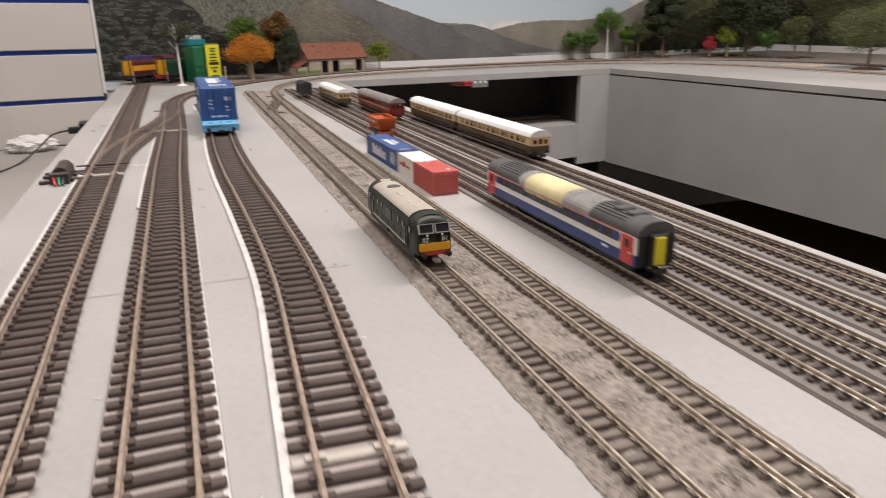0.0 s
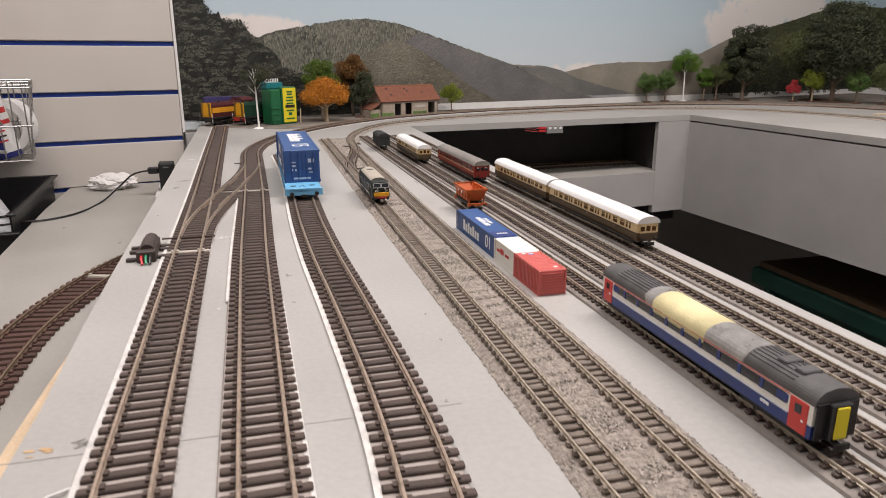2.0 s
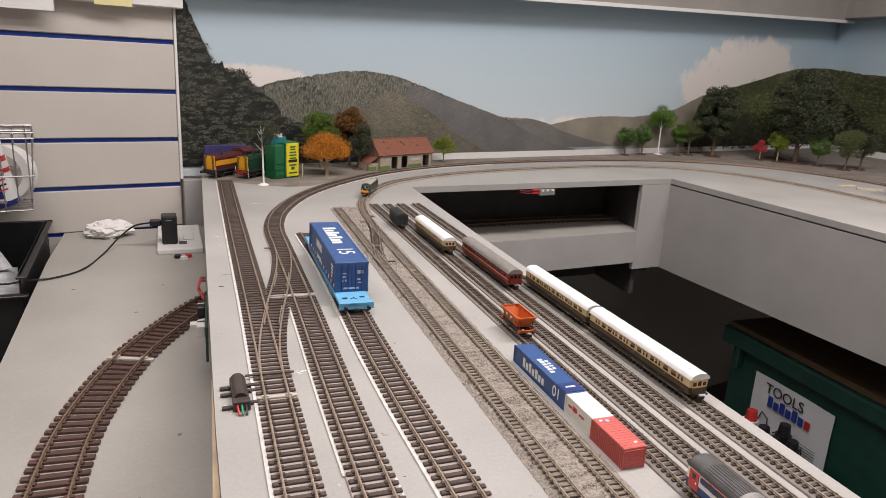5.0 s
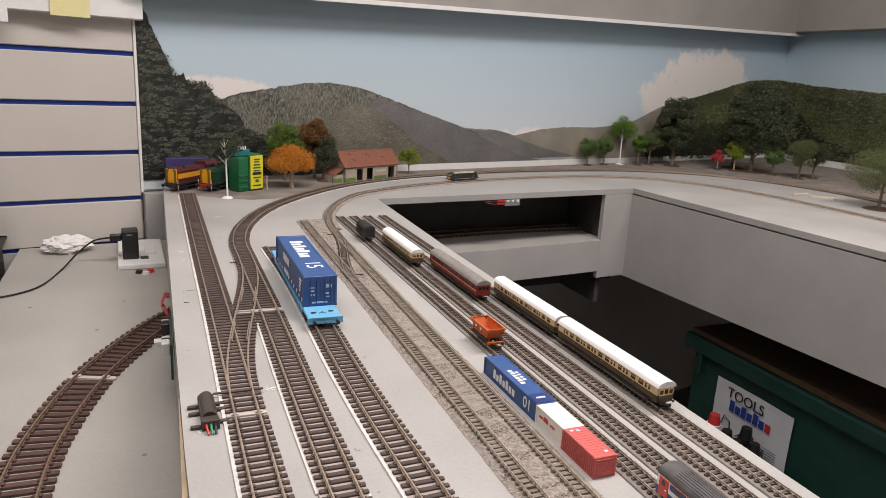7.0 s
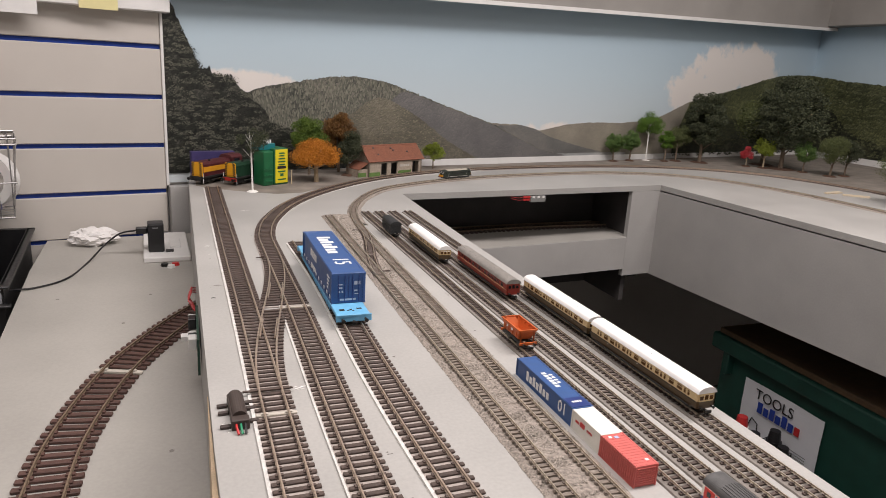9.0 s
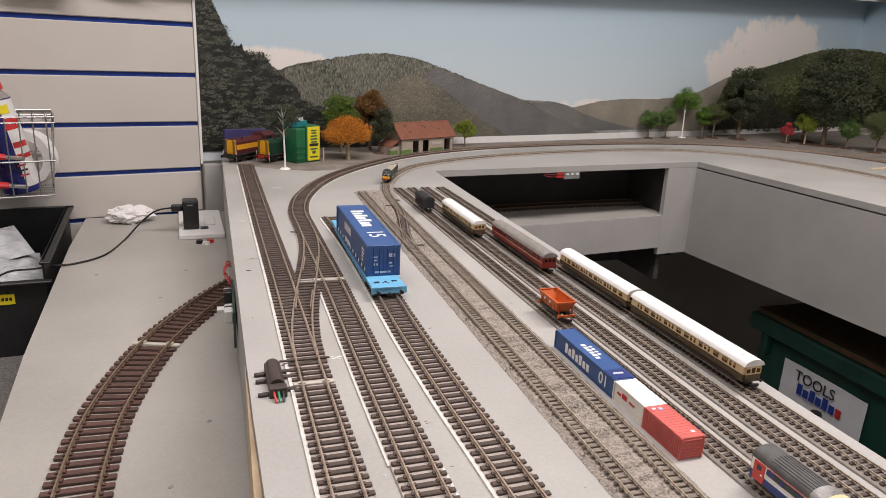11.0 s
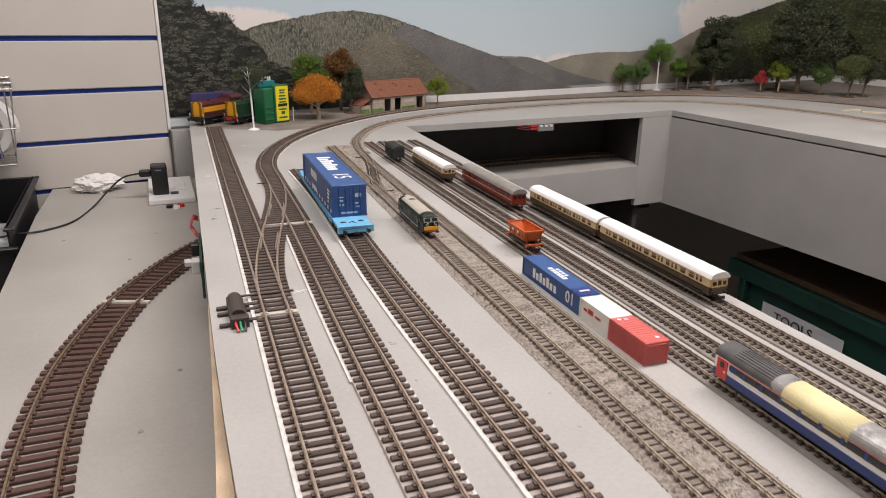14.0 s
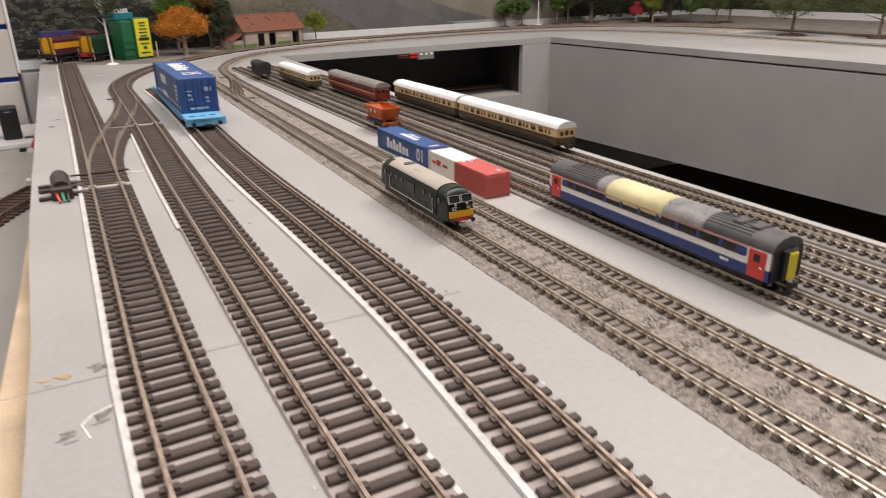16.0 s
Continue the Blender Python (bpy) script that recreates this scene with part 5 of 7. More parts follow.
printed("bracken_slope", [(0.30, 0.05), (0.36, 0.10), (0.43, 0.135), (0.465, 0.160), (0.495, 0.172), (0.53, 0.163), (0.58, 0.14), (0.64, 0.105), (0.70, 0.065), (0.76, 0.035), (0.80, 0.016)], 0.013, 0.00298, SLOPE, drop, 0.003, seed=5)
CONIFER_TOP = [(0.002, 0.345), (0.015, 0.348), (0.025, 0.335), (0.04, 0.29), (0.052, 0.27), (0.065, 0.235), (0.09, 0.212), (0.115, 0.205), (0.135, 0.208), (0.155, 0.185), (0.18, 0.16), (0.205, 0.14), (0.23, 0.105), (0.26, 0.09), (0.30, 0.085), (0.35, 0.07), (0.42, 0.05)]
printed("conifer_wood", CONIFER_TOP, 0.0, 0.0026, CONIFER, drop, 0.012, 0.0015, seed=6)
RIDGE_TOP = [(1.62, 0.10), (1.66, 0.184), (1.74, 0.203), (1.846, 0.224), (1.978, 0.253), (2.06, 0.274), (2.149, 0.290), (2.25, 0.297), (CORNER + 0.012, 0.301)]
printed("brown_flank", [(1.38, 0.07), (1.42, 0.10), (1.497, 0.127), (1.56, 0.150), (1.651, 0.184), (1.74, 0.205)], 0.013, 0.0034, PALE_HILL, drop, 0.002, seed=9)
printed("right_ridge", RIDGE_TOP, 0.013, 0.003, OLIVE_HILL, drop, 0.003, seed=7)
WOOD_TOP = [(1.60, 0.03), (1.64, 0.08), (1.72, 0.13), (1.85, 0.12), (1.95, 0.14), (2.06, 0.20), (2.2, 0.21), (CORNER + 0.012, 0.18)]
printed("dark_wood", WOOD_TOP, 0.0, 0.0024, DARK_WOOD, drop, 0.010, 0.003, seed=8)
printed("hazy_flank", [(0.49, 0.10), (0.53, 0.165), (0.56, 0.188), (0.605, 0.177), (0.71, 0.145), (0.78, 0.125), (0.842, 0.107), (0.925, 0.075), (1.034, 0.033), (1.12, 0.018)], 0.013, 0.00302, print_mat("printed_hazy_flank", (0.098, 0.096, 0.098), (0.205, 0.195, 0.185), 0.0035, 1.4, 0.45, 0.5, 6.0), drop, 0.003, seed=14)
print_spires("hill_trees", HILL_TOP, 0.02, 0.00335, drop, 51, 7000, 0.0042, 0.0085, print_tone("printed_hill_trees", (0.085, 0.088, 0.070), (0.235, 0.228, 0.178)))
print_crowns("bracken", [(0.38, 0.09), (0.43, 0.133), (0.465, 0.158), (0.495, 0.169), (0.53, 0.160), (0.58, 0.137), (0.64, 0.10), (0.70, 0.06)], 0.03, 0.00295, drop, 52, 420, 0.004, 7, 0.0016, print_tone("printed_bracken_shade", (0.085, 0.080, 0.060), (0.16, 0.15, 0.11)), print_tone("printed_bracken_light", (0.17, 0.16, 0.11), (0.29, 0.265, 0.185)))
print_crowns("conifer", CONIFER_TOP, 0.006, 0.0024, drop, 53, 560, 0.0125, 44, 0.0019, print_tone("printed_conifer_shade", (0.004, 0.006, 0.005), (0.030, 0.033, 0.026)), print_tone("printed_conifer_light", (0.050, 0.054, 0.040), (0.185, 0.180, 0.140)), 0.55, 0.012)
print_crowns("ridge", RIDGE_TOP, 0.04, 0.0028, drop, 54, 900, 0.007, 12, 0.0022, print_tone("printed_ridge_shade", (0.016, 0.021, 0.010), (0.060, 0.068, 0.032)), print_tone("printed_ridge_light", (0.055, 0.062, 0.028), (0.150, 0.155, 0.070)))
print_crowns("wood", WOOD_TOP, 0.006, 0.0014, drop, 55, 420, 0.011, 22, 0.0026, print_tone("printed_wood_shade", (0.005, 0.008, 0.005), (0.032, 0.036, 0.020)), print_tone("printed_wood_light", (0.028, 0.034, 0.018), (0.085, 0.092, 0.046)))
side_m = pose(cpt.x, cpt.y, 0, 0, 0, -90)
drop2 = tagged(thing("backdrop_side", "printed landscape backdrop continuing on the side wall", "backdrop", side_m, kind="structure"))
part("sky_sheet", box(-0.02, 2.2, 0.005, 0.0115, -0.02, 0.56), SKY, drop2)
SIDE_TOP = [(-0.012, 0.301), (0.15, 0.285), (0.45, 0.27), (0.8, 0.27), (1.4, 0.24), (2.15, 0.2)]
printed("olive_hill", SIDE_TOP, 0.0, 0.003, OLIVE_HILL, drop2, 0.004, seed=11)
printed("dark_wood", [(-0.012, 0.22), (0.12, 0.17), (0.2, 0.10), (0.35, 0.07), (0.5, 0.03)], 0.0, 0.0024, DARK_WOOD, drop2, 0.012, 0.003, seed=12)
# hazier print here; its inks are also lifted for light reflected off the wall
print_crowns("hillside", [(u, z - 0.004) for u, z in SIDE_TOP], 0.03, 0.0020, drop2, 56, 2000, 0.008, 12, 0.0024, print_tone("printed_side_sheen_shade", (0.035, 0.045, 0.024), (0.11, 0.12, 0.060)), print_tone("printed_side_sheen_light", (0.11, 0.12, 0.060), (0.25, 0.255, 0.14)))
part("white_border", box(0.0, 2.2, 0.0, 0.0018, -0.015, 0.022), WHITE_TRIM, drop2, "white lower border")
tilt = pose(0, 0, 0, 0, -2.0)
solid("pelmet_back", box(0.0, CORNER + 0.05, -0.06, 0.004, 0.388, 0.60, 0.002), PELMET, "grey painted pelmet over the backdrop", "shelf", kind="structure", m=WALL @ tilt)
solid("pelmet_trim", box(0.0, CORNER + 0.05, -0.063, -0.0605, 0.380, 0.390), WHITE_TRIM, "white edge strip of the pelmet", "trim", kind="structure", m=WALL @ tilt)
solid("pelmet_side", box(-0.02, 2.2, -0.06, 0.004, 0.475, 0.66, 0.002), PELMET, "grey painted pelmet over the side backdrop", "shelf", kind="structure", m=side_m)
paper = thing("yellow_note", "yellow sticky note on the shelf edge", "note", WALL @ pose(-0.115, -0.0315, 0.318, 2))
part("sheet", box(-0.033, 0.033, -0.0006, 0, 0, 0.06), mat("yellow_paper", (0.75, 0.68, 0.35), 0.8, var=0.04), paper)
solid("white_note", box(-0.33, -0.215, -0.034, -0.033, 0.30, 0.37), WHITE_TRIM, "white paper sheet hanging from the shelf edge", "note", m=WALL)


# ---------------------------------------------------------------- model trees
BARK = mat("grey_brown_bark", (0.16, 0.12, 0.085), 0.9, var=0.3, scale=300, bump=0.5)
BARK_PALE = mat("pale_tan_trunk", (0.42, 0.33, 0.22), 0.9, var=0.2, scale=300, bump=0.5)
BARK_WHITE = mat("white_painted_trunk", (0.78, 0.76, 0.72), 0.7, var=0.08, scale=300)
BASE_BROWN = mat("brown_tree_base", (0.075, 0.038, 0.022), 0.9, var=0.3, scale=200, bump=0.4)


def leaf_mat(name, dark, lite):
    m = bpy.data.materials.new(name)
    m.use_nodes = True
    nt, b = m.node_tree, m.node_tree.nodes["Principled BSDF"]
    g, r = nt.nodes.new("ShaderNodeNewGeometry"), nt.nodes.new("ShaderNodeValToRGB")
    r.color_ramp.elements[0].color, r.color_ramp.elements[1].color = (*dark, 1), (*lite, 1)
    nt.links.new(g.outputs["Random Per Island"], r.inputs["Fac"])
    nt.links.new(r.outputs["Color"], b.inputs["Base Color"])
    b.inputs["Roughness"].default_value = 0.85
    return m


LEAF = {
    "green": leaf_mat("green_foliage", (0.045, 0.10, 0.01), (0.15, 0.27, 0.03)),
    "moss": leaf_mat("moss_green_foliage", (0.045, 0.085, 0.010), (0.145, 0.22, 0.028)),
    "lime": leaf_mat("lime_foliage", (0.12, 0.165, 0.012), (0.30, 0.35, 0.045)),
    "orange": leaf_mat("orange_foliage", (0.30, 0.10, 0.010), (0.74, 0.30, 0.025)),
    "brown": leaf_mat("brown_foliage", (0.10, 0.045, 0.012), (0.24, 0.12, 0.03)),
    "dark": leaf_mat("dark_foliage", (0.020, 0.028, 0.014), (0.088, 0.098, 0.050)),
    "olive": leaf_mat("olive_foliage", (0.045, 0.060, 0.020), (0.16, 0.18, 0.065)),
    "red": leaf_mat("red_foliage", (0.35, 0.02, 0.03), (0.62, 0.08, 0.09)),
    "fresh": leaf_mat("fresh_green_foliage", (0.05, 0.11, 0.025), (0.17, 0.26, 0.07)),
}


def tree(x, y, h, w, leaf, label, seed, trunk=BARK, crown_from=0.3, clumps=34, leaves=2200, base=True, size=0.0028, group="model trees", squash=1.0, flat=False, cone=0.0):
    rng = np.random.default_rng(seed)
    t = thing("tree", label, "tree", pose(x, y, 0, 0, 0, float(rng.uniform(0, 360))), group)
    bm = bmesh.new()
    ch = h * crown_from
    r = max(0.0013, h * (0.012 if trunk is BARK_WHITE else 0.045 if flat else 0.021))
    def limb(a, b, r0, r1):
        a, b = Vector(a), Vector(b)
        q = (b - a).to_track_quat("Z", "Y").to_matrix().to_4x4()
        add_cyl(bm, r0, r1, 0, (b - a).length, 8, Matrix.Translation(a) @ q)
    top = (rng.normal() * w * 0.03, rng.normal() * w * 0.03, h * (crown_from + 0.3))
    limb((0, 0, 0), (top[0] * 0.4, top[1] * 0.4, ch), r * 1.25, r)
    limb((top[0] * 0.4, top[1] * 0.4, ch * 0.97), top, r, r * 0.5)
    for k in range(7):
        a = k * 2.4 + rng.uniform(-0.4, 0.4)
        z = ch * 0.85 + (h * 0.4) * k / 7 * 0.8
        d = w * (0.24 if trunk is BARK_WHITE else 0.38) * rng.uniform(0.6, 1.1)
        limb((top[0] * 0.4, top[1] * 0.4, z), (d * math.cos(a), d * math.sin(a), z + h * rng.uniform(0.08, 0.17 if trunk is BARK_WHITE else 0.28)), r * 0.45, r * 0.15)
    part("trunk", bm, trunk, t)
    # crown: clumps of small leaves with gaps between them
    u = rng.normal(size=(clumps, 3))
    u /= np.linalg.norm(u, axis=1)[:, None]
    c = u * (rng.random(clumps) ** 0.3)[:, None] * np.array([w * 0.40, w * 0.40 * squash, (h - ch) * 0.40])
    if cone:  # tiers that narrow towards the top
        f = np.clip(c[:, 2] / ((h - ch) * 0.80) + 0.5, 0, 1)
        c[:, :2] *= (1.25 - cone * f)[:, None]
        c[:, 2] = np.round(c[:, 2] / ((h - ch) * 0.16)) * (h - ch) * 0.16 + rng.normal(size=clumps) * (h - ch) * 0.02
    if flat:  # umbrella crown: wide and level below, domed above
        c[:, 2] = np.abs(c[:, 2]) * 1.5 - (h - ch) * 0.25
    c[:, 2] += ch + (h - ch) * 0.5
    leaves = int(leaves * 6.0)
    per = leaves // clumps
    cr = rng.uniform(0.14, 0.22, clumps) * w * (0.72 if cone else 1.0)
    v = rng.normal(size=(clumps, per, 3))
    v /= np.linalg.norm(v, axis=2)[..., None]
    p = (c[:, None] + v * (cr[:, None] * rng.uniform(0.45, 1.05, (clumps, per)))[..., None] * np.array([1, 1, 0.8])).reshape(-1, 3)
    p = p[p[:, 2] > ch * 0.75]
    n = len(p)
    a, b = rng.normal(size=(2, n, 3))
    a /= np.linalg.norm(a, axis=1)[:, None]
    b = np.cross(a, b)
    b /= np.linalg.norm(b, axis=1)[:, None]
    s = (size * (0.50 if h < 0.2 else 0.62) * rng.uniform(0.6, 1.3, n))[:, None]
    q = np.stack([p - a * s, p - b * s * 0.7, p + a * s, p + b * s * 0.7], 1).reshape(-1, 3)
    me = bpy.data.meshes.new("crown")
    me.from_pydata(q.tolist(), [], np.arange(4 * n).reshape(-1, 4).tolist())
    me.materials.append(LEAF[leaf])
    part("crown", me, None, t)
    if base:
        bm = bmesh.new()
        k = 0.7 if trunk is BARK_WHITE else 1.0
        add_cyl(bm, (w * 0.16 + 0.006) * k, (w * 0.1 + 0.005) * k * k, 0, 0.004 * k, 14, pose(0, 0, 0))
        part("base", bm, BASE_BROWN if trunk is not BARK_WHITE else BARK_WHITE, t, "painted stand" if trunk is BARK_WHITE else "brown moulded stand")
    return t


tree(0.148, 1.518, 0.090, 0.104, "orange", "orange autumn model tree with a thick pale trunk", 1, BARK_PALE, 0.33, 44, 4600, False, 0.0024, flat=True)
tree(0.148, 1.612, 0.133, 0.084, "moss", "bright green model tree behind the orange one", 2, BARK, 0.3, 40, 3600, False)
tree(0.223, 1.652, 0.146, 0.074, "brown", "russet brown model tree", 3, BARK, 0.25, 40, 3600, False)
tree(0.234, 1.600, 0.108, 0.064, "dark", "dark green model tree beside the cottage", 4, BARK, 0.2, 34, 3000, True, 0.0024)
tree(0.474, 1.700, 0.066, 0.060, "lime", "small lime green tree beside the cottage", 5, BARK, 0.4, 18, 1300, False, 0.0024)
tree(0.008, 1.412, 0.122, 0.062, "dark", "sparse tree with a white painted trunk and stand", 6, BARK_WHITE, 0.62, 12, 500, True, 0.0024)
for i, (x, y, h, w, l, lab) in enumerate([
        (1.124, 1.874, 0.088, 0.056, "fresh", "small green tree on a brown stand"), (1.195, 1.889, 0.098, 0.056, "fresh", "small green tree on a brown stand"),
        (1.323, 1.884, 0.100, 0.048, "green", "slim green tree on a brown stand"), (1.375, 1.895, 0.121, 0.080, "olive", "thin olive tree with a leaning crown"),
        (1.603, 1.755, 0.105, 0.064, "lime", "lime green weeping tree on a pale trunk"), (1.682, 1.674, 0.100, 0.066, "fresh", "bushy green tree on a brown stand"),
        (1.706, 1.597, 0.124, 0.086, "olive", "olive green tree with two trunks"), (1.770, 1.600, 0.118, 0.070, "dark", "dark green tree on a brown stand"),
        (1.461, 1.151, 0.150, 0.170, "olive", "broad olive green tree beside the track"), (1.52, 0.98, 0.13, 0.11, "olive", "olive green tree beside the track")]):
    tree(x, y, h, w * 1.08, l, lab, 20 + i, BARK_PALE if l == "lime" else BARK, 0.3, 32, 2000 if h < 0.14 else 3600)
tree(1.267, 1.904, 0.157, 0.098, "green", "tall green tree with a white trunk and stand", 40, BARK_WHITE, 0.5, 18, 1700)
tree(1.448, 1.868, 0.237, 0.150, "dark", "large dark green tree on a brown stand", 41, BARK, 0.2, 60, 5600, True, 0.0040, cone=0.55)
tree(1.661, 1.740, 0.300, 0.262, "dark", "very large dark tree with a spreading crown", 42, BARK, 0.16, 110, 8000, True, 0.0046, cone=0.85)
tree(1.67, 1.83, 0.22, 0.22, "olive", "large olive tree among the dark ones", 43, BARK, 0.35, 40, 3600, True, 0.0045)
tree(1.568, 1.791, 0.064, 0.052, "red", "small red leaved bush on a brown stand", 44, BARK_PALE, 0.3, 12, 800)


# ---------------------------------------------------------------- cottage, tower and parked shunters
STONE = mat("pale_stone_wall", (0.36, 0.30, 0.24), 0.9, var=0.25, scale=220, bump=0.6, fine=700)
MOSS = mat("moss_green_flock", (0.11, 0.19, 0.05), 0.95, var=0.4, scale=300, bump=0.6)
TILES = mat("terracotta_roof_tiles", (0.22, 0.085, 0.05), 0.85, var=0.25, scale=260, bump=0.5)


def cottage(m):
    t = thing("cottage", "stone model cottage with a terracotta tiled roof and open doorways", "building", m)
    L, d, e, r = 0.163, 0.055, 0.036, 0.066
    doors = [(0.036, 0.054), (0.066, 0.085), (0.133, 0.153)]
    x = 0.0
    for a, b in doors + [(L, L)]:
        part("front_wall", box(x, a, 0, 0.003, 0, e), STONE, t)
        if b > a:
            part("lintel", box(a, b, 0, 0.003, e * 0.82, e), STONE, t)
        x = b
    part("back_wall", box(0, L, d - 0.003, d, 0, e), STONE, t)
    for xx in (0, L - 0.003):
        bm = bmesh.new()
        pr = [(0, 0), (d, 0), (d, e), (d / 2, r - 0.002), (0, e)]
        va = [bm.verts.new((xx, p, q)) for p, q in pr]
        vb = [bm.verts.new((xx + 0.003, p, q)) for p, q in pr]
        bm.faces.new(va)
        bm.faces.new(vb[::-1])
        for i in range(5):
            bm.faces.new((va[i], va[(i + 1) % 5], vb[(i + 1) % 5], vb[i]))
        bmesh.ops.recalc_face_normals(bm, faces=bm.faces)
        part("gable_wall", bm, STONE, t)
    # added dark sheet that stands in for the shade behind the doorways
    part("dark_inside", box(0.004, L - 0.004, 0.02, 0.022, 0, e), DARK, t)
    # roof slopes carry courses of tiles
    ang = math.degrees(math.atan2(r - e, d / 2))
    sl = math.hypot(r - e, d / 2) + 0.004
    for s in (0, 1):
        mm = pose(0, -0.003, e - 0.003, ang) if s == 0 else pose(L, d + 0.003, e - 0.003, ang, 0, 180)
        slope = part("roof_slope", box(-0.004, L + 0.004, 0, sl, 0, 0.0015), TILES, t, "terracotta tiled roof slope", mm)
        for k in range(9):
            part("tile_course", box(-0.004, L + 0.004, k * sl / 9, (k + 1) * sl / 9 + 0.0006, 0.0014, 0.0024 - 0.0), TILES, slope, "", pose(0, 0, 0, -1.2))
    part("ridge", cyl(0.0022, 0.0022, -0.004, L + 0.004, 8, pose(0, d / 2, r + 0.0008, 0, 90)), TILES, t)
    for x, z in ((0.03, 0.4), (0.075, 0.75), (0.08, 0.62), (0.12, 0.5), (0.024, 0.8)):
        part("roof_hole", box(x, x + 0.005, 0, 0.003, 0, 0.0006), DARK, t, "broken tile gap", pose(0, -0.003, e - 0.003, ang) @ pose(0, sl * z, 0.0028))
    part("lean_to_wall", box(-0.028, 0, 0.006, 0.009, 0, 0.018), STONE, t)
    part("lean_to_roof", prism([(-0.03, 0.003), (0.0, 0.003), (0.0, 0.05), (-0.03, 0.05)], 0, 0.002), TILES, t, "", pose(0, 0, 0.031, 0, -28))
    part("lean_to_back", box(-0.028, -0.025, 0.006, 0.048, 0, 0.017), STONE, t)
    for a, b in ((0.0, 0.032), (0.088, 0.128), (-0.026, -0.004)):
        part("moss_strip", box(a, b, -0.0008 if a >= 0 else 0.005, 0.0 if a >= 0 else 0.006, 0, 0.010), MOSS, t, "green moss along the wall foot")
    for k in range(5):
        part("wall_mark", box(0.094 + k * 0.006, 0.098 + k * 0.006, -0.0004, 0, 0.019, 0.024), mat("pale_wall_mark", (0.5, 0.47, 0.42), 0.9), t)
    return t


cottage(pose(0.277, 1.576, 0.0, 0, 0, 25))

TOWER_GREEN = mat("deep_green_plastic", (0.012, 0.12, 0.045), 0.4, var=0.15, scale=100)
TEAL = mat("teal_plastic", (0.01, 0.17, 0.19), 0.45, var=0.15, scale=100)
tower = thing("model_tower", "green plastic model stood on end with a yellow advertisement panel", "model", pose(0.055, 1.478, 0, 0, 0, 32))
part("body", box(-0.024, 0.0, 0.0, 0.034, 0, 0.070, 0.003, 2), TOWER_GREEN, tower)
part("front_body", box(0.0005, 0.037, -0.001, 0.038, 0.0, 0.074, 0.003, 2), TOWER_GREEN, tower)
sign = part("sign_panel", box(0.003, 0.034, -0.0025, -0.001, 0.004, 0.072, 0.001), YELLOW_BRIGHT, tower, "yellow advertisement panel")
for k, (z, a) in enumerate(((0.010, 0.010), (0.018, 0.004), (0.026, 0.009), (0.033, 0.011), (0.040, 0.008), (0.046, 0.009), (0.052, 0.008), (0.058, 0.006), (0.063, 0.007))):
    part("print_bar", box(0.0185 - a, 0.0185 + a, -0.003, -0.0024, z, z + (0.0055 if k in (3, 1) else 0.0028)), TOWER_GREEN if k != 3 else UNDER, sign)
for k in range(3):
    part("side_ledge", box(-0.024, -0.002, -0.002, 0.0, 0.008 + k * 0.012, 0.011 + k * 0.012), TOWER_GREEN, tower)
part("top_block", box(-0.024, 0.014, 0.012, 0.042, 0.0705, 0.083, 0.001), TEAL, tower, "teal block on top")
for k in range(8):
    part("top_picket", box(-0.026 + k * 0.0042, -0.0243 + k * 0.0042, 0.014, 0.0155, 0.083, 0.0905), WHITE_PRINT, tower, "white picket")
part("lever", cyl(0.0012, 0.0012, 0, 0.03, 8, pose(0.036, -0.012, 0.001, -14, 12)), mat("tan_stick", (0.42, 0.34, 0.22), 0.7), tower, "tan stick leaning on the panel")

STRIPE_DARK = mat("black_stripe_paint", (0.015, 0.015, 0.015), 0.5)
SH_MAROON = mat("shunter_maroon", (0.085, 0.02, 0.022), 0.4, var=0.2, scale=120)
SH_ORANGE = mat("shunter_orange_band", (0.66, 0.30, 0.02), 0.45, var=0.08)
SH_GREEN = mat("shunter_green", (0.015, 0.045, 0.025), 0.4, var=0.2, scale=120)


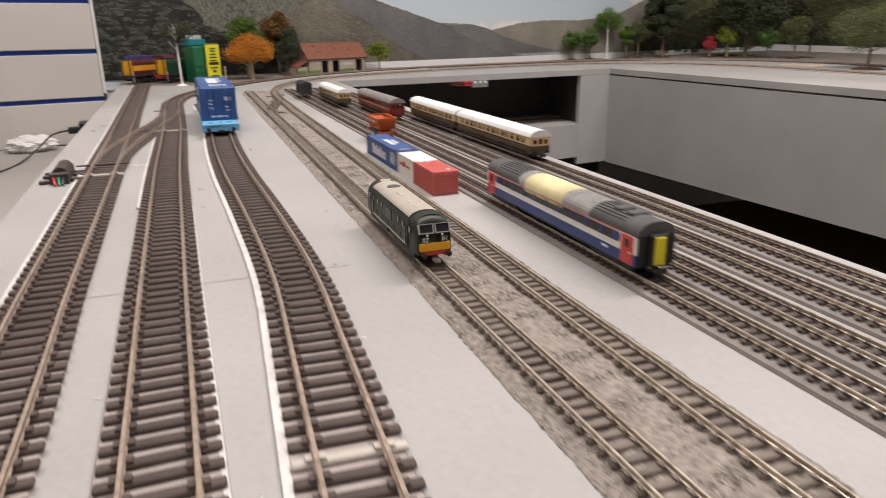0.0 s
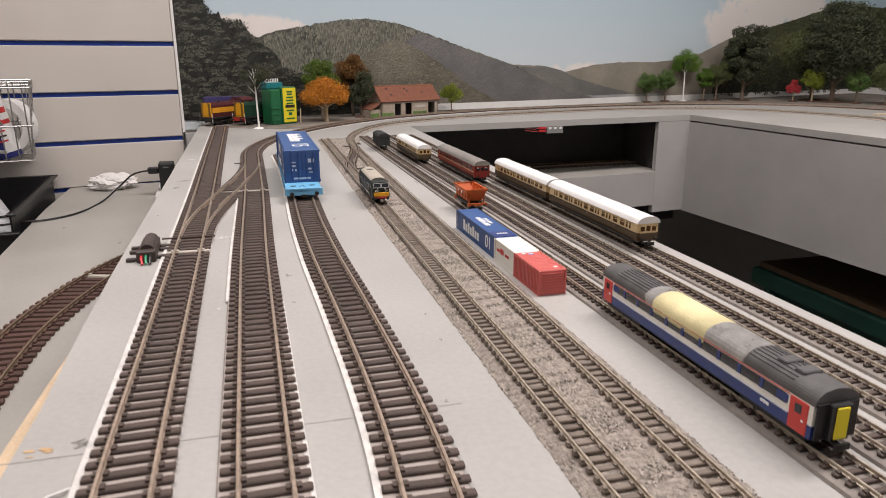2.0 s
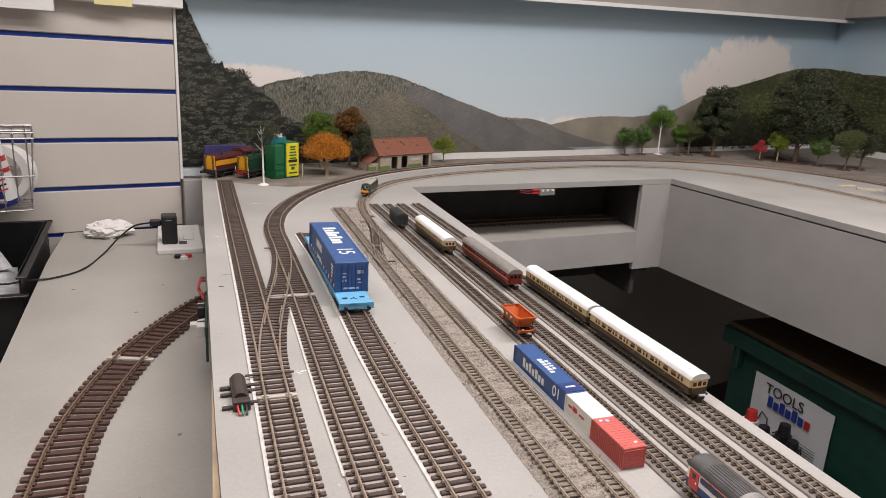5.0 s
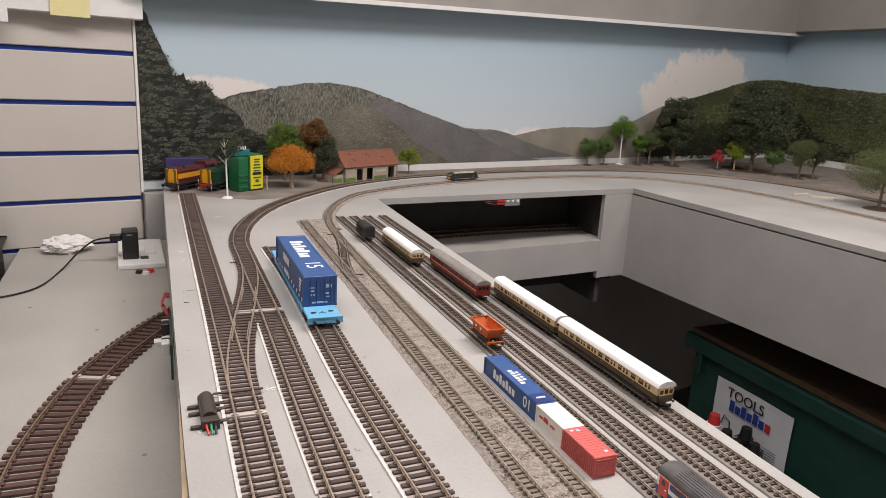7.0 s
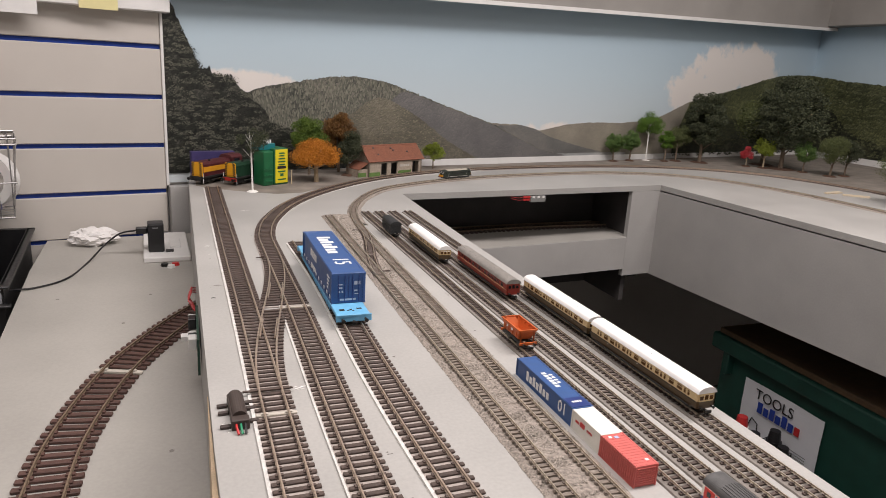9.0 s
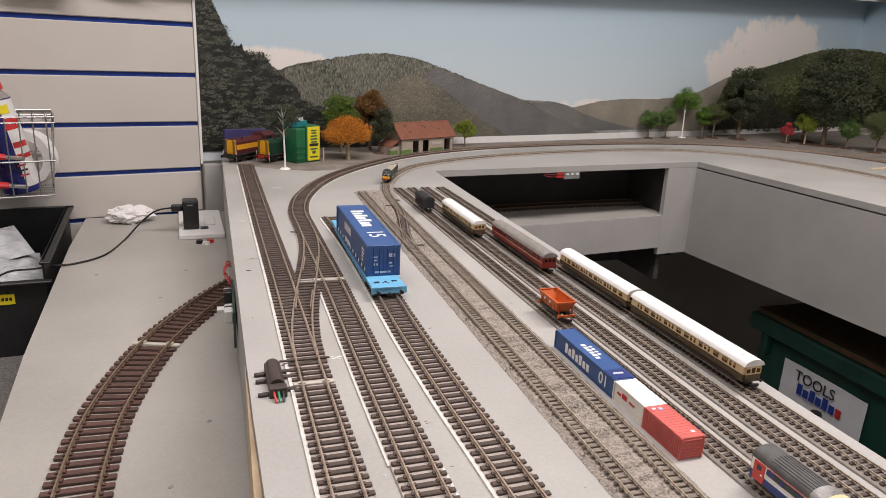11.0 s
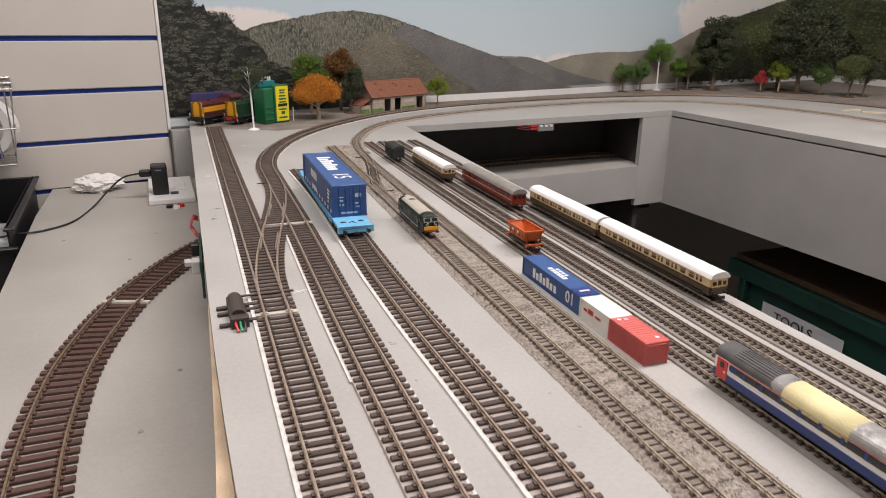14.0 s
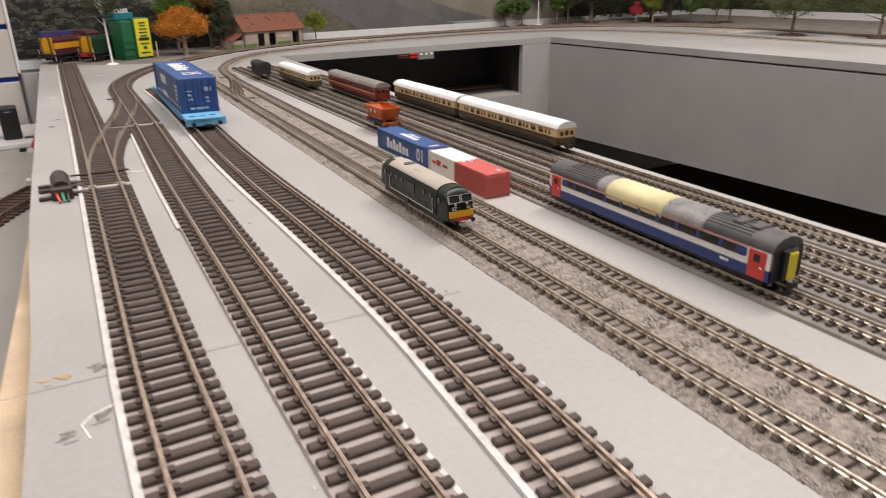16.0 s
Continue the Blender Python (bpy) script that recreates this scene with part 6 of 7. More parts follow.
def shunter(m, body, band, beam, label):
    t = thing("shunting_locomotive", label, "locomotive", m, "parked shunters")
    w, L = 0.030, 0.118
    part("running_plate", box(-w / 2, w / 2, 0, L, 0.0125, 0.0155, 0.0004), UNDER, t)
    part("hood", loft([(-w * 0.36, 0.0155), (w * 0.36, 0.0155), (w * 0.36, 0.036), (w * 0.28, 0.041), (-w * 0.28, 0.041), (-w * 0.36, 0.036)], 0.004, 0.082), body, t)
    part("cab", loft([(-w * 0.48, 0.0155), (w * 0.48, 0.0155), (w * 0.48, 0.042), (w * 0.3, 0.047), (-w * 0.3, 0.047), (-w * 0.48, 0.042)], 0.082, L - 0.004), body, t)
    for s in (-1, 1):
        if band:
            part("side_band", box(s * w * 0.36 - 0.0002, s * (w * 0.36 + 0.0005), 0.006, 0.082, 0.023, 0.032), band, t, "orange side band")
        part("cab_window", box(s * w * 0.48 - 0.0003, s * (w * 0.48 + 0.0004), 0.09, 0.106, 0.031, 0.040, 0.0004), GLASS_DARK, t)
        for k in range(5):
            part("hood_louvre", box(s * w * 0.36 - 0.0002, s * (w * 0.36 + 0.0007), 0.012 + k * 0.013, 0.019 + k * 0.013, 0.033, 0.0355), body, t)
        part("frame_side", box(s * 0.0105 - 0.0008, s * 0.0105 + 0.0008, 0.008, L - 0.008, 0.005, 0.0125), UNDER, t)
        for k in range(3):
            part("wheel", cyl(0.0088, 0.0086, -0.001, 0.001, 22, pose(s * 0.0083, 0.028 + k * 0.03, 0.0088, 0, 90)), WHEEL, t)
        part("side_rod", box(s * 0.012 - 0.0005, s * 0.012 + 0.0005, 0.026, 0.09, 0.0075, 0.009), STEEL, t)
        part("front_rail", cyl(0.0004, 0.0004, 0.004, 0.022, 6, pose(s * 0.0145, 0.001, 0)), WHITE_PRINT, t, "white hand rail")
    nose = part("nose", box(-w * 0.37, w * 0.37, 0.0015, 0.004, 0.0158, 0.0405, 0.0004), YELLOW, t, "yellow nose with black wasp stripes")
    for k in range(6):
        for s in (-1, 1):
            part("wasp_stripe", box(-0.0035, 0.0035, -0.0004, 0.0004, -0.001, 0.001), STRIPE_DARK, nose, "", pose(s * 0.0078, 0.0015, 0.0185 + k * 0.004, 0, s * 32))
    part("grille", box(-0.006, 0.006, 0.0008, 0.0016, 0.019, 0.036), YELLOW, nose)
    part("buffer_beam", box(-w * 0.48, w * 0.48, -0.001, 0.002, 0.0085, 0.0145, 0.0003), beam, t)
    buffers(t, -0.001, -1, 0.0115, 0.0115, 0.0028, 0.006)
    part("exhaust", cyl(0.002, 0.002, 0.040, 0.0435, 10, pose(0.005, 0.03, 0)), UNDER, t)
    return t


shunter(pose(-0.092, 1.483, 0.0, 0, 0, -40) @ Matrix.Diagonal((1.1, 1.1, 1.1, 1)), SH_MAROON, SH_ORANGE, UNDER, "maroon and orange shunting locomotive with a wasp striped nose, parked")
shunter(pose(-0.030, 1.476, 0.0, 0, 0, -42) @ Matrix.Diagonal((1.1, 1.1, 1.1, 1)), SH_GREEN, None, RED_BEAM, "dark green shunting locomotive with a yellow wasp striped nose, parked")
pb = thing("purple_box", "dark purple box behind the parked shunters", "box", pose(-0.072, 1.61, 0, 0, 0, 12))
part("body", box(-0.03, 0.06, -0.01, 0.008, 0, 0.05, 0.001), mat("purple_card", (0.045, 0.035, 0.12), 0.5), pb)


# ---------------------------------------------------------------- small things on the long board
def point_motor(m):
    t = thing("point_motor", "brown plastic point motor with red, green and black wires", "point motor", m)
    P = mat("brown_motor_plastic", (0.055, 0.04, 0.034), 0.5, var=0.25, scale=200)
    part("housing", box(-0.0058, 0.0058, -0.02, 0.02, 0, 0.0075, 0.0012, 2), P, t)
    part("coil_cover", cyl(0.0052, 0.0052, -0.018, 0.016, 20, pose(0, 0, 0.0056, 90)), P, t)
    part("end_block", box(-0.0062, 0.0062, -0.024, -0.017, 0, 0.008, 0.0006), P, t)
    for x, y, s in ((-1, 0.012, 1), (-1, 0.001, 1), (-1, -0.019, 1), (1, 0.013, 1), (1, 0.004, 1), (1, -0.015, 1)):
        part("fixing_lug", box(x * 0.006, x * 0.0135, y - 0.0016, y + 0.0016, 0, 0.0028, 0.0006), P, t)
    for k, c in enumerate(((0.55, 0.03, 0.03), (0.02, 0.25, 0.12), (0.02, 0.02, 0.02))):
        part("wire", tube([(-0.003 + k * 0.003, -0.023, 0.005), (-0.003 + k * 0.003, -0.027, 0.004), (-0.002 + k * 0.0024, -0.031, 0.001)], 0.0009), mat("wire_%d" % k, c, 0.4), t)
    return t


point_motor(pose(-0.0775, 0.548, 0.0, 0, 0, 2))


def mark(name, x, y, outline_r, material, label, cat, h=0.0004, n=14, seed=0, stretch=1.0):
    rng = random.Random(seed)
    pts = [(x + outline_r * stretch * rng.uniform(0.75, 1.2) * math.cos(2 * math.pi * k / n), y + outline_r * rng.uniform(0.75, 1.2) * math.sin(2 * math.pi * k / n)) for k in range(n)]
    return solid(name, prism(pts, 0.0001, h), material, label, cat, kind="stuff")


CHALK = mat("white_filler", (0.72, 0.71, 0.68), 0.85, var=0.08, scale=300)
SCAR = mat("scuffed_grey_patch", (0.24, 0.225, 0.205), 0.8, var=0.35, scale=160)
BOREHOLE = mat("bare_wood_patch", (0.46, 0.31, 0.17), 0.8, var=0.3, scale=120)
def scuff(x, y, w, d, material, seed, label="small scuffs and filler marks on the painted board", n=9, lean=0.35):
    """A smudge: short thin strokes that overlap unevenly."""
    rng = random.Random(seed)
    bm = bmesh.new()
    for k in range(n):
        a, b = x + w * rng.gauss(0, 0.4), y + d * rng.gauss(0, 0.4)
        l, t, q = w * rng.uniform(0.25, 0.7), d * rng.uniform(0.05, 0.16), lean + rng.gauss(0, 0.3)
        pts = []
        for s in range(10):
            f = 2 * math.pi * s / 10
            u, v = l * math.cos(f) * rng.uniform(0.75, 1.1), t * math.sin(f) * rng.uniform(0.6, 1.2)
            pts.append((a + u * math.cos(q) - v * math.sin(q), b + u * math.sin(q) + v * math.cos(q)))
        prism(pts, 0.0001, 0.0002 + 0.00002 * k, bm)
    return solid("board_mark", bm, material, label, "mark", kind="stuff")


scuff(-0.0680, 0.2870, 0.0038, 0.0045, SCAR, 1)
scuff(-0.0812, 0.2870, 0.0040, 0.0075, BOREHOLE, 2, "bare wood patch in the grey paint", 7, 0.2)
scuff(-0.0672, 0.2560, 0.0044, 0.0050, SCAR, 3)
scuff(-0.0780, 0.2470, 0.0046, 0.0045, SCAR, 4, n=6)
solid("filler_line", sweep([Vector(p) for p in ((-0.0615, 0.2625, 0), (-0.0660, 0.2595, 0), (-0.0712, 0.2570, 0), (-0.0742, 0.2525, 0), (-0.0730, 0.2480, 0), (-0.0720, 0.2440, 0))], [(-0.0004, 0), (0.0004, 0), (0.0003, 0.0002), (-0.0003, 0.0002)], None, 0, 0.0001), CHALK, "thin crooked line of white filler on the board", "mark", kind="stuff")
for i, (x, y, r, mt, st) in enumerate([(-0.085, 0.525, 0.0022, CHALK, 0.8), (-0.088, 0.535, 0.0018, CHALK, 2.0), (-0.0265, 0.580, 0.004, CHALK, 1.8), (-0.018, 0.583, 0.003, CHALK, 1.7),
                                       (-0.084, 0.808, 0.0026, UNDER, 1.3), (-0.078, 0.85, 0.0024, SCAR, 2.2), (0.171, 0.772, 0.004, SCAR, 0.4), (0.060, 0.36, 0.0022, CHALK, 1.0), (0.0155, 0.47, 0.002, SCAR, 1.0), (0.062, 0.62, 0.0016, SCAR, 1.3),
                                       (0.058, 0.30, 0.0015, SCAR, 1.4), (-0.03, 1.10, 0.002, SCAR, 1.0), (-0.02, 1.24, 0.003, CHALK, 2.5), (0.03, 1.35, 0.002, SCAR, 1.5), (-0.085, 1.02, 0.003, CHALK, 1.6), (-0.083, 0.98, 0.002, CHALK, 2.0)]):
    scuff(x, y, r * st, r * 1.6, mt, 30 + i, n=5)
rng = random.Random(77)
for k in range(40):
    scuff(rng.choice((rng.uniform(-0.09, -0.075), rng.uniform(-0.035, -0.018), rng.uniform(0.012, 0.022), rng.uniform(0.062, 0.085), rng.uniform(0.155, 0.172))), rng.uniform(0.05, 1.35), rng.uniform(0.0006, 0.0016), rng.uniform(0.0008, 0.002), SCAR if rng.random() < 0.65 else CHALK, 200 + k, n=3)
solid("board_joint", box(-0.10, 0.075, 0.2806, 0.2810, 0.0001, 0.0002), mat("seam_grey", (0.34, 0.33, 0.31), 0.8), "thin seam between two board sections", "seam", kind="structure")
for nm, x, y, a in (("wood_strip", 1.425, 1.339, 10), ("wood_strip", 1.45, 1.295, -35)):
    solid(nm, box(-0.03, 0.03, -0.006, 0.006, 0.0003, 0.004), mat("pale_balsa", (0.62, 0.52, 0.38), 0.7), "pale strip of balsa lying on the board", "strip", "balsa strips", m=pose(x, y, 0, 0, 0, a))
sw = thing("fascia_connector", "grey socket with red wires fixed under the board edge", "connector", pose(0.62, 1.413, -0.0145, 0, 0, 7))
part("socket", box(-0.018, 0.022, -0.006, 0.0, -0.012, 0.0015, 0.0006), mat("grey_socket", (0.22, 0.22, 0.21), 0.5), sw)
for k in range(3):
    part("prong", box(-0.014 + k * 0.013, -0.008 + k * 0.013, -0.007, -0.006, -0.003, 0.0012), WHITE_TRIM, sw)
for k in range(2):
    part("plug", box(-0.036, -0.019, -0.005, -0.001, -0.008 + k * 0.006, -0.004 + k * 0.006), RED_PRINT, sw)
    part("wire", tube([(-0.036, -0.003, -0.006 + k * 0.006), (-0.048, -0.003, -0.007 + k * 0.005), (-0.065, 0.004, -0.004 + k * 0.004)], 0.0005), RED_PRINT, sw)

# electronics on the left side panel, above the lower track
pcb = thing("control_board", "green circuit board with wires and terminals on the side panel", "electronics", pose(-0.1000, 0.86, -0.04))
part("board", box(-0.003, -0.0004, -0.06, 0.05, -0.045, -0.004), mat("green_circuit_board", (0.02, 0.06, 0.04), 0.4, var=0.3, scale=200), pcb)
for k in range(5):
    part("terminal", box(-0.012, -0.003, -0.05 + k * 0.02, -0.036 + k * 0.02, -0.02 - 0.006 * (k % 3), -0.006 - 0.006 * (k % 3), 0.001), BLACK_PLASTIC if k % 2 else WHITE_TRIM, pcb)
for k in range(4):
    part("wire", tube([(-0.004, 0.03 + k * 0.006, -0.004), (-0.011, 0.04 + k * 0.006, 0.006), (-0.007, 0.055 + k * 0.006, 0.012), (-0.002, 0.07 + k * 0.006, 0.006)], 0.0008), mat("red_wire", (0.38, 0.03, 0.03), 0.4), pcb)
part("latch", box(-0.02, -0.004, -0.012, 0.0, -0.024, -0.019), WHITE_TRIM, pcb)

# ---------------------------------------------------------------- things on the lower board and the left
pl = thing("switch_plate", "white double switch plate lying on the lower board", "switch plate", pose(-0.150, 1.475, LOW, 0, 0, 3))
part("plate", box(-0.043, 0.038, -0.095, 0.095, 0, 0.010, 0.002, 2), WHITE_TRIM, pl)
part("rocker", box(0.004, 0.024, -0.03, 0.03, 0.0095, 0.0125, 0.001), WHITE_TRIM, pl)
part("slot", box(-0.004, 0.01, -0.06, -0.04, 0.0098, 0.0106), BLACK_PLASTIC, pl)
ad = thing("power_adapter", "black plug-in power adapter standing on the white plate", "adapter", pose(-0.168, 1.43, LOW + 0.010, 0, 0, 4))
part("case", box(-0.014, 0.014, -0.016, 0.016, 0, 0.055, 0.003, 2), BLACK_PLASTIC, ad)
part("plug_end", box(-0.034, -0.014, -0.007, 0.007, 0.034, 0.046, 0.002), BLACK_PLASTIC, ad)
part("label_bar", box(-0.006, 0.004, -0.0164, -0.0158, 0.046, 0.048), mat("grey_print", (0.2, 0.2, 0.2), 0.5), ad)
cable = [(-0.034, 0, 0.04), (-0.062, 0.012, 0.032), (-0.09, 0.02, 0.008), (-0.115, -0.03, -0.0080), (-0.142, -0.12, -0.0080), (-0.183, -0.16, -0.0080), (-0.232, -0.172, -0.0080), (-0.30, -0.18, -0.03), (-0.36, -0.2, -0.2), (-0.37, -0.2, -0.3)]
sm = []
for a, b, c, d in zip([cable[0]] + cable, cable, cable[1:], cable[2:] + [cable[-1]]):
    for k in range(8):
        tt = k / 8
        sm.append(tuple(0.5 * (2 * b[i] + (c[i] - a[i]) * tt + (2 * a[i] - 5 * b[i] + 4 * c[i] - d[i]) * tt ** 2 + (3 * b[i] - a[i] - 3 * c[i] + d[i]) * tt ** 3) for i in range(3)))
part("cable", tube(sm, 0.0016, 8), BLACK_PLASTIC, ad, "black cable")
for x, y, c, lab in ((-0.152, 1.357, (0.012, 0.012, 0.012), "black"), (-0.134, 1.36, (0.5, 0.02, 0.02), "red"), (-0.141, 1.346, (0.7, 0.7, 0.68), "white")):
    b = thing("push_button", lab + " round push button cap lying on the board", "button", pose(x, y, LOW), "loose buttons")
    part("cap", cyl(0.0065, 0.006, 0.001, 0.005, 18), mat("button_" + lab, c, 0.35), b)
    part("rim", cyl(0.0072, 0.0072, 0, 0.0015, 18), mat("button_" + lab, c, 0.35), b)
bm = bmesh.new()
bmesh.ops.create_icosphere(bm, subdivisions=4, radius=1.0)
for v in bm.verts:
    k = 1 + 0.28 * noise.noise(v.co * 2.3) + 0.16 * noise.noise(v.co * 6) + 0.07 * noise.noise(v.co * 15)
    v.co = Vector((v.co.x * 0.042 * k, v.co.y * 0.032 * k, max(-0.9, v.co.z) * 0.017 * k + 0.0145))
solid("crumpled_tissue", bm, mat("white_tissue", (0.74, 0.72, 0.70), 0.9, var=0.06, scale=120, bump=0.4), "crumpled white tissue lying on the lower board", "tissue", m=pose(-0.285, 1.530, LOW, 0, 0, 8), smooth=False)
for x, y in ((-0.13, 0.72), (-0.16, 0.62), (-0.20, 1.08), (-0.15, 0.95), (-0.3, 1.2), (-0.17, 1.2)):
    o = mark("lower_mark", x, y, 0.0024, SCAR, "small dark specks on the lower board", "mark", seed=int(x * -1000))
    o.location.z = LOW

solid("side_worktop", box(-1.5, -0.20, 0.05, 1.53, -0.27, -0.245), CARPET, "grey speckled worktop below the layout", "worktop", kind="structure")
tub = thing("storage_tub", "black plastic storage tub half full of bagged parts", "storage tub", pose(-0.533, 1.355, -0.245, 0, 0, 4.7))
hw, hd, hh = 0.160, 0.187, 0.150
part("base", box(-hw + 0.012, hw - 0.012, -hd + 0.012, hd - 0.012, 0, 0.004), BLACK_PLASTIC, tub)
for s in (-1, 1):
    part("side_wall", prism([(s * (hw - 0.012), -hd + 0.012), (s * (hw - 0.009), -hd + 0.012), (s * (hw - 0.009), hd - 0.012), (s * (hw - 0.012), hd - 0.012)], 0, hh), BLACK_PLASTIC, tub)
    part("end_wall", box(-hw + 0.009, hw - 0.009, s * (hd - 0.012) - 0.0015, s * (hd - 0.012) + 0.0015, 0, hh - (0.03 if s < 0 else 0)), BLACK_PLASTIC, tub)
    part("rim", box(s * (hw - 0.012) - 0.002, s * hw, -hd, hd, hh - 0.004, hh, 0.001), BLACK_PLASTIC, tub)
    part("rim", box(-hw, hw, s * hd, s * (hd - 0.012), hh - 0.034 if s < 0 else hh - 0.004, hh - 0.030 if s < 0 else hh, 0.001), BLACK_PLASTIC, tub)
lb = part("label", box(0.080, 0.108, -hd + 0.0085, -hd + 0.0104, 0.085, 0.101), YELLOW_BRIGHT, tub, "yellow label")
for k in range(4):
    part("label_bar", box(0.086 + k * 0.005, 0.0895 + k * 0.005, -hd + 0.008, -hd + 0.0086, 0.091, 0.096), UNDER, lb)
BAG = mat("clear_plastic_bag", (0.36, 0.37, 0.38), 0.2, var=0.35, scale=40, bump=0.6)
for i, (x, y, z, rx, ry, rz, a, b) in enumerate([(0.01, -0.04, 0.075, 14, 8, 15, 0.07, 0.05), (-0.02, -0.01, 0.095, 20, -6, 30, 0.075, 0.045), (0.03, -0.045, 0.06, 8, 4, -8, 0.06, 0.045), (-0.05, 0.05, 0.07, 10, 3, 50, 0.07, 0.05)]):
    bag = thing("parts_bag", "clear plastic bag with grey parts lying in the tub", "bag", pose(-0.480 + x, 1.345 + y, -0.213 + z, rx, ry, rz), "bags in the tub")
    bm = bmesh.new()
    bmesh.ops.create_grid(bm, x_segments=16, y_segments=12, size=1.0)
    top = []
    for v in bm.verts:
        f = (1 - v.co.x ** 4) * (1 - v.co.y ** 4)
        v.co = Vector((v.co.x * a, v.co.y * b, 0.012 * f * (1 + 0.8 * noise.noise(Vector((v.co.x * 3, v.co.y * 3, i))))))
    part("sheet", bm, BAG, bag)
    part("card", box(-a * 0.7, a * 0.7, -b * 0.75, b * 0.2, -0.004, -0.001), mat("grey_card", (0.3, 0.3, 0.31), 0.7), bag, "grey card backing")
    for k in range(4):
        part("print_bar", box(-a * 0.4 + k * 0.009, -a * 0.4 + 0.006 + k * 0.009, -b * 0.3, -b * 0.18, 0.0125, 0.0132), UNDER, bag)

# wire basket on the slatwall with an aerosol can and a tape roll
WIRE = mat("grey_chrome_wire", (0.42, 0.41, 0.40), 0.3, 0.85, var=0.1)
bk = thing("wire_basket", "chrome wire basket hooked on the slatwall", "basket", WALL @ pose(-0.385, -0.068, -0.05))
BW, BD, BH = 0.115, 0.062, 0.14
for z, g in ((BH, 0.0), (BH * 0.93, 0.0), (BH * 0.45, 0.004), (0.0, 0.012)):
    a, b = BW - g, BD - g
    part("ring_wire", tube([(-a, -b, z), (a, -b, z), (a, b, z), (-a, b, z), (-a, -b, z)], 0.0016, 6), WIRE, bk)
for k in range(11):
    x = -BW + 0.012 + k * 0.0206
    part("upright_wire", tube([(x, -BD, BH), (x, -BD + 0.012, 0), (x, BD - 0.012, 0), (x, BD, BH)], 0.0012, 5), WIRE, bk)
for k in range(5):
    y = -BD + 0.016 + k * 0.023
    part("upright_wire", tube([(BW, y, BH), (BW - 0.012, y, 0), (-BW + 0.012, y, 0), (-BW, y, BH)], 0.0012, 5), WIRE, bk)
CAN_BLUE = mat("dark_blue_can", (0.015, 0.02, 0.13), 0.3, var=0.1)
can = thing("aerosol_can", "dark blue spray can with red cap leaning in the basket", "spray can", WALL @ pose(-0.330, -0.070, -0.048, 0, -11))
part("body", cyl(0.031, 0.031, 0, 0.165, 28), CAN_BLUE, can)
part("shoulder", cyl(0.031, 0.02, 0.165, 0.18, 28), STEEL, can, "steel shoulder")
part("cap", cyl(0.0245, 0.022, 0.180, 0.220, 24), mat("bright_red_cap", (0.62, 0.05, 0.035), 0.4), can, "bright red cap")
for z0, z1, c, a0, a1 in ((0.010, 0.163, WHITE_TRIM, -72, 30), (0.112, 0.132, RED_PRINT, -74, -20), (0.080, 0.090, RED_PRINT, -70, -15), (0.060, 0.068, RED_PRINT, -66, -10), (0.140, 0.155, YELLOW_BRIGHT, -74, -45)):
    bm = bmesh.new()
    n = 8
    rr = 0.0314 + (0.0003 if c is not WHITE_TRIM else 0)
    lo = [bm.verts.new((rr * math.cos(radians(a0 + (a1 - a0) * k / n)), rr * math.sin(radians(a0 + (a1 - a0) * k / n)), z0)) for k in range(n + 1)]
    hi = [bm.verts.new((v.co.x, v.co.y, z1)) for v in lo]
    for k in range(n):
        bm.faces.new((lo[k], lo[k + 1], hi[k + 1], hi[k]))
    part("label_panel", bm, c, can)
for k in range(5):
    part("label_bar", box(-0.012, 0.004, -0.0322, -0.0312, 0.03 + k * 0.009, 0.033 + k * 0.009), UNDER if k % 2 else RED_PRINT, can, "", pose(0, 0, 0, 0, 0, 30))
roll = thing("tape_roll", "white roll of tape standing in the basket", "tape", WALL @ pose(-0.315, -0.045, 0.008, 90, 0, -35))
bm = bmesh.new()
n = 32
for r0, r1 in ((0.05, 0.034),):
    rings = [[bm.verts.new((r * math.cos(2 * math.pi * k / n), r * math.sin(2 * math.pi * k / n), z)) for k in range(n)] for r, z in ((r0, -0.011), (r0, 0.011), (r1, 0.011), (r1, -0.011))]
    for a, b in zip(rings, rings[1:] + rings[:1]):
        for k in range(n):
            bm.faces.new((a[k], a[(k + 1) % n], b[(k + 1) % n], b[k]))
part("tape", bm, WHITE_TRIM, roll)
for k in range(2):
    pl2 = thing("pliers", "red handled pliers lying in the basket", "pliers", WALL @ pose(-0.36, -0.115, -0.028 + 0.05 * k, 0, 8, 4), "tools in the basket")
    for s in (-1, 1):
        part("handle", tube([(-0.06, s * 0.006, 0), (-0.03, s * 0.011, 0), (0.01, s * 0.004, 0)], 0.005, 8), RED_PRINT, pl2, "red handle")
    part("jaw", box(0.01, 0.04, -0.005, 0.005, -0.003, 0.003, 0.001), STEEL, pl2)

# ---------------------------------------------------------------- crate with a paper sign in the well
CRATE = mat("dark_green_crate", (0.011, 0.052, 0.038), 0.45, var=0.25, scale=25)
cr = thing("tool_crate", "dark green plastic crate with a paper sign, standing in the well", "crate", pose(1.12, 0.98, -0.60))
part("front_wall", box(0, 0.006, -0.42, 0.32, 0, 0.235, 0.002), CRATE, cr)
part("end_wall", box(0.0065, 0.5, 0.314, 0.32, 0, 0.235, 0.002), CRATE, cr)
part("rim", box(-0.022, 0.03, -0.44, 0.342, 0.222, 0.262, 0.006, 2), CRATE, cr)
for y in (-0.25, 0.28):
    part("rim_rib", box(-0.020, 0.0, y, y + 0.012, 0.17, 0.222, 0.002), CRATE, cr)
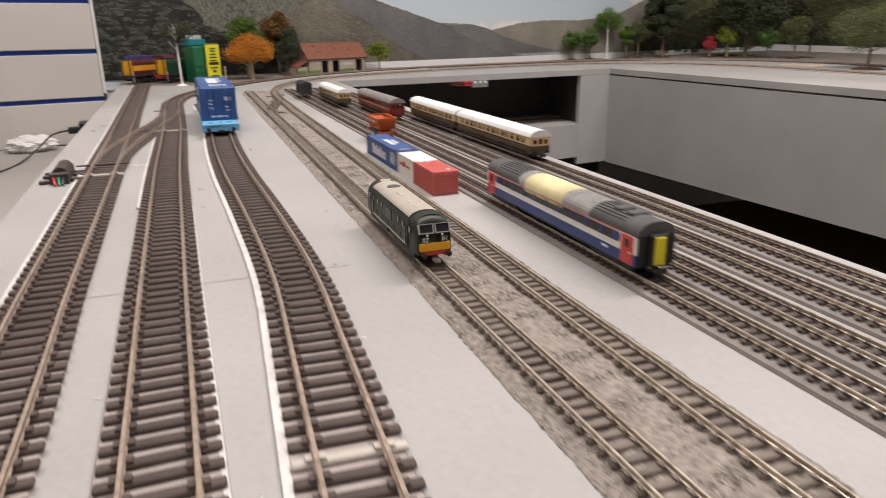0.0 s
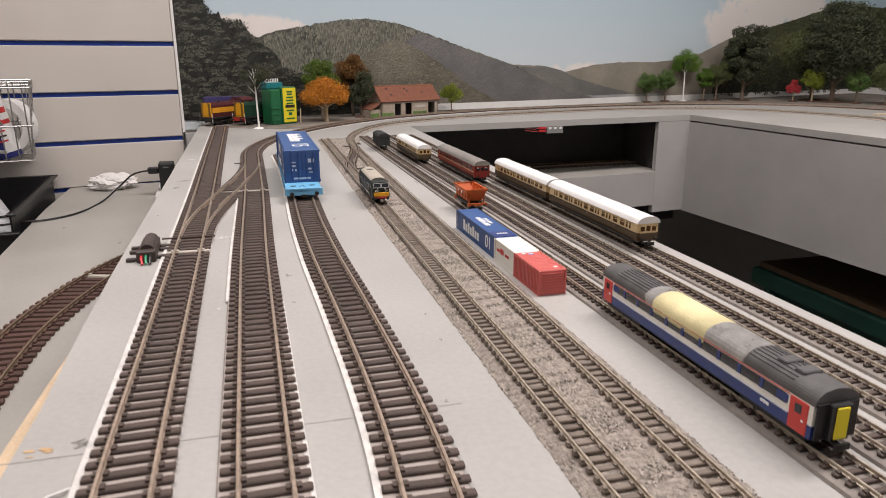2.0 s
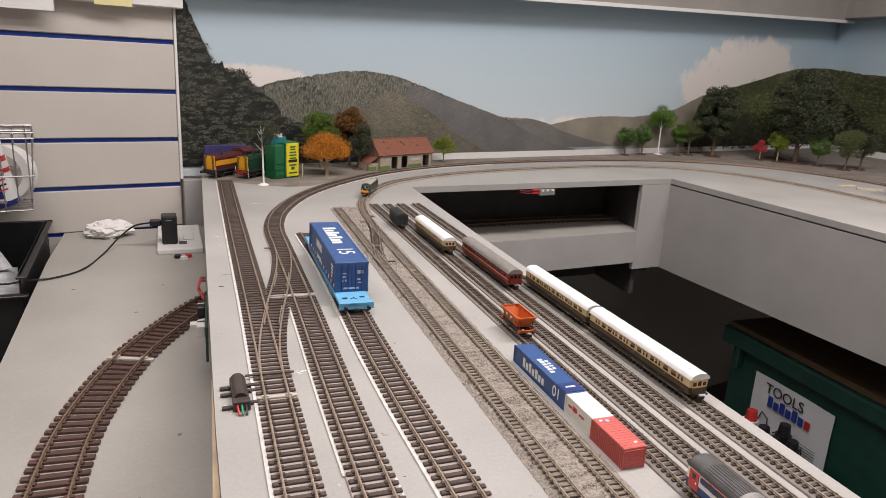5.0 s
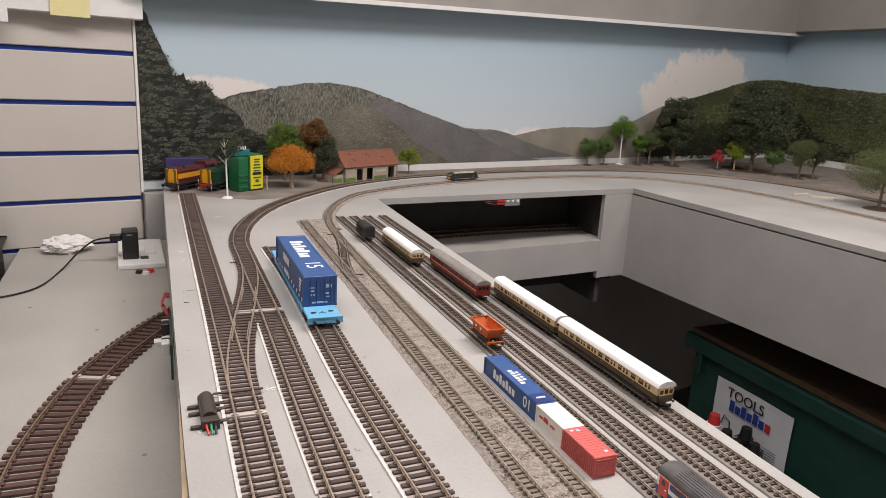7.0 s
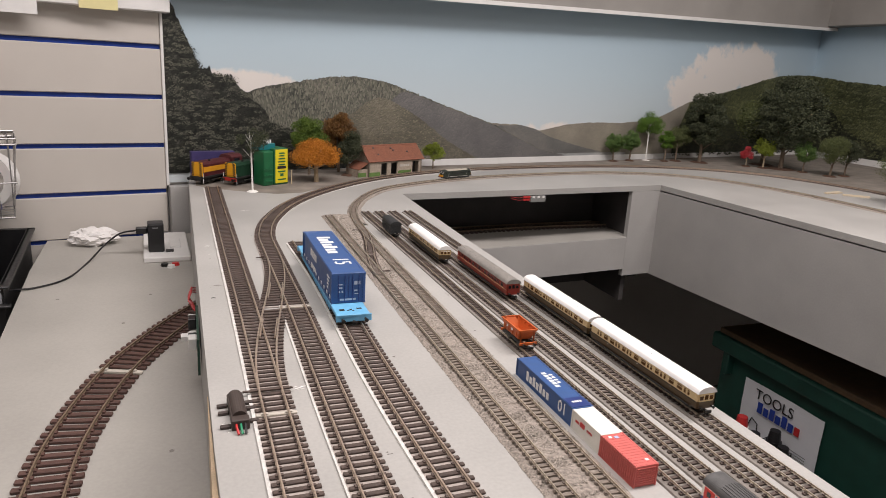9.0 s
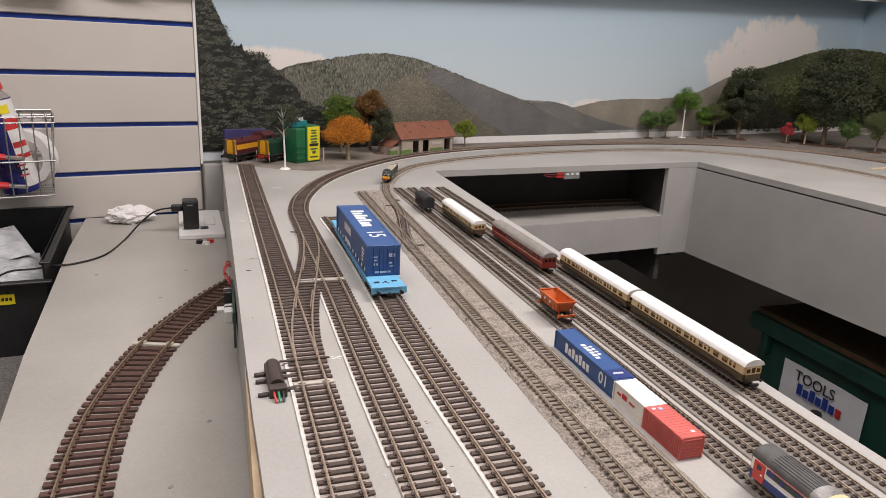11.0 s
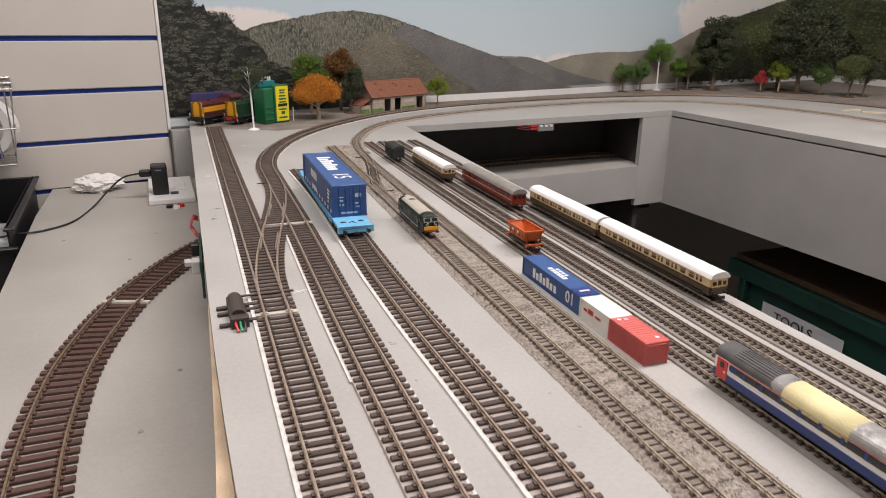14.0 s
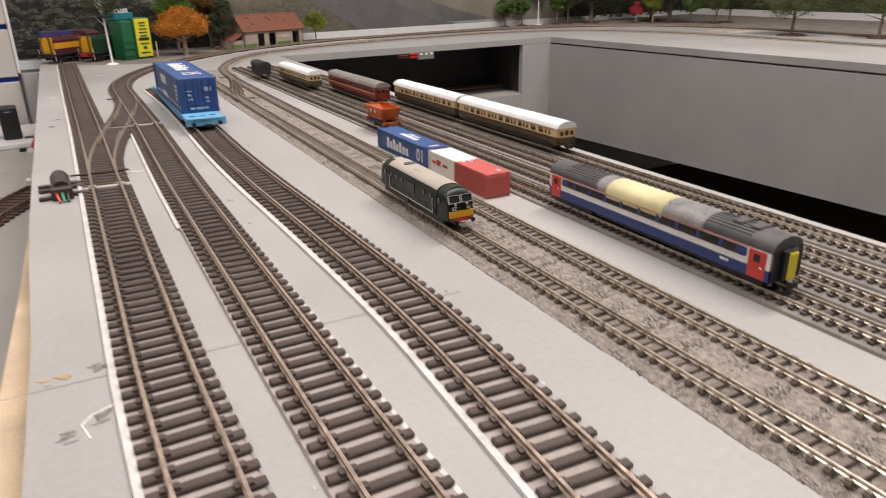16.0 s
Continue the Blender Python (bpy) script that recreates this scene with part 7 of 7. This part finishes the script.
part("lid_edge", box(-0.012, 0.4, -0.43, 0.33, 0.2625, 0.276, 0.002), mat("brown_board", (0.10, 0.06, 0.03), 0.8, var=0.3), cr, "brown board on top")
sg = thing("paper_sign", "white paper sign with handwritten capitals on the crate", "sign", pose(1.1165, 1.1, -0.485))
PAPER = mat("white_paper", (0.72, 0.73, 0.76), 0.7, var=0.03, scale=20)
INK = mat("black_marker_ink", (0.02, 0.02, 0.022), 0.5)
bm = bmesh.new()
bmesh.ops.create_grid(bm, x_segments=14, y_segments=10, size=1.0)
for v in bm.verts:
    v.co = Vector((-0.003 * (v.co.x ** 2) - 0.002 * noise.noise(Vector((v.co.x * 2, v.co.y * 2, 0))), -v.co.x * 0.110, v.co.y * 0.073))
part("sheet", bm, PAPER, sg)
fm = Matrix.Rotation(radians(-90), 4, "Z") @ Matrix.Rotation(radians(90), 4, "X")
writing("TOOLS", 0.034, INK, sg, pose(-0.0055, 0.018, 0.049) @ fm)
for k in range(7):
    hgt = 0.026 if k in (0, 2, 4) else 0.019
    part("logo_bar", box(-0.0058, -0.0050, 0.060 - k * 0.0175 - 0.0135, 0.060 - k * 0.0175, 0.008, 0.008 + hgt), BLUE_PRINT if k < 6 else RED_PRINT, sg)
for pts in ([(0.088, -0.03), (0.083, -0.05), (0.07, -0.012), (0.052, -0.02), (0.048, -0.06)], [(0.03, -0.045), (0.012, -0.03), (-0.005, -0.055)], [(-0.03, -0.05), (-0.05, -0.035), (-0.055, -0.07)]):
    part("scribble", tube([(-0.006, a, b) for a, b in pts], 0.0014, 5), INK, sg)
for k in range(6):
    part("print_bar", box(-0.0056, -0.005, -0.035 - 0.05, -0.035, -0.03 - k * 0.006, -0.0285 - k * 0.006), mat("grey_print", (0.2, 0.2, 0.2), 0.5), sg)
solid("bottle_shelf", box(0.99, 1.094, 0.94, 1.20, -0.60, -0.535), DARK, "dark box in the well that bottles stand on", "box")
for i, (x, y, hgt, c) in enumerate([(1.07, 1.065, 0.078, BLACK_PLASTIC), (1.045, 1.095, 0.06, BLACK_PLASTIC), (1.035, 1.055, 0.058, BLACK_PLASTIC), (1.02, 1.02, 0.05, BLACK_PLASTIC), (1.06, 1.03, 0.06, BLACK_PLASTIC), (1.05, 1.14, 0.075, WHITE_TRIM)]):
    b = thing("glue_bottle", "small white bottle with a red cap" if c is WHITE_TRIM else "small black capped bottle", "bottle", pose(x, y, -0.545), "bottles in the well")
    part("body", cyl(0.0165, 0.0165, 0, hgt * 0.7, 18), c, b)
    part("cap", cyl(0.014, 0.011, hgt * 0.7, hgt, 16), RED_PRINT if c is WHITE_TRIM else BLACK_PLASTIC, b)
    part("label_bar", box(-0.017, -0.012, -0.006, 0.006, hgt * 0.2, hgt * 0.5), BLUE_PRINT if c is WHITE_TRIM else WHITE_PRINT, b)


# ---------------------------------------------------------------- what moves
ROUTE = spline([(0.1055, -0.2), (0.107, 0.3), (0.1085, 0.7), (0.1086, 0.85), (0.1195, 0.955), (0.1365, 1.05), (0.1445, 1.10), (0.1515, 1.17), (0.175, 1.264), (0.226, 1.365), (0.30, 1.442), (0.472, 1.535), (0.715, 1.605), (0.96, 1.636), (1.16, 1.58)], 0.002)
RUN = [(0.0, 0.450), (0.5, 0.550), (1.0, 0.650), (1.5, 0.748), (2.0, 0.846), (2.5, 0.953), (3.0, 1.056), (3.5, 1.160), (4.0, 1.275), (4.4, 1.352), (4.7, 1.405), (5.2, 1.515), (5.7, 1.625), (6.3, 1.765), (6.8, 1.886), (7.0, 1.940), (7.2, 1.988), (7.4, 2.036), (7.6, 2.078), (7.75, 2.086), (8.0, 2.050),
       (8.4, 1.970), (8.8, 1.884), (9.2, 1.796), (9.7, 1.696), (10.3, 1.580), (11.0, 1.446), (11.8, 1.296), (12.0, 1.254), (12.5, 1.154), (13.0, 1.056), (13.5, 0.960), (14.0, 0.864), (14.5, 0.768), (15.0, 0.684), (15.5, 0.608), (16.0, 0.536)]


def on_route(s):
    i = max(0.0, min(len(ROUTE) - 1.001, s / 0.002))
    k = int(i)
    return ROUTE[k].lerp(ROUTE[k + 1], i - k)


def motions():
    rows = []
    for t, s in RUN:
        mid = s + 0.0455
        a, b = on_route(mid - 0.026), on_route(mid + 0.026)
        c, d = (a + b) / 2, b - a
        rows.append((t, pose(c.x, c.y, 0.0024 + 0.0003 + SIZES["n"][3] + SIZES["n"][6], 0, 0, math.degrees(math.atan2(-d.x, d.y)))))
    walk(loco, rows)


motions()
